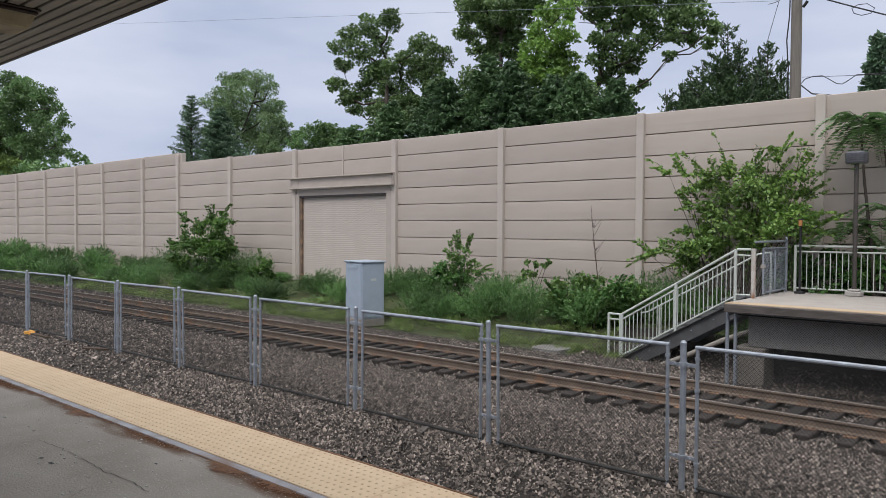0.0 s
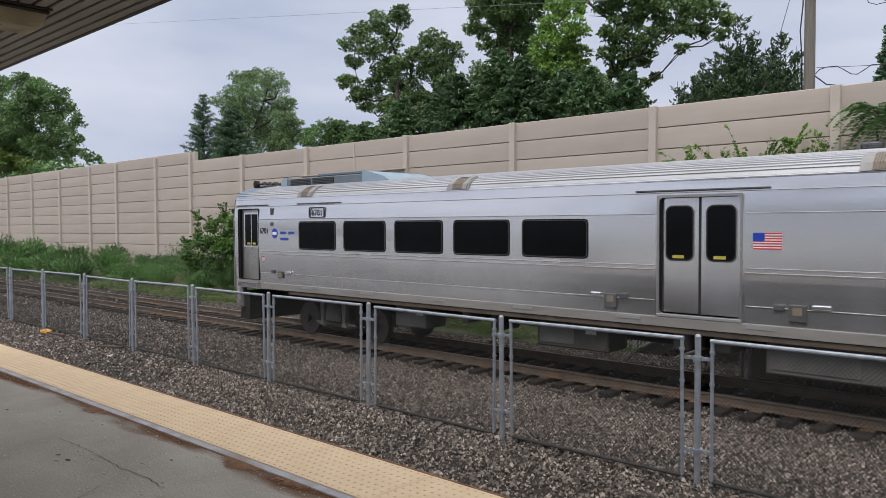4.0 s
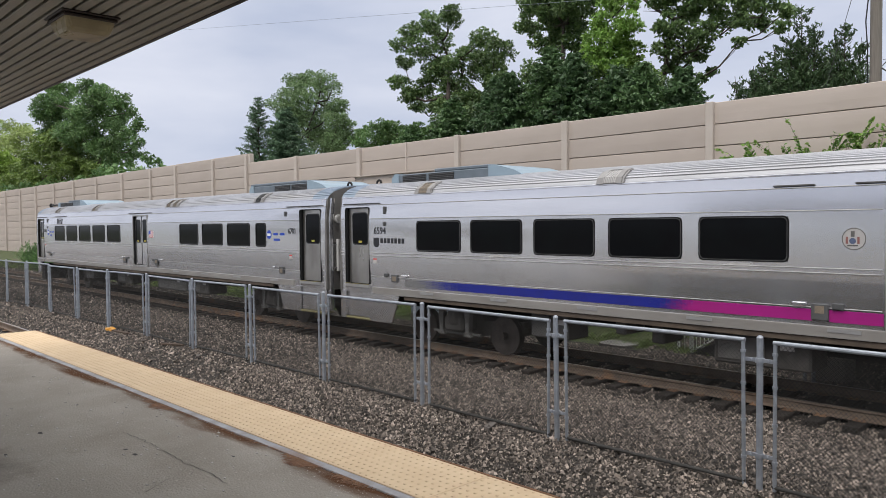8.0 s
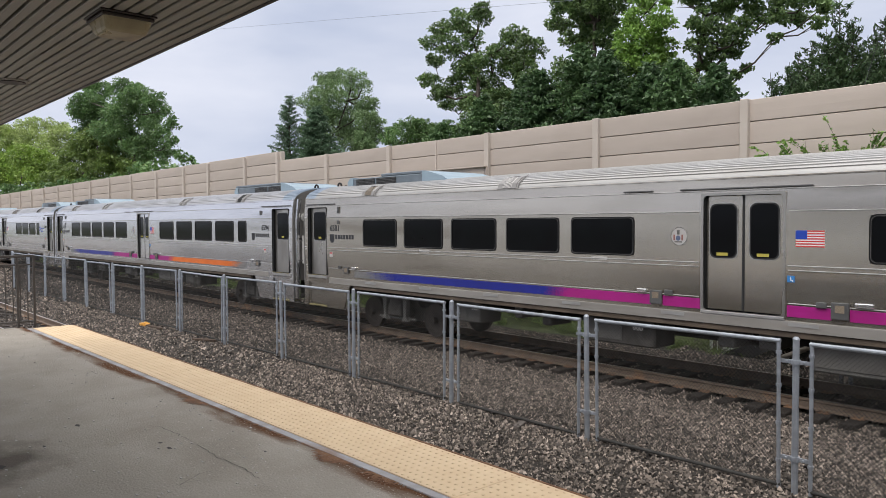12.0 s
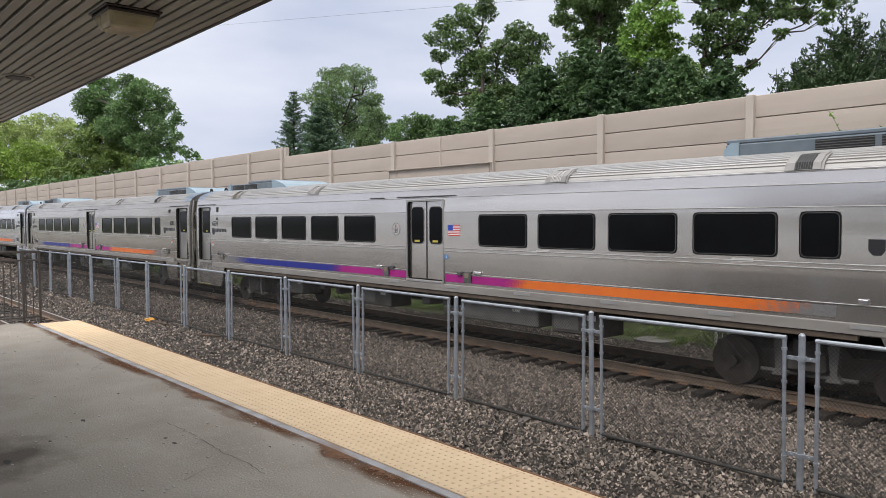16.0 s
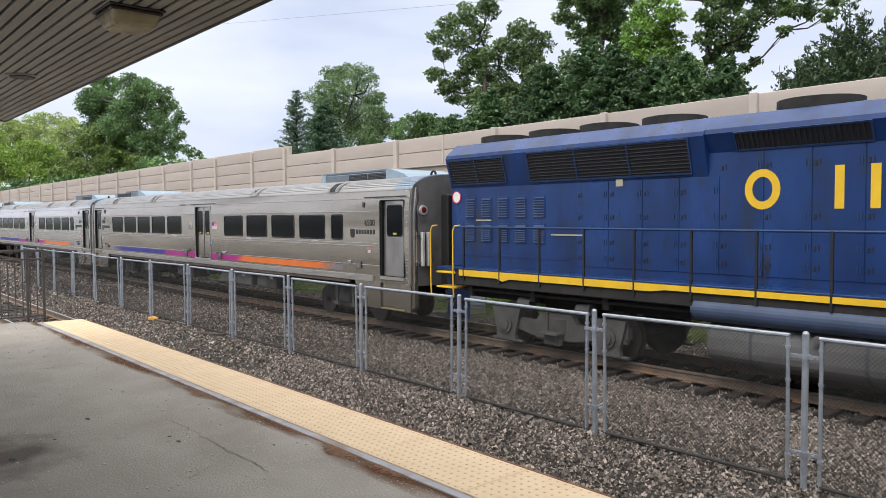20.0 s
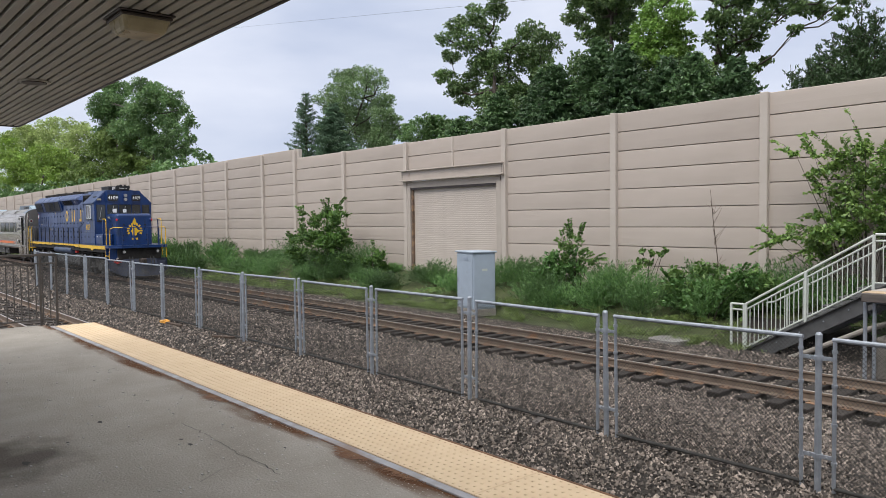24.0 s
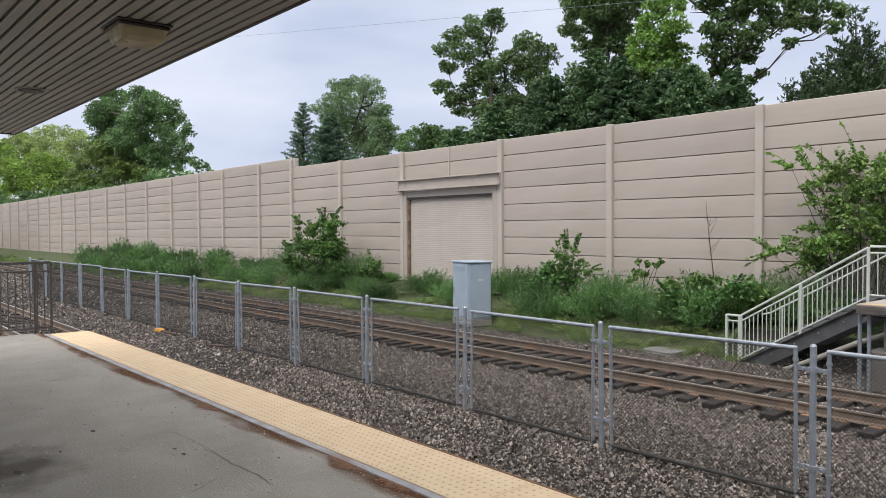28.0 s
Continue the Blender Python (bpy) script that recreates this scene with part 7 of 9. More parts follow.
    part("roof_vent", Shape().box((14.75, -1.25, 4.2), (15.3, -1.0, 4.32), 0.02), GRILL, L)
    part("roof_cooler", Shape().box((14.0, -0.55, 4.64), (15.25, 0.55, 4.88), 0.03), GRILL, L, "black roof cooler box")
    part("cooler_side", Shape().box((15.25, -0.2, 4.64), (15.5, 0.5, 4.84), 0.03), CHROME, L)
    part("cooler_rim", Shape().ring(rounded(14.0, 4.66, 15.25, 4.88, 0.02), rounded(14.04, 4.69, 15.21, 4.85, 0.015), -0.565, -0.55), STRINGER, L)
    w = part("side_window", Shape().ring(rounded(14.45, 3.08, 15.34, 3.84, 0.03), rounded(14.49, 3.12, 15.30, 3.80, 0.02), -HW - 0.03, -HW), CHROME, L, "aluminium framed sliding side window")
    part("pane", Shape().box((14.49, -HW - 0.012, 3.12), (15.30, -HW - 0.004, 3.80)), CAB_GLASS, w)
    part("mullion", Shape().box((14.87, -HW - 0.028, 3.12), (14.92, -HW - 0.002, 3.80)), CHROME, w)
    part("curtain", Shape().box((15.14, -HW - 0.016, 3.14), (15.29, -HW - 0.0125, 3.78)), LETTER_WHITE, w, "pale strip behind the glass")
    part("rain_lip", Shape().box((13.9, -HW - 0.09, 3.9), (15.85, -HW, 3.93), 0.006), NAVY_ROOF, L)
    for z in (2.33, 3.0):
        part("seam", Shape().box((C0 + 0.02, -HW - 0.012, z), (C1 - 0.01, -HW, z + 0.022), 0.004), NAVY_ROOF, L)
    part("kick_plate", Shape().box((C0 + 0.02, -HW - 0.01, 1.72), (C1 - 0.01, -HW, 1.79), 0.004), NAVY_ROOF, L)
    lettering("4109", 0.42, YELLOW, L, "number", (14.23, -HW - 0.004, 2.50), 0.003)
    for x, z in ((14.2, 2.36), (14.75, 2.36)):
        part("notice", Shape().box((x, -HW - 0.012, z + 0.01), (x + 0.16, -HW - 0.009, z + 0.05)), NOTICE_TAN, L)
    part("battery_box", Shape().box((13.35, -HW + 0.02, 1.7), (15.9, -0.95, 2.3), 0.03), NAVY, L)
    b2 = part("tool_box", Shape().box((15.9, -1.47, 1.7), (17.15, -0.95, 2.28), 0.03), NAVY, L, "navy blue tool box")
    for x in (16.15, 16.7):
        part("lid_handle", Shape().box((x, -1.485, 2.12), (x + 0.22, -1.47, 2.15), 0.005), LETTER_WHITE, b2)
    for x in (14.0, 14.75, 15.75):
        part("latch", Shape().box((x, -HW - 0.02, 2.05), (x + 0.06, -HW, 2.16), 0.006), GRILL, L)
    # cab front, windshields and number boards
    part("cab_front", Shape().prism([(C1, -HW), (C1 + 0.12, -0.9), (C1 + 0.3, -0.32), (C1 + 0.3, 0.32), (C1 + 0.12, 0.9), (C1, HW)], "z", 1.7, 3.92), NAVY, L)
    part("front_bulkhead", Shape().prism([(-HW, 3.9), (HW, 3.9), (HW, 3.96), (0.86, 4.62), (-0.86, 4.62), (-HW, 3.96)], "x", C1 - 0.06, C1 + 0.02), NAVY, L)
    part("front_brow", Shape().prism([(C1 - 0.05, -0.94), (C1 + 0.13, -0.88), (C1 + 0.34, -0.34), (C1 + 0.34, 0.34), (C1 + 0.13, 0.88), (C1 - 0.05, 0.94)], "z", 3.86, 4.6), NAVY, L)

    def front_pane(name, y0, y1, z0, z1, mat, lift, lab=""):
        def fx(y):
            return float(np.interp(abs(y), [0, 0.32, 0.9, 1.5], [C1 + 0.3, C1 + 0.3, C1 + 0.12, C1])) + lift
        s = Shape().add([(fx(y0), y0, z0), (fx(y1), y1, z0), (fx(y1), y1, z1), (fx(y0), y0, z1), (fx(y0) + 0.02, y0, z0), (fx(y1) + 0.02, y1, z0), (fx(y1) + 0.02, y1, z1), (fx(y0) + 0.02, y0, z1)],
                        [(4, 5, 6, 7), (0, 4, 7, 3), (1, 2, 6, 5), (0, 1, 5, 4), (3, 7, 6, 2)])
        return part(name, s, mat, L, lab)
    for y0, y1, z0, z1 in ((-1.36, -1.0, 2.95, 3.82), (-0.84, -0.38, 3.36, 3.82), (-0.28, 0.28, 3.36, 3.82), (0.38, 0.84, 3.36, 3.82), (1.0, 1.36, 2.95, 3.82)):
        front_pane("gasket", y0 - 0.03, y1 + 0.03, z0 - 0.03, z1 + 0.03, RUBBER, 0.0)
        front_pane("windshield", y0, y1, z0, z1, CAB_GLASS, 0.012, "dark cab windshield")
    # white patches paint in daylight seen through the cab's other windows
    for y0, y1, z0, z1 in ((-0.62, -0.44, 3.42, 3.62), (-0.12, 0.06, 3.42, 3.60)):
        front_pane("paper_notice", y0, y1, z0, z1, LETTER_WHITE, 0.016, "white patch for daylight seen through the cab")
    for side in (-1, 1):
        out_, in_ = Vector((C1 + 0.14, side * 0.87, 0)), Vector((C1 + 0.345, side * 0.33, 0))
        p0, p1 = (out_, in_) if side < 0 else (in_, out_)
        ang, wide = math.degrees(math.atan2(p1.y - p0.y, p1.x - p0.x)), (p1 - p0).length
        nb = part("number_board", Shape().prism(rounded(0.015, 4.03, wide - 0.015, 4.41, 0.09), "y", -0.035, 0.02), BLACK, L, "black number board with white digits", at=Matrix.Translation(p0) @ pose(0, 0, 0, rz=ang))
        part("rim", Shape().ring(rounded(0.005, 4.02, wide - 0.005, 4.42, 0.1), rounded(0.03, 4.045, wide - 0.03, 4.395, 0.08), -0.045, -0.03), NAVY_ROOF, nb)
        lettering("4109", 0.25, LETTER_WHITE, nb, "number", (0.045, -0.04, 4.135), 0.004, bold=0.004)
    for z in (4.13, 4.34):
        h = part("headlamp", Shape().tube((C1 + 0.3, 0, z), (C1 + 0.46, 0, z), 0.105, 18), NAVY, L)
        part("lamp_glass", Shape().tube((C1 + 0.46, 0, z), (C1 + 0.472, 0, z), 0.085, 18), LAMP_GLASS, h)
    for y, x_, z_, way_ in ((-0.3, 15.75, 4.78, 1), (-0.12, 15.68, 4.83, 1), (0.06, 15.78, 4.80, 1), (-0.2, 15.8, 4.75, -1), (0.24, 15.75, 4.78, 1)):
        part("horn", Shape().pipe([(x_ - way_ * 0.1, y, z_), (x_ + way_ * 0.1, y, z_), (x_ + way_ * 0.2, y, z_ + 0.01), (x_ + way_ * 0.28, y, z_ + 0.02), (x_ + way_ * 0.3, y, z_ + 0.02)], [0.03, 0.035, 0.05, 0.085, 0.1], 12), BLACK, L, "black air horn")
    part("horn_stand", Shape().box((15.6, -0.4, 4.62), (15.95, 0.34, 4.72), 0.02), BLACK, L)
    part("beacon", Shape().tube((15.45, -0.32, 4.64), (15.45, -0.32, 4.84), 0.1, 14, r2=0.085), SEAL_PALE, L, "pale ribbed beacon")
    # short nose
    nose = rounded(15.85, -0.92, 17.69, 0.92, 0.16, 5)
    part("nose", Shape().prism(nose, "z", 1.7, 3.2), NAVY, L, "navy blue short nose")
    cap, rows_ = Shape(), ((3.2, 0.0), (3.26, 0.012), (3.31, 0.045), (3.335, 0.09), (3.345, 0.16))
    rings_ = [[(x, y, z_) for x, y in rounded(15.85, -0.92 + d_, 17.69 - d_, 0.92 - d_, 0.16, 5)] for z_, d_ in rows_]
    n_ = len(rings_[0])
    cap.add([v for r_ in rings_ for v in r_], [(a * n_ + b, a * n_ + (b + 1) % n_, (a + 1) * n_ + (b + 1) % n_, (a + 1) * n_ + b) for a in range(len(rings_) - 1) for b in range(n_)] + [tuple(range((len(rings_) - 1) * n_, len(rings_) * n_))])
    part("nose_top", cap, NAVY, L, "rounded nose top", smooth=True)
    part("nose_bell", Shape().box((17.3, 0.1, 3.335), (17.5, 0.3, 3.44), 0.02), BLACK, L)
    # wipers, nose fittings, faded notices
    for y, z0, z1 in ((-1.2, 3.05, 3.7), (-0.62, 3.4, 3.78), (-0.02, 3.4, 3.78)):
        fx_ = C1 + (0.09 if y < -1 else 0.25 if y < -0.3 else 0.33)
        part("wiper", Shape().tube((fx_, y - 0.06, z0), (fx_ + 0.01, y + 0.05, z1), 0.009, 5), CHROME, L, "slim windshield wiper")
    for y, z in ((-0.55, 2.75), (0.55, 2.75), (-0.6, 2.2), (0.62, 2.2), (-0.6, 1.95), (0.6, 1.95)):
        part("nose_latch", Shape().box((17.69, y - 0.05, z - 0.03), (17.71, y + 0.05, z + 0.03), 0.008), GRILL, L)
    part("sand_cover", Shape().tube((16.75, -0.92, 3.02), (16.75, -0.96, 3.0), 0.11, 16), NAVY_ROOF, L, "round sand filler cover")
    part("nose_latch", Shape().box((16.95, -0.94, 2.72), (17.1, -0.92, 2.78), 0.008), GRILL, L)
    for x, y, z, w_ in ((15.97, -1.37, 4.08, 0.02), (16.3, -0.94, 3.1, 0.32)):
        part("notice", Shape().box((x, y, z), (x + w_, y + (0.004 if w_ > 0.1 else 0.2), z + 0.1)), NOTICE_TAN, L, "small faded notice")
    part("window_ledge", Shape().box((14.4, -HW - 0.06, 3.04), (15.4, -HW, 3.08), 0.006), GRILL, L, "dark window sill")
    for sg in (-1, 1):
        q, w = Vector((17.62, sg * 0.85, 3.02)), Vector((0.72, sg * 0.7, 0)).normalized()
        rim = part("marker_lamp", Shape().tube(q - w * 0.04, q + w * 0.06, 0.12, 18, r2=0.1), NAVY, L)
        part("lens", Shape().tube(q + w * 0.06, q + w * 0.085, 0.06, 18, r2=0.045), RED_GLOW, rim, "lit red marker lens")
    star = [(0.17 if k % 2 else 0.24) * (1.25 if k in (0, 3, 4, 9) else 0.9) for k in range(12)]
    em = part("emblem", Shape().prism([(r_ * math.cos(k * math.pi / 6), 2.42 + 1.15 * r_ * math.sin(k * math.pi / 6)) for k, r_ in enumerate(star)], "x", 17.691, 17.696), YELLOW, L, "plain yellow emblem shape")
    for k in range(11):
        a = radians(-25 + 23 * k)
        y_, z_ = 0.34 * math.cos(a), 2.45 + 0.34 * math.sin(a)
        part("emblem_bar", Shape().prism([(y_ + 0.075 * math.cos(a + d_) * e_, z_ + 0.075 * math.sin(a + d_) * e_) for d_, e_ in ((0.6, 1), (2.5, 1), (3.8, 1), (5.7, 1))], "x", 17.691, 17.696), YELLOW, em, key=None)
    part("emblem_flame", Shape().add([(17.696, -0.12, 2.8), (17.696, 0.12, 2.8), (17.696, 0.06, 3.0), (17.696, 0.0, 3.12), (17.696, -0.09, 2.95)], [(0, 1, 2, 3, 4)]), YELLOW, em)
    for y_ in (-0.1, 0.1):
        part("emblem_bar", Shape().box((17.691, y_ - 0.06, 1.96), (17.696, y_ + 0.06, 2.06)), YELLOW, em)
    part("nose_door", Shape().box((17.69, -0.9 + 0.2, 1.75), (17.694, -0.68, 2.6)), NAVY_ROOF, L)
    for k in range(5):
        part("louvre", Shape().prism([(-HW - 0.0, 2.4 + k * 0.06), (-HW - 0.03, 2.4 + k * 0.06), (-HW - 0.0, 2.435 + k * 0.06)], "x", 15.98, 16.12), NAVY_ROOF, L, at=(-0.12, 0, 0))
    # front platform, steps, rails, pilot
    part("front_platform", Shape().prism([(17.67, -1.5), (18.22, -1.5), (18.69, -1.0), (18.69, 1.0), (18.22, 1.5), (17.67, 1.5)], "z", 1.55, 1.69), NAVY, L, "navy front platform")
    # black paints the dark recess below the deck; the box behind blocks see-through
    part("front_plate", Shape().box((18.3, -1.1, 0.95), (18.42, 1.1, 1.55), 0.02).box((17.66, -0.99, 0.5), (18.3, 0.99, 1.55)), UNDER, L, "end plate coloured black for the dark recess under the platform")
    sk = part("step_panel", Shape().box((17.6, -1.46, 0.38), (17.66, -1.0, 1.55), 0.01).box((18.17, -1.46, 0.38), (18.23, -1.0, 1.55), 0.01).box((17.6, -1.05, 0.38), (18.23, -1.0, 1.55)), NAVY, L, "blue step well")
    for z in (0.42, 0.78, 1.14):
        part("step", Shape().box((17.66, -1.48, z), (18.17, -1.05, z + 0.04), 0.008), GRILL, L)
        part("step_edge", Shape().box((17.66, -1.49, z), (18.17, -1.465, z + 0.035), 0.006), YELLOW, L, "yellow step edge")
    upper = [(18.25, -1.44, 0.98), (18.42, -0.8, 0.98), (18.5, 0.0, 0.98), (18.42, 0.8, 0.98), (18.25, 1.44, 0.98)]
    lower = [(18.28, -1.5, 0.4), (18.8, -0.95, 0.12), (19.15, 0.0, 0.1), (18.8, 0.95, 0.12), (18.28, 1.5, 0.4)]
    behind = [(x - 0.06, y, z) for x, y, z in upper + lower]
    blade = Shape().add(upper + lower + behind, [(k, k + 1, k + 6, k + 5) for k in range(4)] + [(k + 15, k + 16, k + 11, k + 10) for k in range(4)] + [(k + 5, k + 6, k + 16, k + 15) for k in range(4)] + [(k + 10, k + 11, k + 1, k) for k in range(4)] + [(0, 5, 15, 10), (4, 14, 19, 9)])
    part("pilot_plow", blade, PLOW, L, "dark navy snow plow pilot")
    for y in (-0.85, 0.85):
        h = part("ditch_light", Shape().tube((18.5, y, 1.36), (18.64, y, 1.36), 0.085, 16).box((18.5, y - 0.03, 1.42), (18.58, y + 0.03, 1.56)), BLACK, L)
        part("lamp_glass", Shape().tube((18.64, y, 1.36), (18.655, y, 1.36), 0.07, 16), LAMP_GLASS, h)
    part("coupler", Shape().box((18.4, -0.09, 0.78), (18.95, 0.09, 0.98), 0.03).box((18.9, -0.16, 0.72), (19.12, 0.13, 1.02), 0.05).box((19.08, -0.19, 0.74), (19.2, -0.05, 1.0), 0.04), COUPLER, L, "rusty steel coupler")
    for y in (-0.6, -0.45, 0.45, 0.6):
        part("air_hose", Shape().pipe([(18.62, y, 1.1), (18.79, y, 0.9), (18.87, y, 0.6), (18.82, y, 0.45)], 0.026, 6), BLACK, L)
    part("glad_hand", Shape().pipe([(18.42, -1.28, 0.84), (18.5, -1.2, 0.9), (18.6, -1.1, 0.84), (18.68, -1.0, 0.88)], 0.05, 8).tube((18.5, -1.2, 0.8), (18.62, -1.12, 0.8), 0.045, 8), LETTER_RED, L, "red hose couplings")
    for x in (18.66, 18.74):
        part("hose_tag", Shape().box((x, -1.06, 0.86), (x + 0.03, -1.03, 0.92)), LETTER_WHITE, L)
    for x, z in ((18.4, 1.02), (18.47, 1.04), (18.54, 1.06)):
        part("hose_cock", Shape().tube((x, -1.12, z), (x, -1.2, z - 0.03), 0.025, 8), MOULD, L)
    for y in (-1.42, 1.42):
        part("handrail", Shape().pipe([(15.95, y * 0.9, 3.04), (16.6, y * 0.97, 3.05), (17.12, y, 3.05)], 0.02, 8), NAVY_ROOF, L, "blue nose handrail")
        part("handrail", Shape().pipe([(17.1, y, 3.05), (17.42, y, 3.07), (17.56, y, 3.06), (17.63, y, 2.97), (17.64, y, 2.7), (17.6, y, 1.7), (17.6, y * 1.03, 1.1)], 0.021, 8), YELLOW, L, "yellow nose handrail")
        part("stanchion", Shape().box((17.1, y - 0.025, 1.69), (17.15, y + 0.025, 3.03), 0.006), NAVY, L)
        part("handrail", Shape().pipe([(18.67, y * 0.65, 2.62), (18.42, y * 0.9, 2.62), (18.29, y, 2.55), (18.23, y, 2.3), (18.23, y, 1.75), (18.19, y * 1.03, 1.2), (18.21, y * 1.03, 1.0)], 0.021, 8), YELLOW, L, "yellow step handrail")
    part("front_rail", Shape().pipe([(18.65, -0.95, 2.62), (18.65, 0.95, 2.62)], 0.02, 8), NAVY, L)
    for y in (-0.92, -0.35, 0.35, 0.92):
        part("stanchion", Shape().box((18.62, y - 0.025, 1.69), (18.67, y + 0.025, 2.62), 0.006), NAVY, L)
    # underneath
    barrel = [(1.4 * math.copysign(abs(math.cos(q)) ** 0.62, math.cos(q)), 0.72 + 0.47 * math.copysign(abs(math.sin(q)) ** 0.62, math.sin(q))) for q in [math.pi * 2 * (i + 0.5) / 36 for i in range(36)]]
    tank = part("fuel_tank", Shape().prism(barrel, "x", 7.3, 12.35), TANK, L, "dusty grey rounded fuel tank")
    for x0, x1, f in ((7.2, 7.3, 0.93), (12.35, 12.45, 0.93)):
        part("tank_end", Shape().prism([(y * f, 0.72 + (z - 0.72) * f) for y, z in barrel], "x", x0, x1), TANK, tank)
    for x in (8.0, 9.75, 11.5):
        part("strap", Shape().prism([(y * 1.006, 0.72 + (z - 0.72) * 1.012) for y, z in barrel], "x", x, x + 0.05), DUSTY, tank)
    part("filler", Shape().tube((9.1, -1.36, 0.95), (9.1, -1.46, 0.97), 0.075, 14).tube((9.1, -1.46, 0.97), (9.1, -1.48, 0.97), 0.05, 12), DUSTY_CAST, tank, "round filler cap")
    part("frame_beam", Shape().box((0.7, -0.85, 0.98), (17.6, 0.85, 1.46), 0.02), UNDER, L, "black main frame beam")
    part("air_reservoir", Shape().tube((7.05, -1.33, 1.27), (10.95, -1.33, 1.27), 0.2, 24).tube((6.98, -1.33, 1.27), (7.05, -1.33, 1.27), 0.14, 18).tube((10.95, -1.33, 1.27), (11.02, -1.33, 1.27), 0.14, 18), RESERVOIR, L, "dusty blue air reservoir", smooth=False)
    for k, x in enumerate((11.6, 11.85)):
        part("valve", Shape().tube((x, -1.3, 1.22), (x, -1.42, 1.22), 0.07, 10), LETTER_RED, L, "red valve cap")
    for k in range(9):
        x = 1.2 + k * 1.9
        part("pipe_bracket", Shape().box((x, -1.3, 1.05), (x + 0.15, -1.1, 1.3), 0.02), UNDER, L)
    part("brake_pipe", Shape().tube((1.0, -1.25, 1.2), (17.5, -1.25, 1.2), 0.04, 8), UNDER, L)
    truck(L, 3.7, 2.74, 0.51, True)
    truck(L, 14.76, 2.74, 0.51, True)
    MOVING.append((L, CAR * 4 - 0.15))


locomotive()


def motions():
    """The train runs along the far track towards -x; every wheelset rolls with it."""
    for c, off in MOVING:
        walk(c, [(t, pose(s + off, line_y(s + off), 0.015, rz=-math.degrees(math.atan(DRIFT)))) for t, s in S_ROWS])
    s0 = S_ROWS[0][1]
    n = 28 * FPS
    body = MOVING[0][0]
    curve = [fc for fc in body.animation_data.action.layers[0].strips[0].channelbag(body.animation_data.action_slot).fcurves if fc.data_path == "location" and fc.array_index == 0][0]
    first = curve.evaluate(1)
    for w, x, r in WHEELS:
        rows = []
        for i in range(n + 1):
            t = i / FPS
            a = (curve.evaluate(frame(t)) - first) / r
            rows.append((t, Matrix.Translation((x, 0, r)) @ Matrix.Rotation(a, 4, "Y")))
        walk(w, rows)


# ---- plants ----
def quads(name, v, mat):
    """A mesh of loose four-cornered leaves; v has the shape (n, 4, 3)."""
    n = len(v)
    me = bpy.data.meshes.new(name)
    me.vertices.add(n * 4)
    me.vertices.foreach_set("co", np.ascontiguousarray(v, dtype=np.float32).ravel())
    me.loops.add(n * 4)
    me.loops.foreach_set("vertex_index", np.arange(n * 4, dtype=np.int32))
    me.polygons.add(n)
    me.polygons.foreach_set("loop_start", np.arange(0, n * 4, 4, dtype=np.int32))
    me.update(calc_edges=True)
    me.materials.append(mat)
    return me


def unit(a):
    return a / np.maximum(np.linalg.norm(a, axis=-1, keepdims=True), 1e-6)


def leaf_cards(rng, centre, out, length, width=0.55, droop=0.25, flat=0.0, scatter=0.75):
    """Bent, pointed leaves at the centres, fanned round the outward directions."""
    n = len(centre)
    way = unit(out + rng.normal(0, scatter, (n, 3)) - np.array([0, 0, droop]))
    side = unit(np.cross(way, rng.normal(0, 1, (n, 3)) + np.array([0, 0, flat])))
    lift = np.cross(side, way)
    L = (length * rng.uniform(0.6, 1.3, n))[:, None]
    tip, base = centre + way * L * 0.5, centre - way * L * 0.5
    mid = centre + lift * L * 0.12
    return np.stack([base, mid - side * L * width * 0.5, tip, mid + side * L * width * 0.5], 1)


def foliage(rng, blobs, per_area, length, tufts=15, tuft_r=0.42, hollow=0.6, squash=0.75, loose=0.0, **kw):
    """Leaves gathered in tufts over the shells of a list of clumps (x, y, z, r)."""
    cs, outs = [], []
    for x, y, z, r in blobs:
        m = max(4, int(tufts * rng.uniform(0.8, 1.25)))
        d = unit(rng.normal(0, 1, (m, 3)))
        tc = np.array([x, y, z]) + d * r * rng.uniform(hollow, 1.0, (m, 1)) * np.array([1, 1, 0.85])
        for c, dd in zip(tc, d):
            tr = r * tuft_r * rng.uniform(0.7, 1.3)
            k = max(8, int(per_area * tr * tr * 12.6))
            u = unit(rng.normal(0, 1, (k, 3)) + dd * 0.35 + np.array([0, 0, 0.25]))
            far_ = np.abs(rng.normal(0.55, loose, (k, 1))) if loose else rng.uniform(0.45, 1.05, (k, 1))
            cs.append(c + u * tr * far_ * np.array([1.15, 1.15, squash]))
            outs.append(u)
    return leaf_cards(rng, np.concatenate(cs), np.concatenate(outs), length, **kw)


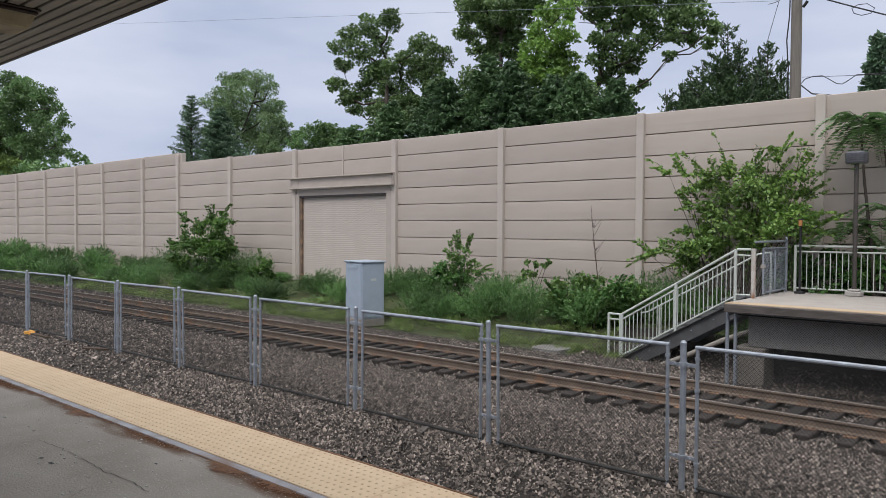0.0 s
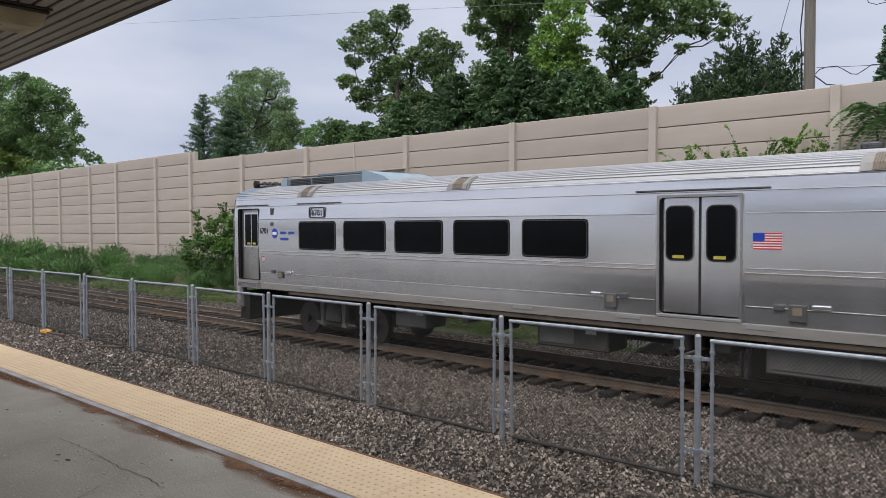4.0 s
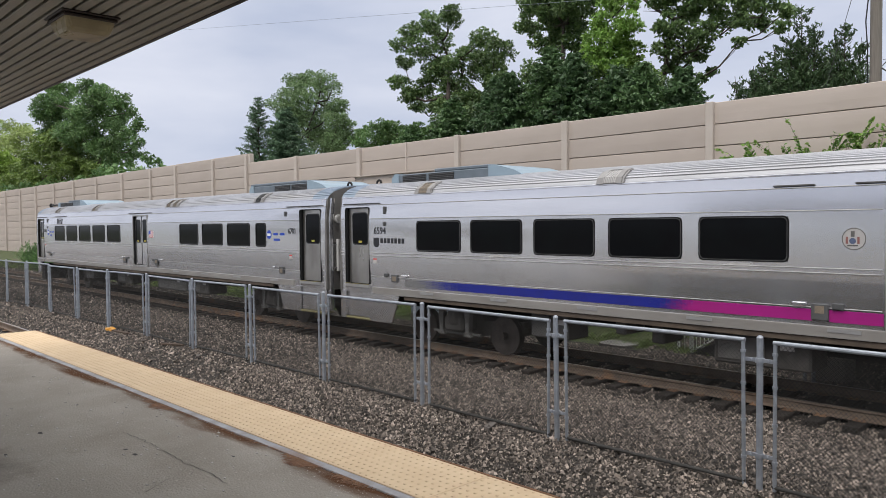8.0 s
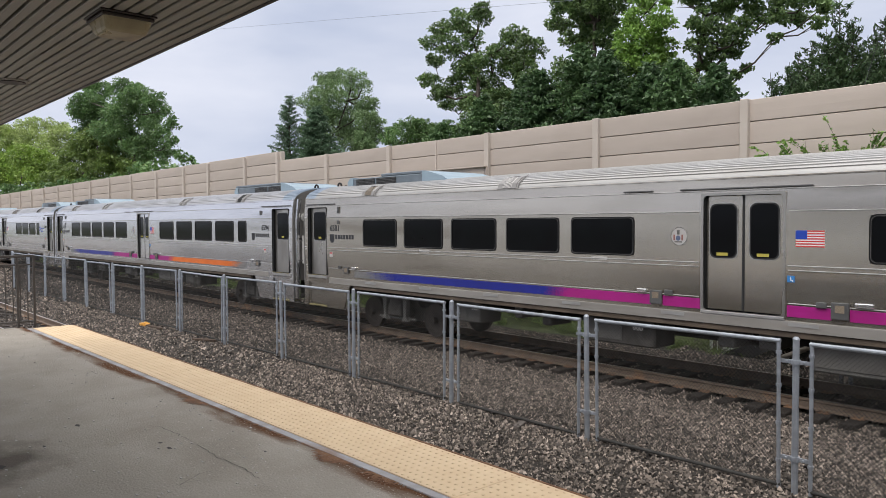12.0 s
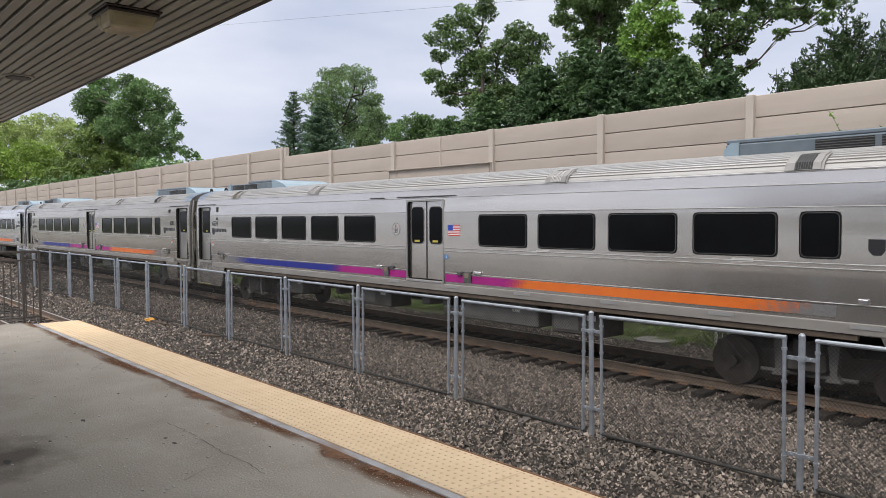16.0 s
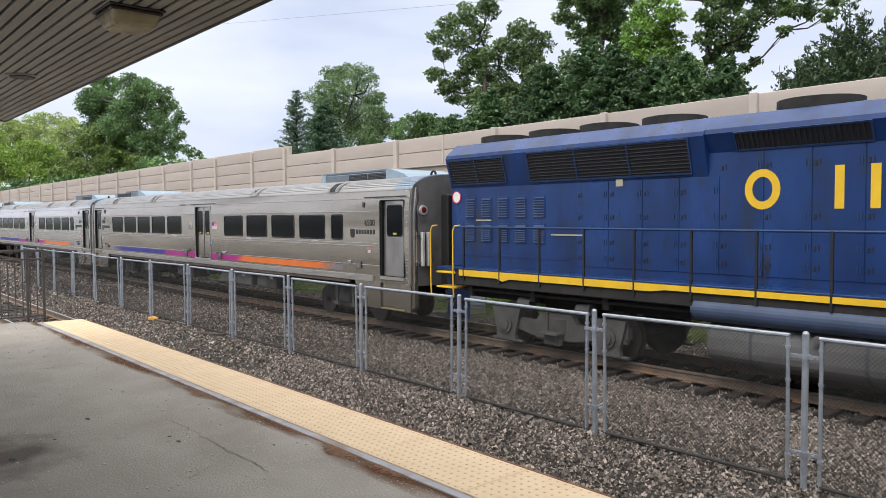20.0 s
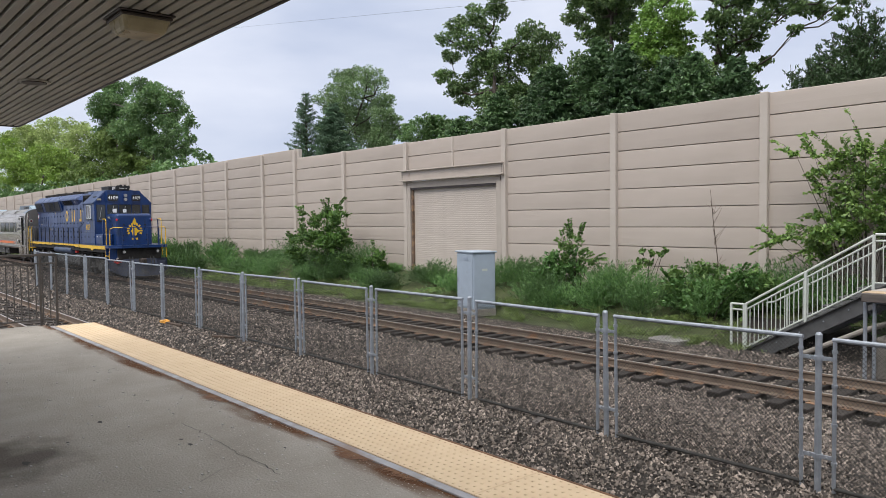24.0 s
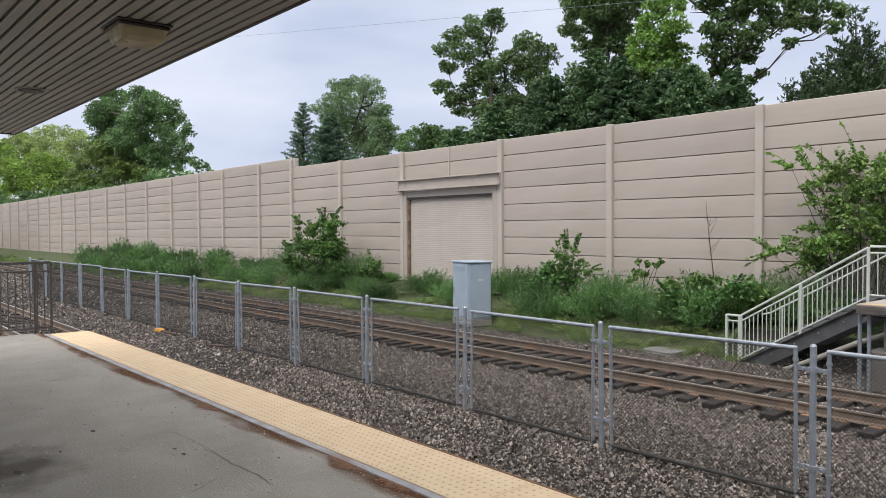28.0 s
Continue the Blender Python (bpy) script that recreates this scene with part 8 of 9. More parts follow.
def broad_tree(label, blobs, y, depth, trunk_x, ground, mat, seed, per_area=17, length=0.26, trunk_r=0.3, fork=0.45, kindname="tree", tuft_r=0.38, hollow=0.25, extra=0):
    """A deciduous tree: tapered trunk, limbs reaching into each clump, a ragged crown. blobs: (x, z, r)."""
    rng = np.random.default_rng(seed)
    full = []
    for x, z, r in blobs:
        k = 1 + rng.uniform(-depth, depth) / y
        full.append((x * k, y * k, 2.9 + (z - 2.9) * k, r))
    for _ in range(extra):
        b = full[rng.integers(len(full))]
        full.append((b[0] + rng.uniform(-1, 1) * b[3], b[1] + rng.uniform(-1, 1) * depth, b[2] + rng.uniform(-0.8, 0.8) * b[3], b[3] * 0.7))
    t = thing(kindname, label, "tree", (trunk_x, y, ground))
    o = np.array([trunk_x, y, ground])
    top = max(b[2] for b in full) - ground
    s = Shape()
    bend = [(rng.uniform(-0.25, 0.25) * k, rng.uniform(-0.2, 0.2) * k, top * k / 6) for k in range(6)]
    bend[0] = (0, 0, -0.3)
    s.pipe(bend, [trunk_r * (1.15 - 0.17 * k) for k in range(6)], 9)
    part("trunk", s, BARK, t, smooth=True)
    limbs = Shape()
    nodes = [(np.array(p), 0.0) for p in bend[2:]]
    for x, yy, z, r in sorted(full, key=lambda q: np.hypot(q[0] - o[0], q[1] - o[1]) + 0.3 * abs(q[2] - ground - top * 0.55)):
        e = np.array([x, yy, z]) - o
        p, far_ = min(nodes, key=lambda q: np.linalg.norm(q[0] - e) + (2.0 if q[0][2] > e[2] + 0.2 else 0.0) + 0.25 * q[1])
        span = np.linalg.norm(e - p)
        q = p + (e - p) * 0.5 + np.array([0, 0, -0.1 * span]) + rng.normal(0, 0.1 * min(span, 2), 3)
        rr = trunk_r * 0.34 / (1 + 0.22 * far_)
        limbs.pipe([p, q, e], [rr, rr * 0.7, rr * 0.35], 6)
        nodes.append((e, far_ + span))
        f = e + rng.normal(0, 0.5, 3) * r
        limbs.pipe([q, (q + f) / 2 + rng.normal(0, 0.1, 3), f], [rr * 0.4, rr * 0.25, rr * 0.08], 5)
    part("bough", limbs, BARK, t, "branching dark limbs", smooth=True)
    v = foliage(rng, [(a - o[0], b - o[1], c - o[2], r * 0.93) for a, b, c, r in full], per_area * 1.5, length * 0.86, tufts=22, tuft_r=tuft_r * 1.1, hollow=0.35, squash=0.72, flat=0.7, droop=0.3)
    part("crown", quads("crown", v, mat), mat, t, "ragged leafy crown")
    return t


def conifer(label, x, y, ground, height, radius, mat, seed, whorls=26, per=9, needle=0.16, start=0.12, droop=0.25, lean_out=1.0, density=26, width=0.16):
    """A conifer: straight trunk, whorled drooping branches clad in narrow needle sprays."""
    rng = np.random.default_rng(seed)
    t = thing("conifer", label, "tree", (x, y, ground))
    part("trunk", Shape().pipe([(0, 0, -0.2), (0, 0, height * 0.5), (0, 0, height)], [height * 0.018, height * 0.011, 0.015], 8), BARK, t)
    br = Shape()
    cs, outs = [], []
    for w in range(whorls):
        f = start + (1 - start) * (w / whorls) ** 0.9
        z = height * f
        reach = radius * (1 - f) ** 0.75 * lean_out + 0.12
        for b in range(per):
            a = rng.uniform(0, 2 * np.pi)
            r = reach * rng.uniform(0.6, 1.15)
            e = np.array([math.cos(a) * r, math.sin(a) * r, z + r * (0.35 - droop) + rng.uniform(-0.15, 0.15)])
            p = np.array([0, 0, z])
            m = (p + e) / 2 + np.array([0, 0, r * 0.12])
            br.pipe([p, m, e], [0.02 + 0.01 * r, 0.016, 0.006], 4)
            k = max(6, int(density * r))
            u = rng.uniform(0.15, 1.0, k)[:, None]
            c = (1 - u) ** 2 * p + 2 * u * (1 - u) * m + u * u * e
            side = np.array([-math.sin(a), math.cos(a), 0.0])
            sp = rng.normal(0, 0.12 + 0.09 * r, (k, 1)) * (1.15 - u)
            c = c + side * sp + rng.normal(0, 0.04, (k, 3))
            cs.append(c)
            outs.append(unit(np.array([math.cos(a), math.sin(a), 0.1]) + side * np.sign(sp) * 0.8 + np.zeros((k, 3))))
    part("branch", br, BARK, t)
    v = leaf_cards(rng, np.concatenate(cs), np.concatenate(outs), needle * 2.2, width, droop=0.1)
    part("crown", quads("crown", v, mat), mat, t, "dark needled sprays")
    return t


def wispy_tree(label, tips, y, ground, mat, seed):
    """An open evergreen of several leaders, with thin upswept branches and fine sprays. tips: (x, z) of the leaders' tops."""
    rng = np.random.default_rng(seed)
    cx = float(np.mean([p[0] for p in tips]))
    t = thing("evergreen_tree", label, "tree", (cx, y, ground))
    low = min(p[1] for p in tips) - ground
    part("trunk", Shape().pipe([(0, 0, -0.2), (0.1, 0, low * 0.3), (0, 0, low * 0.55)], [0.2, 0.15, 0.1], 8), BARK, t)
    br = Shape()
    cs, outs = [], []
    for x, z in tips:
        top = np.array([x - cx, rng.uniform(-0.6, 0.6), z - ground])
        foot = np.array([(x - cx) * 0.45, top[1] * 0.5, low * 0.45])
        br.pipe([(0, 0, low * 0.35), foot, (foot + top) / 2 + rng.normal(0, 0.1, 3), top], [0.09, 0.06, 0.035, 0.008], 5)
        span = float(np.linalg.norm(top - foot))
        for b in range(120):
            d = span * rng.uniform(0.02, 1) ** 0.8
            p = top + (foot - top) * d / span
            a, el = rng.uniform(0, 2 * np.pi), rng.uniform(0.45, 1.05)
            reach = min(0.22 + 0.36 * d, 1.7) * rng.uniform(0.55, 1.2)
            out = np.array([math.cos(a) * math.cos(el), math.sin(a) * math.cos(el), math.sin(el)])
            m = p + out * reach * 0.5 - np.array([0, 0, 0.1 * reach])
            e = p + out * reach + np.array([math.cos(a), math.sin(a), 0]) * 0.12 * reach
            br.pipe([p, m, e], [0.016, 0.01, 0.004], 3)
            k = max(5, int(30 * reach))
            u = rng.uniform(0.1, 1.0, k)[:, None]
            c = (1 - u) ** 2 * p + 2 * u * (1 - u) * m + u * u * e
            cs.append(c + rng.normal(0, 0.05 + 0.05 * reach, (k, 3)) * (1.2 - u))
            outs.append(unit((e - m) / np.linalg.norm(e - m) + rng.normal(0, 0.3, (k, 3))))
    part("branch", br, BARK, t, "thin upswept branches")
    v = leaf_cards(rng, np.concatenate(cs), np.concatenate(outs), 0.21, 0.3, droop=-0.15)
    part("crown", quads("crown", v, mat), mat, t, "fine dark needled sprays")
    return t


def shrub(label, blobs, y, depth, ground, mat, seed, per_area=150, length=0.13, name="shrub", width=0.6, tuft_r=0.45, hollow=0.3, shoots=0, reach=0.5):
    """A leafy bush of many clumps, with long leafy shoots that break its outline. blobs: (x, z, r)."""
    rng = np.random.default_rng(seed)
    cx = float(np.mean([b[0] for b in blobs]))
    t = thing(name, label, "bush", (cx, y, ground))
    full = []
    for x, z, r in blobs:
        k = 1 + rng.uniform(-depth, depth) / y
        full.append((x * k - cx, y * (k - 1), 2.9 + (z - 2.9) * k - ground, r))
    st = Shape()
    for x, yy, z, r in full:
        e = np.array([x, yy, z]) + rng.normal(0, 0.3, 3) * r
        b0 = np.array([rng.uniform(-0.2, 0.2) + x * 0.2, rng.uniform(-0.2, 0.2), -0.1])
        st.pipe([b0, b0 * 0.55 + e * 0.45 + np.array([-0.12 * x, 0, 0.1]), e], [0.018, 0.012, 0.004], 5)
    v = foliage(rng, full, per_area, length, tufts=8, tuft_r=tuft_r, hollow=hollow, width=width, loose=0.4, flat=0.8)
    mid = np.mean([q[:3] for q in full], axis=0)
    for _ in range(shoots):
        q = full[rng.integers(len(full))]
        p = np.array(q[:3])
        way = unit(unit(p - mid + 1e-6) * np.array([1, 0.6, 0.8]) + np.array([0, -0.1, 0.55]) + rng.normal(0, 0.35, 3))
        e = p + way * (q[3] + reach * rng.uniform(0.4, 1.0))
        bend = (p + e) / 2 + np.array([0, 0, 0.08])
        st.pipe([p, bend, e], [0.008, 0.006, 0.003], 4)
        k = 34
        u = np.sort(rng.uniform(0.1, 1.0, k))[:, None]
        c = (1 - u) ** 2 * p + 2 * u * (1 - u) * bend + u * u * e
        across = unit(np.cross(way, np.array([0, 0, 1.0]) + rng.normal(0, 0.4, 3)))
        out = across * np.where(np.arange(k) % 2, 1, -1)[:, None] + way * 0.5
        v = np.concatenate([v, leaf_cards(rng, c + unit(out) * length * 0.5, unit(out), length * 1.05, width, droop=0.1, scatter=0.35)])
    part("stem", st, BARK, t)
    part("leaves", quads("leaves", v, mat), mat, t, "dense green leaves")
    return t


LEAF_OAK = leafy("oak_leaf", (0.06, 0.118, 0.038), (0.19, 0.28, 0.10))
LEAF_BRIGHT = leafy("maple_leaf_bright", (0.13, 0.25, 0.045), (0.25, 0.40, 0.085))
LEAF_MAPLE = leafy("maple_leaf", (0.085, 0.175, 0.058), (0.185, 0.295, 0.105))
LEAF_PALE = leafy("pale_leaf", (0.27, 0.36, 0.11), (0.41, 0.49, 0.18))
LEAF_BIRCH = leafy("birch_leaf", (0.14, 0.225, 0.095), (0.23, 0.33, 0.15))
LEAF_LIME = leafy("lime_leaf", (0.17, 0.29, 0.045), (0.31, 0.43, 0.085))
LEAF_OLIVE = leafy("olive_green_leaf", (0.10, 0.165, 0.035), (0.20, 0.275, 0.07))
HEMLOCK = leafy("hemlock_needle", (0.055, 0.115, 0.042), (0.12, 0.205, 0.078))
HEMLOCK_DARK = leafy("dark_hemlock_needle", (0.042, 0.09, 0.036), (0.09, 0.16, 0.062))
NEEDLE = leafy("dark_needle", (0.036, 0.075, 0.03), (0.085, 0.14, 0.055))
NEEDLE_BLUE = leafy("blue_green_needle", (0.075, 0.14, 0.078), (0.13, 0.21, 0.12))
LEAF_SHRUB = leafy("shrub_leaf", (0.075, 0.16, 0.038), (0.20, 0.32, 0.085))
LEAF_DARK_SHRUB = leafy("dark_shrub_leaf", (0.055, 0.14, 0.03), (0.11, 0.22, 0.055))
LEAF_WEED = leafy("weed_leaf", (0.048, 0.118, 0.034), (0.155, 0.275, 0.085), 0.5)
LEAF_BUSH = leafy("dense_bush_leaf", (0.04, 0.11, 0.022), (0.16, 0.28, 0.06))
LEAF_STAIR = leafy("stair_bush_leaf", (0.095, 0.20, 0.042), (0.28, 0.42, 0.10))
LEAF_SUMAC = leafy("sumac_leaf", (0.10, 0.19, 0.07), (0.19, 0.30, 0.12))
GRASS_MAT = leafy("grass_blade", (0.12, 0.19, 0.05), (0.25, 0.32, 0.10))

broad_tree("tall dark green oak with sparse clumped crown", [(-36.5, 17, 0.94), (-38.4, 16.9, 0.97), (-40.3, 16.7, 0.84), (-41.5, 16, 0.78), (-39.4, 15.5, 1.04), (-41.2, 14.6, 0.78), (-41.7, 13.5, 0.79), (-40.6, 12.3, 0.85), (-39.7, 11.3, 0.64), (-37.1, 15.5, 0.88), (-35.5, 14, 1.06), (-37.7, 13.7, 1.23), (-38.9, 12.6, 0.97), (-33.3, 14.9, 0.9), (-31.9, 14, 0.89), (-33.7, 13.5, 1.1), (-35.6, 12.2, 1.33), (-37.5, 11.2, 1.09), (-32.5, 12.7, 1.15), (-34.6, 10.6, 1.38), (-32, 11.1, 1.33), (-36.3, 10.2, 1.28)], 36, 1.6, -36.2, 0.9, LEAF_OAK, 11, per_area=20, length=0.25)
broad_tree("round green maple beyond the barrier", [(-82, 17.2, 1.35), (-88.4, 17.6, 1.55), (-93.4, 17.3, 1.5), (-77.3, 16.1, 1.4), (-73, 14.9, 1.13), (-94.9, 16, 1.65), (-87.8, 15.5, 2.02), (-81.1, 14.6, 2.01), (-75.2, 13.8, 1.68), (-70.8, 13.6, 1), (-69.2, 12.3, 0.89), (-91.1, 13.7, 1.96), (-84.1, 12.8, 2.07), (-77.9, 12, 1.95), (-72.3, 11.6, 1.53), (-68.7, 10.7, 0.79), (-74.2, 10.2, 1.57), (-70.1, 9.6, 1.11), (-66.4, 9, 0.62), (-64.4, 8.6, 0.37), (-80.2, 10.1, 1.66), (-85.6, 10.2, 1.64), (-76.1, 9.2, 1.28), (-89.4, 11.6, 1.81)], 27.5, 2, -80, 0.9, LEAF_MAPLE, 12, per_area=13, length=0.29, extra=4)
broad_tree("pale yellow-green tree in the distance", [(-128.6, 18.3, 2.14), (-138, 18.3, 2.46), (-120.3, 16.8, 1.86), (-146.1, 17.5, 2.97), (-130.2, 15.8, 2.88), (-118.7, 14.3, 2.34), (-115.1, 15.8, 1.46), (-155.7, 19.2, 2.72), (-137.6, 14.3, 2.83), (-125.4, 12.5, 2.45)], 31, 3, -128, 0.9, LEAF_PALE, 13, per_area=5, length=0.38, trunk_r=0.4)
broad_tree("dense yellow-green tree close beyond the barrier", [(-82.8, 12.2, 1.56), (-88.2, 12.1, 1.64), (-78.7, 10.9, 1.39), (-92.6, 10.9, 1.71), (-85.9, 10.1, 1.98), (-79.9, 9.2, 1.64), (-75.2, 8.7, 1.12), (-97.8, 9.9, 1.65), (-90.5, 8.8, 1.68), (-83.1, 8.3, 1.57), (-76.9, 8, 1.14), (-72.1, 8.2, 0.76), (-102, 8.6, 1.43), (-94.6, 8.3, 1.61)], 25.5, 1.5, -86, 0.9, LEAF_OLIVE, 14, per_area=12, length=0.3, extra=4)
broad_tree("bright green trees far along the barrier", [(-146.1, 16.9, 2.92), (-134.5, 14, 2.72), (-150.2, 14.3, 3), (-123.4, 12.8, 2.53), (-113.9, 11.5, 2.21), (-141.4, 11.4, 2.85), (-127.2, 10.5, 2.6), (-115.9, 9.9, 2.09), (-107.2, 9.5, 1.65), (-155.6, 10.7, 2.89), (-135.3, 9.4, 2.01), (-120.8, 9, 1.66), (-171.5, 17.1, 4.93), (-178.4, 12.9, 3.95), (-207.6, 17.1, 5.85)], 27.5, 2, -128, 0.9, LEAF_LIME, 15, per_area=5.5, length=0.42, trunk_r=0.16, extra=8)
broad_tree("dark green undergrowth trees along the distant barrier", [(-58 - 6.5 * k, 6.6 + 0.5 * math.sin(k * 1.7), 1.5 + 0.25 * math.sin(k * 2.3) + 0.03 * k) for k in range(24)], 24.2, 0.8, -110, 0.9, LEAF_MAPLE, 22, per_area=5, length=0.42, trunk_r=0.25, extra=4)
broad_tree("light green feathery birch", [(-55.2, 15.8, 0.97), (-57.1, 15.6, 0.99), (-53.1, 15.3, 0.95), (-51.3, 14.5, 0.75), (-58.5, 14.5, 1.1), (-55.6, 14.1, 1.46), (-52.7, 13.6, 1.33), (-50.7, 12.8, 0.83), (-57.8, 12.8, 1.5), (-54.4, 12.2, 1.73), (-51.3, 11.5, 1.31), (-49.4, 11.1, 0.73), (-56.5, 10.9, 1.87), (-53.1, 10.3, 1.81), (-50, 10, 1.2), (-48.4, 10.1, 0.68), (-59.2, 11.4, 1.32), (-51.9, 9.5, 1.22)], 37, 1.5, -54.5, 0.9, LEAF_BIRCH, 16, per_area=15, length=0.22, trunk_r=0.22, tuft_r=0.42, extra=5)
broad_tree("low green tree above the barrier", [(-45.8, 10.1, 0.87), (-44.1, 10.3, 0.77), (-42.5, 10.1, 0.75), (-41, 9.7, 0.74), (-39.6, 9.6, 0.64), (-38.5, 9.3, 0.56), (-46.8, 9.5, 0.79), (-44.8, 9.3, 0.94), (-42.8, 9.1, 1.01), (-40.8, 8.9, 0.9), (-39.1, 8.7, 0.72), (-37.7, 8.9, 0.63)], 36, 1.2, -43, 0.9, LEAF_MAPLE, 17, per_area=22, length=0.22, trunk_r=0.16, extra=3)
broad_tree("tall dark green tree with dense upper crown", [(-28.5, 15.8, 1.26), (-29.8, 15.2, 0.9), (-29.1, 16.8, 1.27), (-26.8, 16, 1.29), (-27.4, 14.7, 1.05), (-28, 13.7, 0.87), (-26.1, 14.8, 0.91), (-26.5, 13.6, 0.92), (-27.5, 17.5, 1.55), (-25.3, 16.7, 1.35), (-29.4, 14.2, 0.58), (-25.8, 12.5, 0.91)], 36.5, 1.5, -27.9, 0.9, LEAF_OAK, 18, per_area=20, length=0.25, trunk_r=0.28, extra=3)
broad_tree("bright yellow-green maple behind the barrier", [(-21.5, 13.0, 0.76), (-22.1, 12.3, 0.77), (-21.1, 12.2, 0.87), (-20.2, 12.7, 0.63), (-22.4, 11.5, 0.71), (-21.4, 11.3, 0.87), (-20.2, 11.5, 0.74), (-19.9, 10.7, 0.68), (-20.7, 10.5, 0.86), (-19.2, 10.1, 0.56), (-21.3, 13.9, 0.76), (-20.2, 13.9, 0.68), (-21.9, 10.7, 0.82)], 32.5, 0.9, -21.3, 0.9, LEAF_BRIGHT, 19, per_area=24, length=0.23, trunk_r=0.16, extra=3)
broad_tree("very tall spreading dark oak with open limbs", [(-20.1, 14.6, 0.93), (-18.9, 13.8, 0.92), (-18.7, 14.8, 1.07), (-17.4, 14.2, 0.99), (-16, 13.8, 0.92), (-14.8, 13.3, 0.75), (-14, 12.7, 0.5), (-15.2, 12.4, 0.6), (-14.3, 12, 0.45), (-16.1, 12.8, 0.67), (-17.1, 12.9, 0.78), (-18, 12.4, 0.74), (-19.2, 12.6, 0.76), (-20.1, 13.2, 0.71), (-16.2, 11.7, 0.36), (-18.3, 11.5, 0.59), (-17.7, 10.4, 0.34), (-18.2, 10.2, 0.32), (-19.2, 11.6, 0.65), (-20.3, 12.1, 0.66), (-19.8, 11, 0.55), (-17.4, 15.4, 1.3), (-15.3, 14.7, 1.01), (-20.7, 15.8, 1.11), (-22.4, 16, 0.96)], 36, 1.6, -20.6, 0.9, LEAF_OAK, 20, per_area=20, length=0.25, trunk_r=0.32)
for i, (x, z, h, r) in enumerate(((-29.6, 29.5, 8.7, 2.3), (-27.3, 30.5, 9.6, 2.4), (-25.2, 29.2, 9.4, 2.5), (-23.0, 29.8, 10.4, 2.6), (-21.0, 29.0, 9.6, 2.5), (-19.0, 29.6, 8.8, 2.3), (-17.4, 29.0, 8.6, 2.2), (-15.7, 29.5, 8.2, 2.0), (-31.5, 30.5, 7.8, 2.0), (-33.5, 30, 7.6, 2.0))):
    conifer("dark green hemlock behind the barrier", x, z, 0.9, h + 0.35, r * 1.5, HEMLOCK_DARK if i % 3 else HEMLOCK, 40 + i, whorls=24, per=13, needle=0.115, start=0.5, droop=0.22, density=44, width=0.42)
broad_tree("dark green undergrowth trees close behind the barrier", [(-33.4, 8.7, 0.77), (-31.9, 9.0, 0.89), (-30.3, 9.3, 1.0), (-28.7, 9.4, 0.98), (-27.0, 9.5, 1.08), (-25.4, 9.6, 1.12), (-23.9, 9.7, 1.15), (-22.4, 9.4, 1.12), (-21.0, 9.3, 1.09), (-19.7, 9.2, 1.01), (-18.4, 9.2, 0.94), (-17.3, 9.0, 0.76), (-16.6, 8.5, 0.43), (-28.3, 10.8, 0.97), (-26.2, 10.9, 1.0), (-24.3, 10.8, 0.91), (-19.4, 9.8, 0.78), (-22.4, 10.4, 0.77)], 32.2, 0.8, -22.5, 0.9, LEAF_OAK, 21, per_area=20, length=0.22, trunk_r=0.16, extra=3)
conifer("slim dark spruce with a pointed top", -56.7, 33, 0.9, 13.0, 3.3, NEEDLE_BLUE, 31, whorls=26, per=8, needle=0.17, start=0.35, droop=-0.1, density=30, width=0.15)
conifer("blue-green pine with soft outline", -51.6, 32.5, 0.9, 11.4, 4.0, NEEDLE_BLUE, 35, whorls=24, per=13, needle=0.17, start=0.35, droop=-0.02, density=48, width=0.2)
for i, (tips, y) in enumerate((([(-11.4, 11.4), (-10.9, 10.7), (-11.9, 10.4), (-11.2, 10.1)], 31), ([(-10.0, 10.6), (-10.6, 10.5), (-9.6, 10.0), (-10.8, 9.6)], 31.6), ([(-13.0, 10.4), (-13.5, 10.0), (-14.1, 9.7), (-12.6, 9.8), (-14.7, 9.3)], 32.2))):
    wispy_tree("wispy dark evergreen with upswept branch tips", tips, y, 0.9, NEEDLE, 60 + i)
for i, (x, h) in enumerate(((-5.6, 8.75), (-4.9, 8.3), (-3.6, 8.2))):
    conifer("dense green columnar evergreen tree", x, 29, 0.9, h, 1.0, NEEDLE_BLUE, 70 + i, whorls=34, per=10, needle=0.11, start=0.1, droop=-0.5, density=40, width=0.5)

shrub("dense dark green bush against the barrier", [(-29.5, 3.2, 0.52), (-28.8, 2.9, 0.52), (-30.6, 2.8, 0.47), (-31.7, 2.6, 0.42), (-30, 2.4, 0.66), (-28.8, 2.2, 0.59), (-31.7, 1.9, 0.48), (-30.7, 1.8, 0.68), (-29.1, 1.6, 0.65), (-32.3, 1.5, 0.48), (-31.2, 1, 0.61), (-29.5, 0.9, 0.73), (-28.2, 1, 0.38), (-32.7, 2, 0.27), (-31.8, 3.2, 0.17), (-28.6, 3.5, 0.26), (-28.5, 1.8, 0.45)], 18.2, 0.35, 0.2, LEAF_BUSH, 81, per_area=140, length=0.13, shoots=26, reach=0.4)
shrub("small green bush beside the roller door", [(-25.8, 1.5, 0.27), (-26.1, 1.2, 0.31), (-25.5, 1.2, 0.3), (-25.8, 0.9, 0.36), (-26.5, 1, 0.27), (-25.2, 0.9, 0.27)], 18.2, 0.2, 0.35, LEAF_BUSH, 82, per_area=160, length=0.12, shoots=10, reach=0.35)
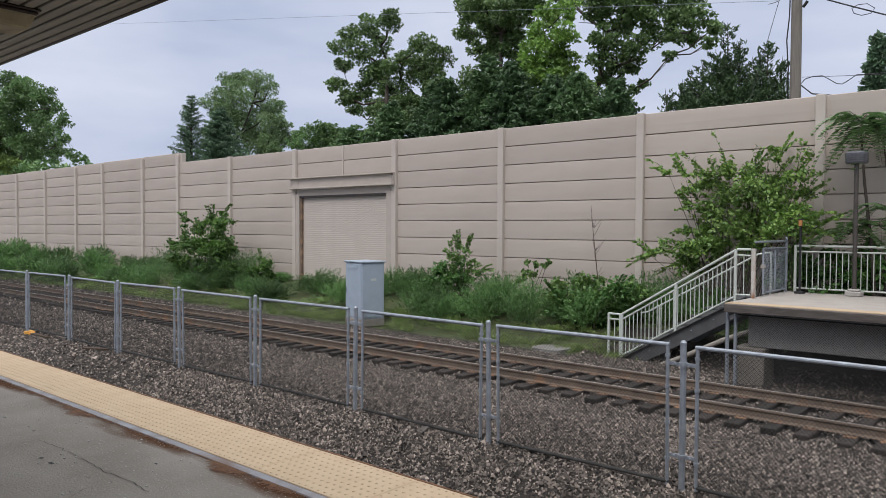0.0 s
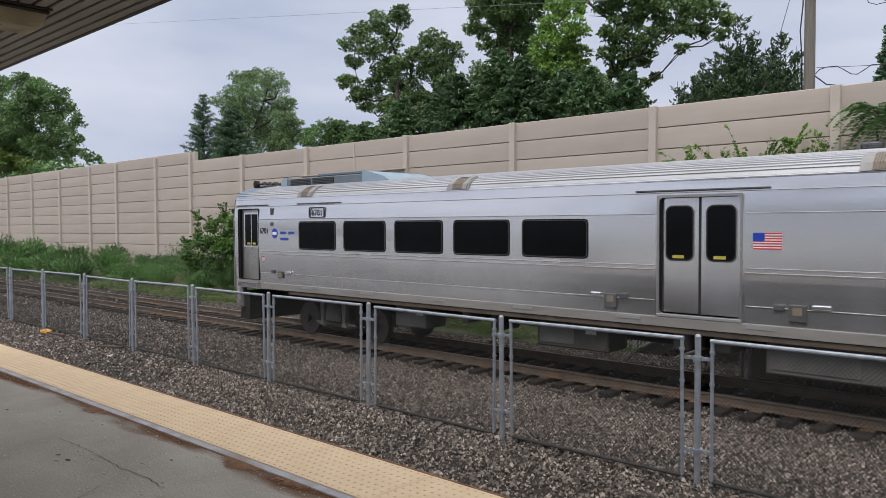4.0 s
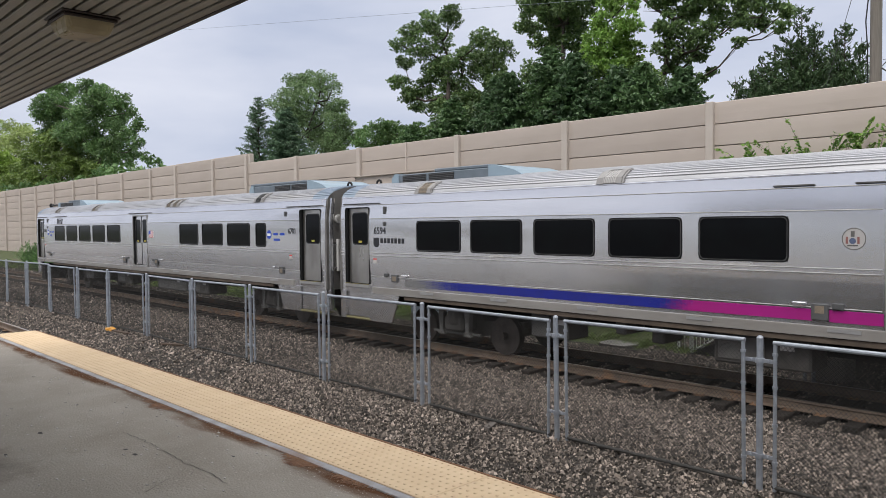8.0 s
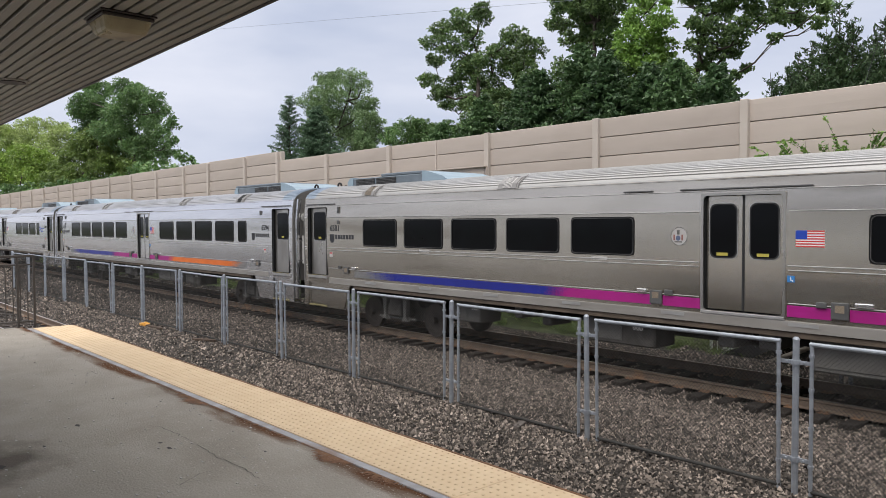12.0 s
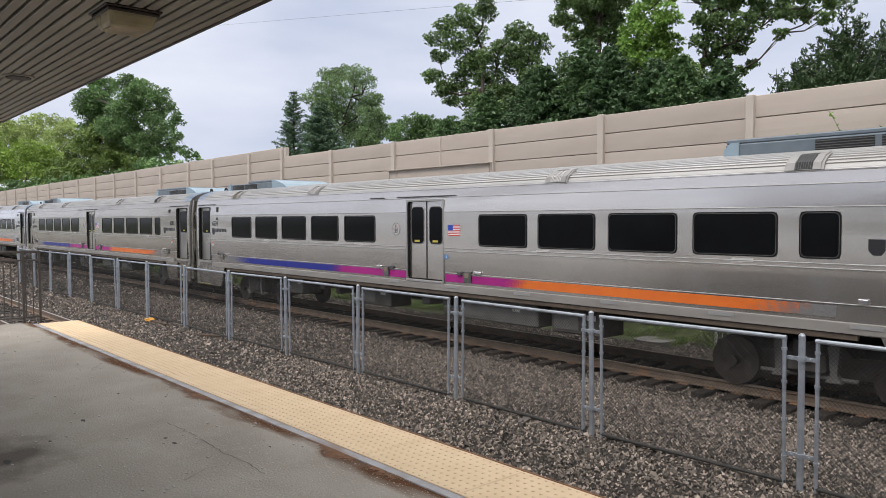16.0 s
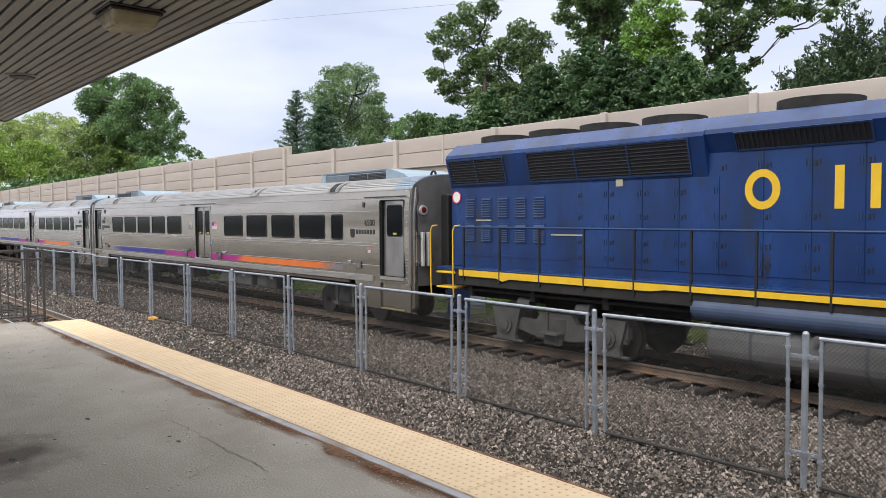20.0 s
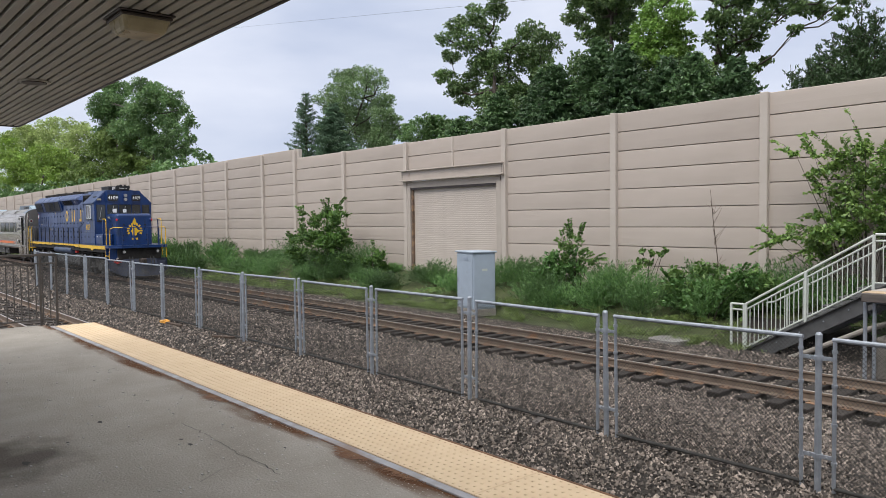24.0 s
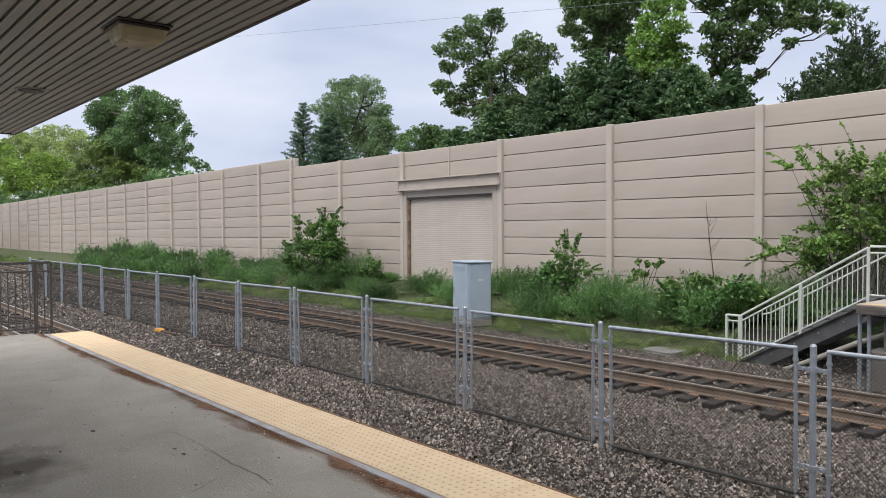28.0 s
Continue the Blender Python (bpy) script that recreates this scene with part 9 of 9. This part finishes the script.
shrub("dark leafy bush among the weeds", [(-15.9, 1.0, 0.45), (-15.2, 0.9, 0.5), (-14.6, 0.7, 0.45), (-15.6, 1.5, 0.4), (-14.9, 1.35, 0.35), (-13.9, 0.6, 0.4)], 17.9, 0.25, 0.1, LEAF_DARK_SHRUB, 88, per_area=110, length=0.14, shoots=8, reach=0.35)
shrub("dark tangled bush among the weeds", [(-11.2, 0.9, 0.5), (-10.5, 1.0, 0.5), (-9.9, 0.7, 0.45), (-9.5, 1.2, 0.45), (-10.4, 0.5, 0.5)], 17.9, 0.25, 0.1, LEAF_DARK_SHRUB, 89, per_area=110, length=0.12, shoots=8, reach=0.35)
shrub("leafy green sapling before the barrier", [(-15.3, 2.3, 0.16), (-15, 2.2, 0.13), (-15.6, 2, 0.17), (-15.3, 1.9, 0.2), (-14.8, 1.8, 0.14), (-15.6, 1.6, 0.18), (-15, 1.5, 0.23), (-14.5, 1.5, 0.14), (-15.5, 1.3, 0.23), (-14.9, 1.2, 0.23), (-15.2, 1, 0.23), (-15.7, 1.1, 0.16)], 18.4, 0.25, 0.3, LEAF_SHRUB, 83, per_area=170, length=0.10, tuft_r=0.6, shoots=18, reach=0.55)
shrub("large sprawling green bush beside the stair", [(-6.9, 4.4, 0.3), (-7.4, 4.2, 0.31), (-6.3, 4.3, 0.33), (-5.8, 4.1, 0.29), (-5.3, 4.1, 0.29), (-5.1, 3.7, 0.22), (-7.7, 3.9, 0.28), (-8, 4.3, 0.14), (-8.5, 4.4, 0.1), (-7, 3.8, 0.39), (-6.4, 3.7, 0.45), (-5.8, 3.6, 0.4), (-5.3, 3.4, 0.29), (-4.9, 3.2, 0.17), (-7.4, 3.4, 0.25), (-7.9, 3.5, 0.13), (-6.9, 3.1, 0.43), (-6.3, 3, 0.45), (-5.7, 3, 0.4), (-5.2, 2.9, 0.32), (-4.9, 2.9, 0.17), (-7.4, 2.9, 0.34), (-7.9, 2.9, 0.16), (-8.1, 2.4, 0.25), (-8.6, 2.3, 0.19), (-8.9, 2.2, 0.15), (-7.7, 2.4, 0.34), (-7.1, 2.5, 0.37), (-6.4, 2.6, 0.33), (-5.8, 4.8, 0.15), (-5.7, 4.6, 0.13), (-8, 2, 0.29), (-7.5, 2, 0.31)],
      18.9, 0.45, 0.4, LEAF_STAIR, 84, per_area=150, length=0.115, tuft_r=0.55, hollow=0.15, width=0.55, shoots=70, reach=0.75)
shrub("dark green bush behind the far platform's railing", [(-5.6 + 0.55 * k, 1.75 + 0.25 * math.sin(k * 2.1), 0.5) for k in range(13)] + [(-5.3 + 0.8 * k, 2.25 + 0.12 * math.sin(k * 1.3), 0.36) for k in range(6)], 19.25, 0.2, 0.5, LEAF_DARK_SHRUB, 87, per_area=120, length=0.14)
shrub("trailing green vine on the barrier", [(-12.9, 1.8, 0.1), (-12.6, 1.8, 0.12), (-12.4, 1.9, 0.09), (-13.2, 1.8, 0.12), (-13.3, 1.5, 0.14), (-13.0, 1.5, 0.14), (-13.4, 1.3, 0.14)], 19.2, 0.15, 0.5, LEAF_SHRUB, 85, per_area=170, length=0.13, name="vine")
shrub("low green bramble beside the stair", [(-10.6, 1.2, 0.5), (-9.8, 1.1, 0.5), (-9.1, 1.1, 0.5), (-11.3, 1.1, 0.45), (-10.1, 0.7, 0.5), (-9.3, 0.6, 0.5), (-8.6, 0.9, 0.45)], 18.3, 0.4, 0.25, LEAF_SHRUB, 86, per_area=120, length=0.13)


def shoot_plant(label, x, y, ground, height, seed, count, leaf, mat, name):
    """Upright shoots with alternating leaflets."""
    rng = np.random.default_rng(seed)
    t = thing(name, label, "plant", (x, y, ground))
    st = Shape()
    cs, outs = [], []
    for k in range(count):
        b = np.array([rng.uniform(-0.5, 0.5), rng.uniform(-0.1, 0.1), 0])
        e = b + np.array([rng.uniform(-0.3, 0.3), rng.uniform(-0.15, 0.15), height * rng.uniform(0.7, 1.05)])
        st.pipe([b, (b + e) / 2 + rng.normal(0, 0.03, 3), e], [0.012, 0.008, 0.003], 5)
        n = int(height * 14)
        u = rng.uniform(0.25, 1, n)[:, None]
        cs.append(b + (e - b) * u + rng.normal(0, 0.05, (n, 3)))
        outs.append(unit(rng.normal(0, 1, (n, 3)) + np.array([0, 0, -0.2])))
    part("stem", st, BARK, t)
    part("leaves", quads("leaves", leaf_cards(rng, np.concatenate(cs), np.concatenate(outs), leaf, 0.45), mat), mat, t)
    return t


for i, (x, h) in enumerate(((-7.1, 4.5), (-6.2, 4.5), (-5.4, 4.2))):
    shoot_plant("thin upright shoots rising above the bush", x, 18.9, 0.5, h, 90 + i, 4, 0.11, LEAF_SHRUB, "shoots")
stalk = thing("dry_stalk", "bare brown dry weed stalk before the barrier", "plant", (-10.55, 18.8, 0.5))
s = Shape().pipe([(0, 0, -0.1), (0.03, 0, 1.1), (-0.12, 0, 2.3), (-0.2, 0, 3.1)], [0.018, 0.014, 0.009, 0.004], 5)
rng = np.random.default_rng(5)
for k in range(14):
    z = rng.uniform(0.9, 2.8)
    s.pipe([(-0.05 - z * 0.02, 0, z), (-0.05 + rng.uniform(-0.3, 0.3), rng.uniform(-0.1, 0.1), z + rng.uniform(0.15, 0.45))], [0.006, 0.003], 4)
part("stalk", s, STEP_WOOD, stalk)

# sumac at the platform's back: bare stems and pinnate fronds
sumac = thing("sumac", "young sumac with long pinnate fronds against the barrier", "tree", (-3.85, 18.95, 0.6))
rng = np.random.default_rng(9)
st = Shape()
st.pipe([(0.3, 0, -0.2), (0.2, 0, 1.6), (0.0, 0, 3.4), (-0.1, 0, 4.6)], [0.045, 0.04, 0.03, 0.02], 7)
st.pipe([(0.5, 0.1, -0.2), (0.4, 0.1, 1.5), (0.55, 0, 2.6), (0.35, 0, 4.4)], [0.035, 0.03, 0.02, 0.015], 6)
lv = []
for px, py, pz, n in ((-0.1, 0, 4.75, 18), (0.1, 0, 4.55, 14), (0.35, 0, 4.55, 16), (0.9, 0, 4.6, 14), (0.3, 0, 2.4, 9), (-0.3, 0, 2.2, 9), (0.6, 0, 2.7, 8)):
    for k in range(n):
        a = 2 * math.pi * k / n + rng.uniform(-0.2, 0.2)
        L = rng.uniform(0.65, 1.05)
        p0 = np.array([px, py, pz])
        lift = rng.uniform(0.2, 1.3)
        d = np.array([math.cos(a), math.sin(a) * 0.7, 0.0])
        pts = [p0 + d * L * u + np.array([0, 0, lift * u - 1.15 * u * u]) * L for u in np.linspace(0, 1, 6)]
        st.pipe(pts, [0.008, 0.007, 0.006, 0.005, 0.004, 0.003], 4)
        side = np.array([-d[1], d[0], 0]) / np.hypot(d[0], d[1])
        for u in np.linspace(0.14, 1, 17):
            c = p0 + d * L * u + np.array([0, 0, lift * u - 1.15 * u * u]) * L
            for sg in (-1, 1):
                tip = c + (side * sg * 0.2 + d * 0.08) * (1.15 - 0.75 * abs(u - 0.4)) + np.array([0, 0, -0.035 + rng.uniform(-0.02, 0.02)])
                m = (c + tip) / 2
                w = d * 0.034 + np.array([0, 0, 0.012])
                lv.append([c, m - w, tip, m + w])
part("stem", st, BARK, sumac)
part("fronds", quads("fronds", np.array(lv), LEAF_SUMAC), LEAF_SUMAC, sumac, "long pinnate green fronds")


def weeds(label, x0, x1, y0, y1, count, low, high, seed, mat, leaf=0.12, width=0.25, per=26, skip=None):
    """A strip of feathery weeds in rounded mounds of uneven height, their stems fanning outwards."""
    rng = np.random.default_rng(seed)
    cs, outs = [], []
    stems = 130 if high > 0.5 else 28
    mounds = max(4, count // stems)
    for m in range(mounds):
        mx, my = x0 + (x1 - x0) * (m + rng.uniform(-0.6, 0.6) + 0.5) / mounds, rng.uniform(y0, y1)
        if skip and skip(mx, my):
            continue
        tall = low + (high - low) * np.clip(0.55 + 0.7 * noise.noise((mx * 0.33, my * 0.3, seed * 3.3)) + rng.uniform(-0.35, 0.35), 0, 1)
        spread = 0.26 + 0.36 * tall if high > 0.5 else 0.22 + 0.38 * tall
        sway = rng.normal(0, 0.12, 2) * tall
        for k in range(stems):
            d = rng.normal(0, 0.42, 2) * spread
            q = np.clip(np.hypot(*d) / spread, 0, 1.2)
            h = tall * (1.0 - 0.5 * q * q) * rng.uniform(0.7, 1.12)
            base = np.array([mx + d[0] * 0.35, my + d[1] * 0.35, ground_z(my)])
            top = base + np.array([d[0] * 1.15 + sway[0], d[1] * 1.15 + sway[1], h])
            u = rng.uniform(0.12, 1, per)[:, None] ** 0.75
            bow = np.array([d[0], d[1], 0]) * 0.35
            cs.append(base + (top - base) * u + bow * u * u + rng.normal(0, 0.03, (per, 3)))
            outs.append(unit((top - base) / np.linalg.norm(top - base) * 1.5 + bow * u * 2 + rng.normal(0, 0.3, (per, 3))))
    v = leaf_cards(rng, np.concatenate(cs), np.concatenate(outs), leaf, width, droop=-0.1, scatter=0.5 if high > 0.5 else 0.75)
    return tagged(new("weeds", quads("weeds", v, mat)), label, "weeds", kind="stuff")


def on_door(x, y):
    return -17.0 > x > -18.3 and y < 17.0


weeds("feathery green weeds along the foot of the barrier", -40, -27, 16.9, 19.5, 3300, 0.5, 1.45, 1, LEAF_WEED, 0.12, 0.14, per=26)
weeds("feathery green weeds far along the barrier", -66, -40, 16.5, 19.4, 3900, 0.7, 1.7, 2, LEAF_WEED, 0.25, 0.15, per=13)
weeds("low feathery weeds before the roller door", -28.5, -17, 17.2, 19.5, 2400, 0.35, 0.95, 3, LEAF_WEED, 0.14, 0.12, per=20, skip=on_door)
weeds("feathery green weeds beside the cabinet and sapling", -17, -8.2, 17.1, 19.5, 2700, 0.4, 1.35, 4, LEAF_WEED, 0.13, 0.13, per=23)
weeds("green weeds behind the far platform's stair", -8.5, 2, 17.9, 19.0, 1000, 0.5, 1.1, 5, LEAF_WEED, 0.17, 0.16)
weeds("thin green grass beside the ballast", -45, -8, 15.9, 17.8, 7500, 0.08, 0.26, 6, GRASS_MAT, 0.13, 0.12, per=7, skip=lambda x, y: y < 16.1 + 0.5 * noise.noise((x * 0.8, 1, 2)) or (-18.9 < x < -16.6 and y < 16.9))
weeds("thin green grass beside the distant track", -100, -45, 15.6, 17.4, 2600, 0.15, 0.35, 7, GRASS_MAT, 0.25, 0.12, per=8)


motions()
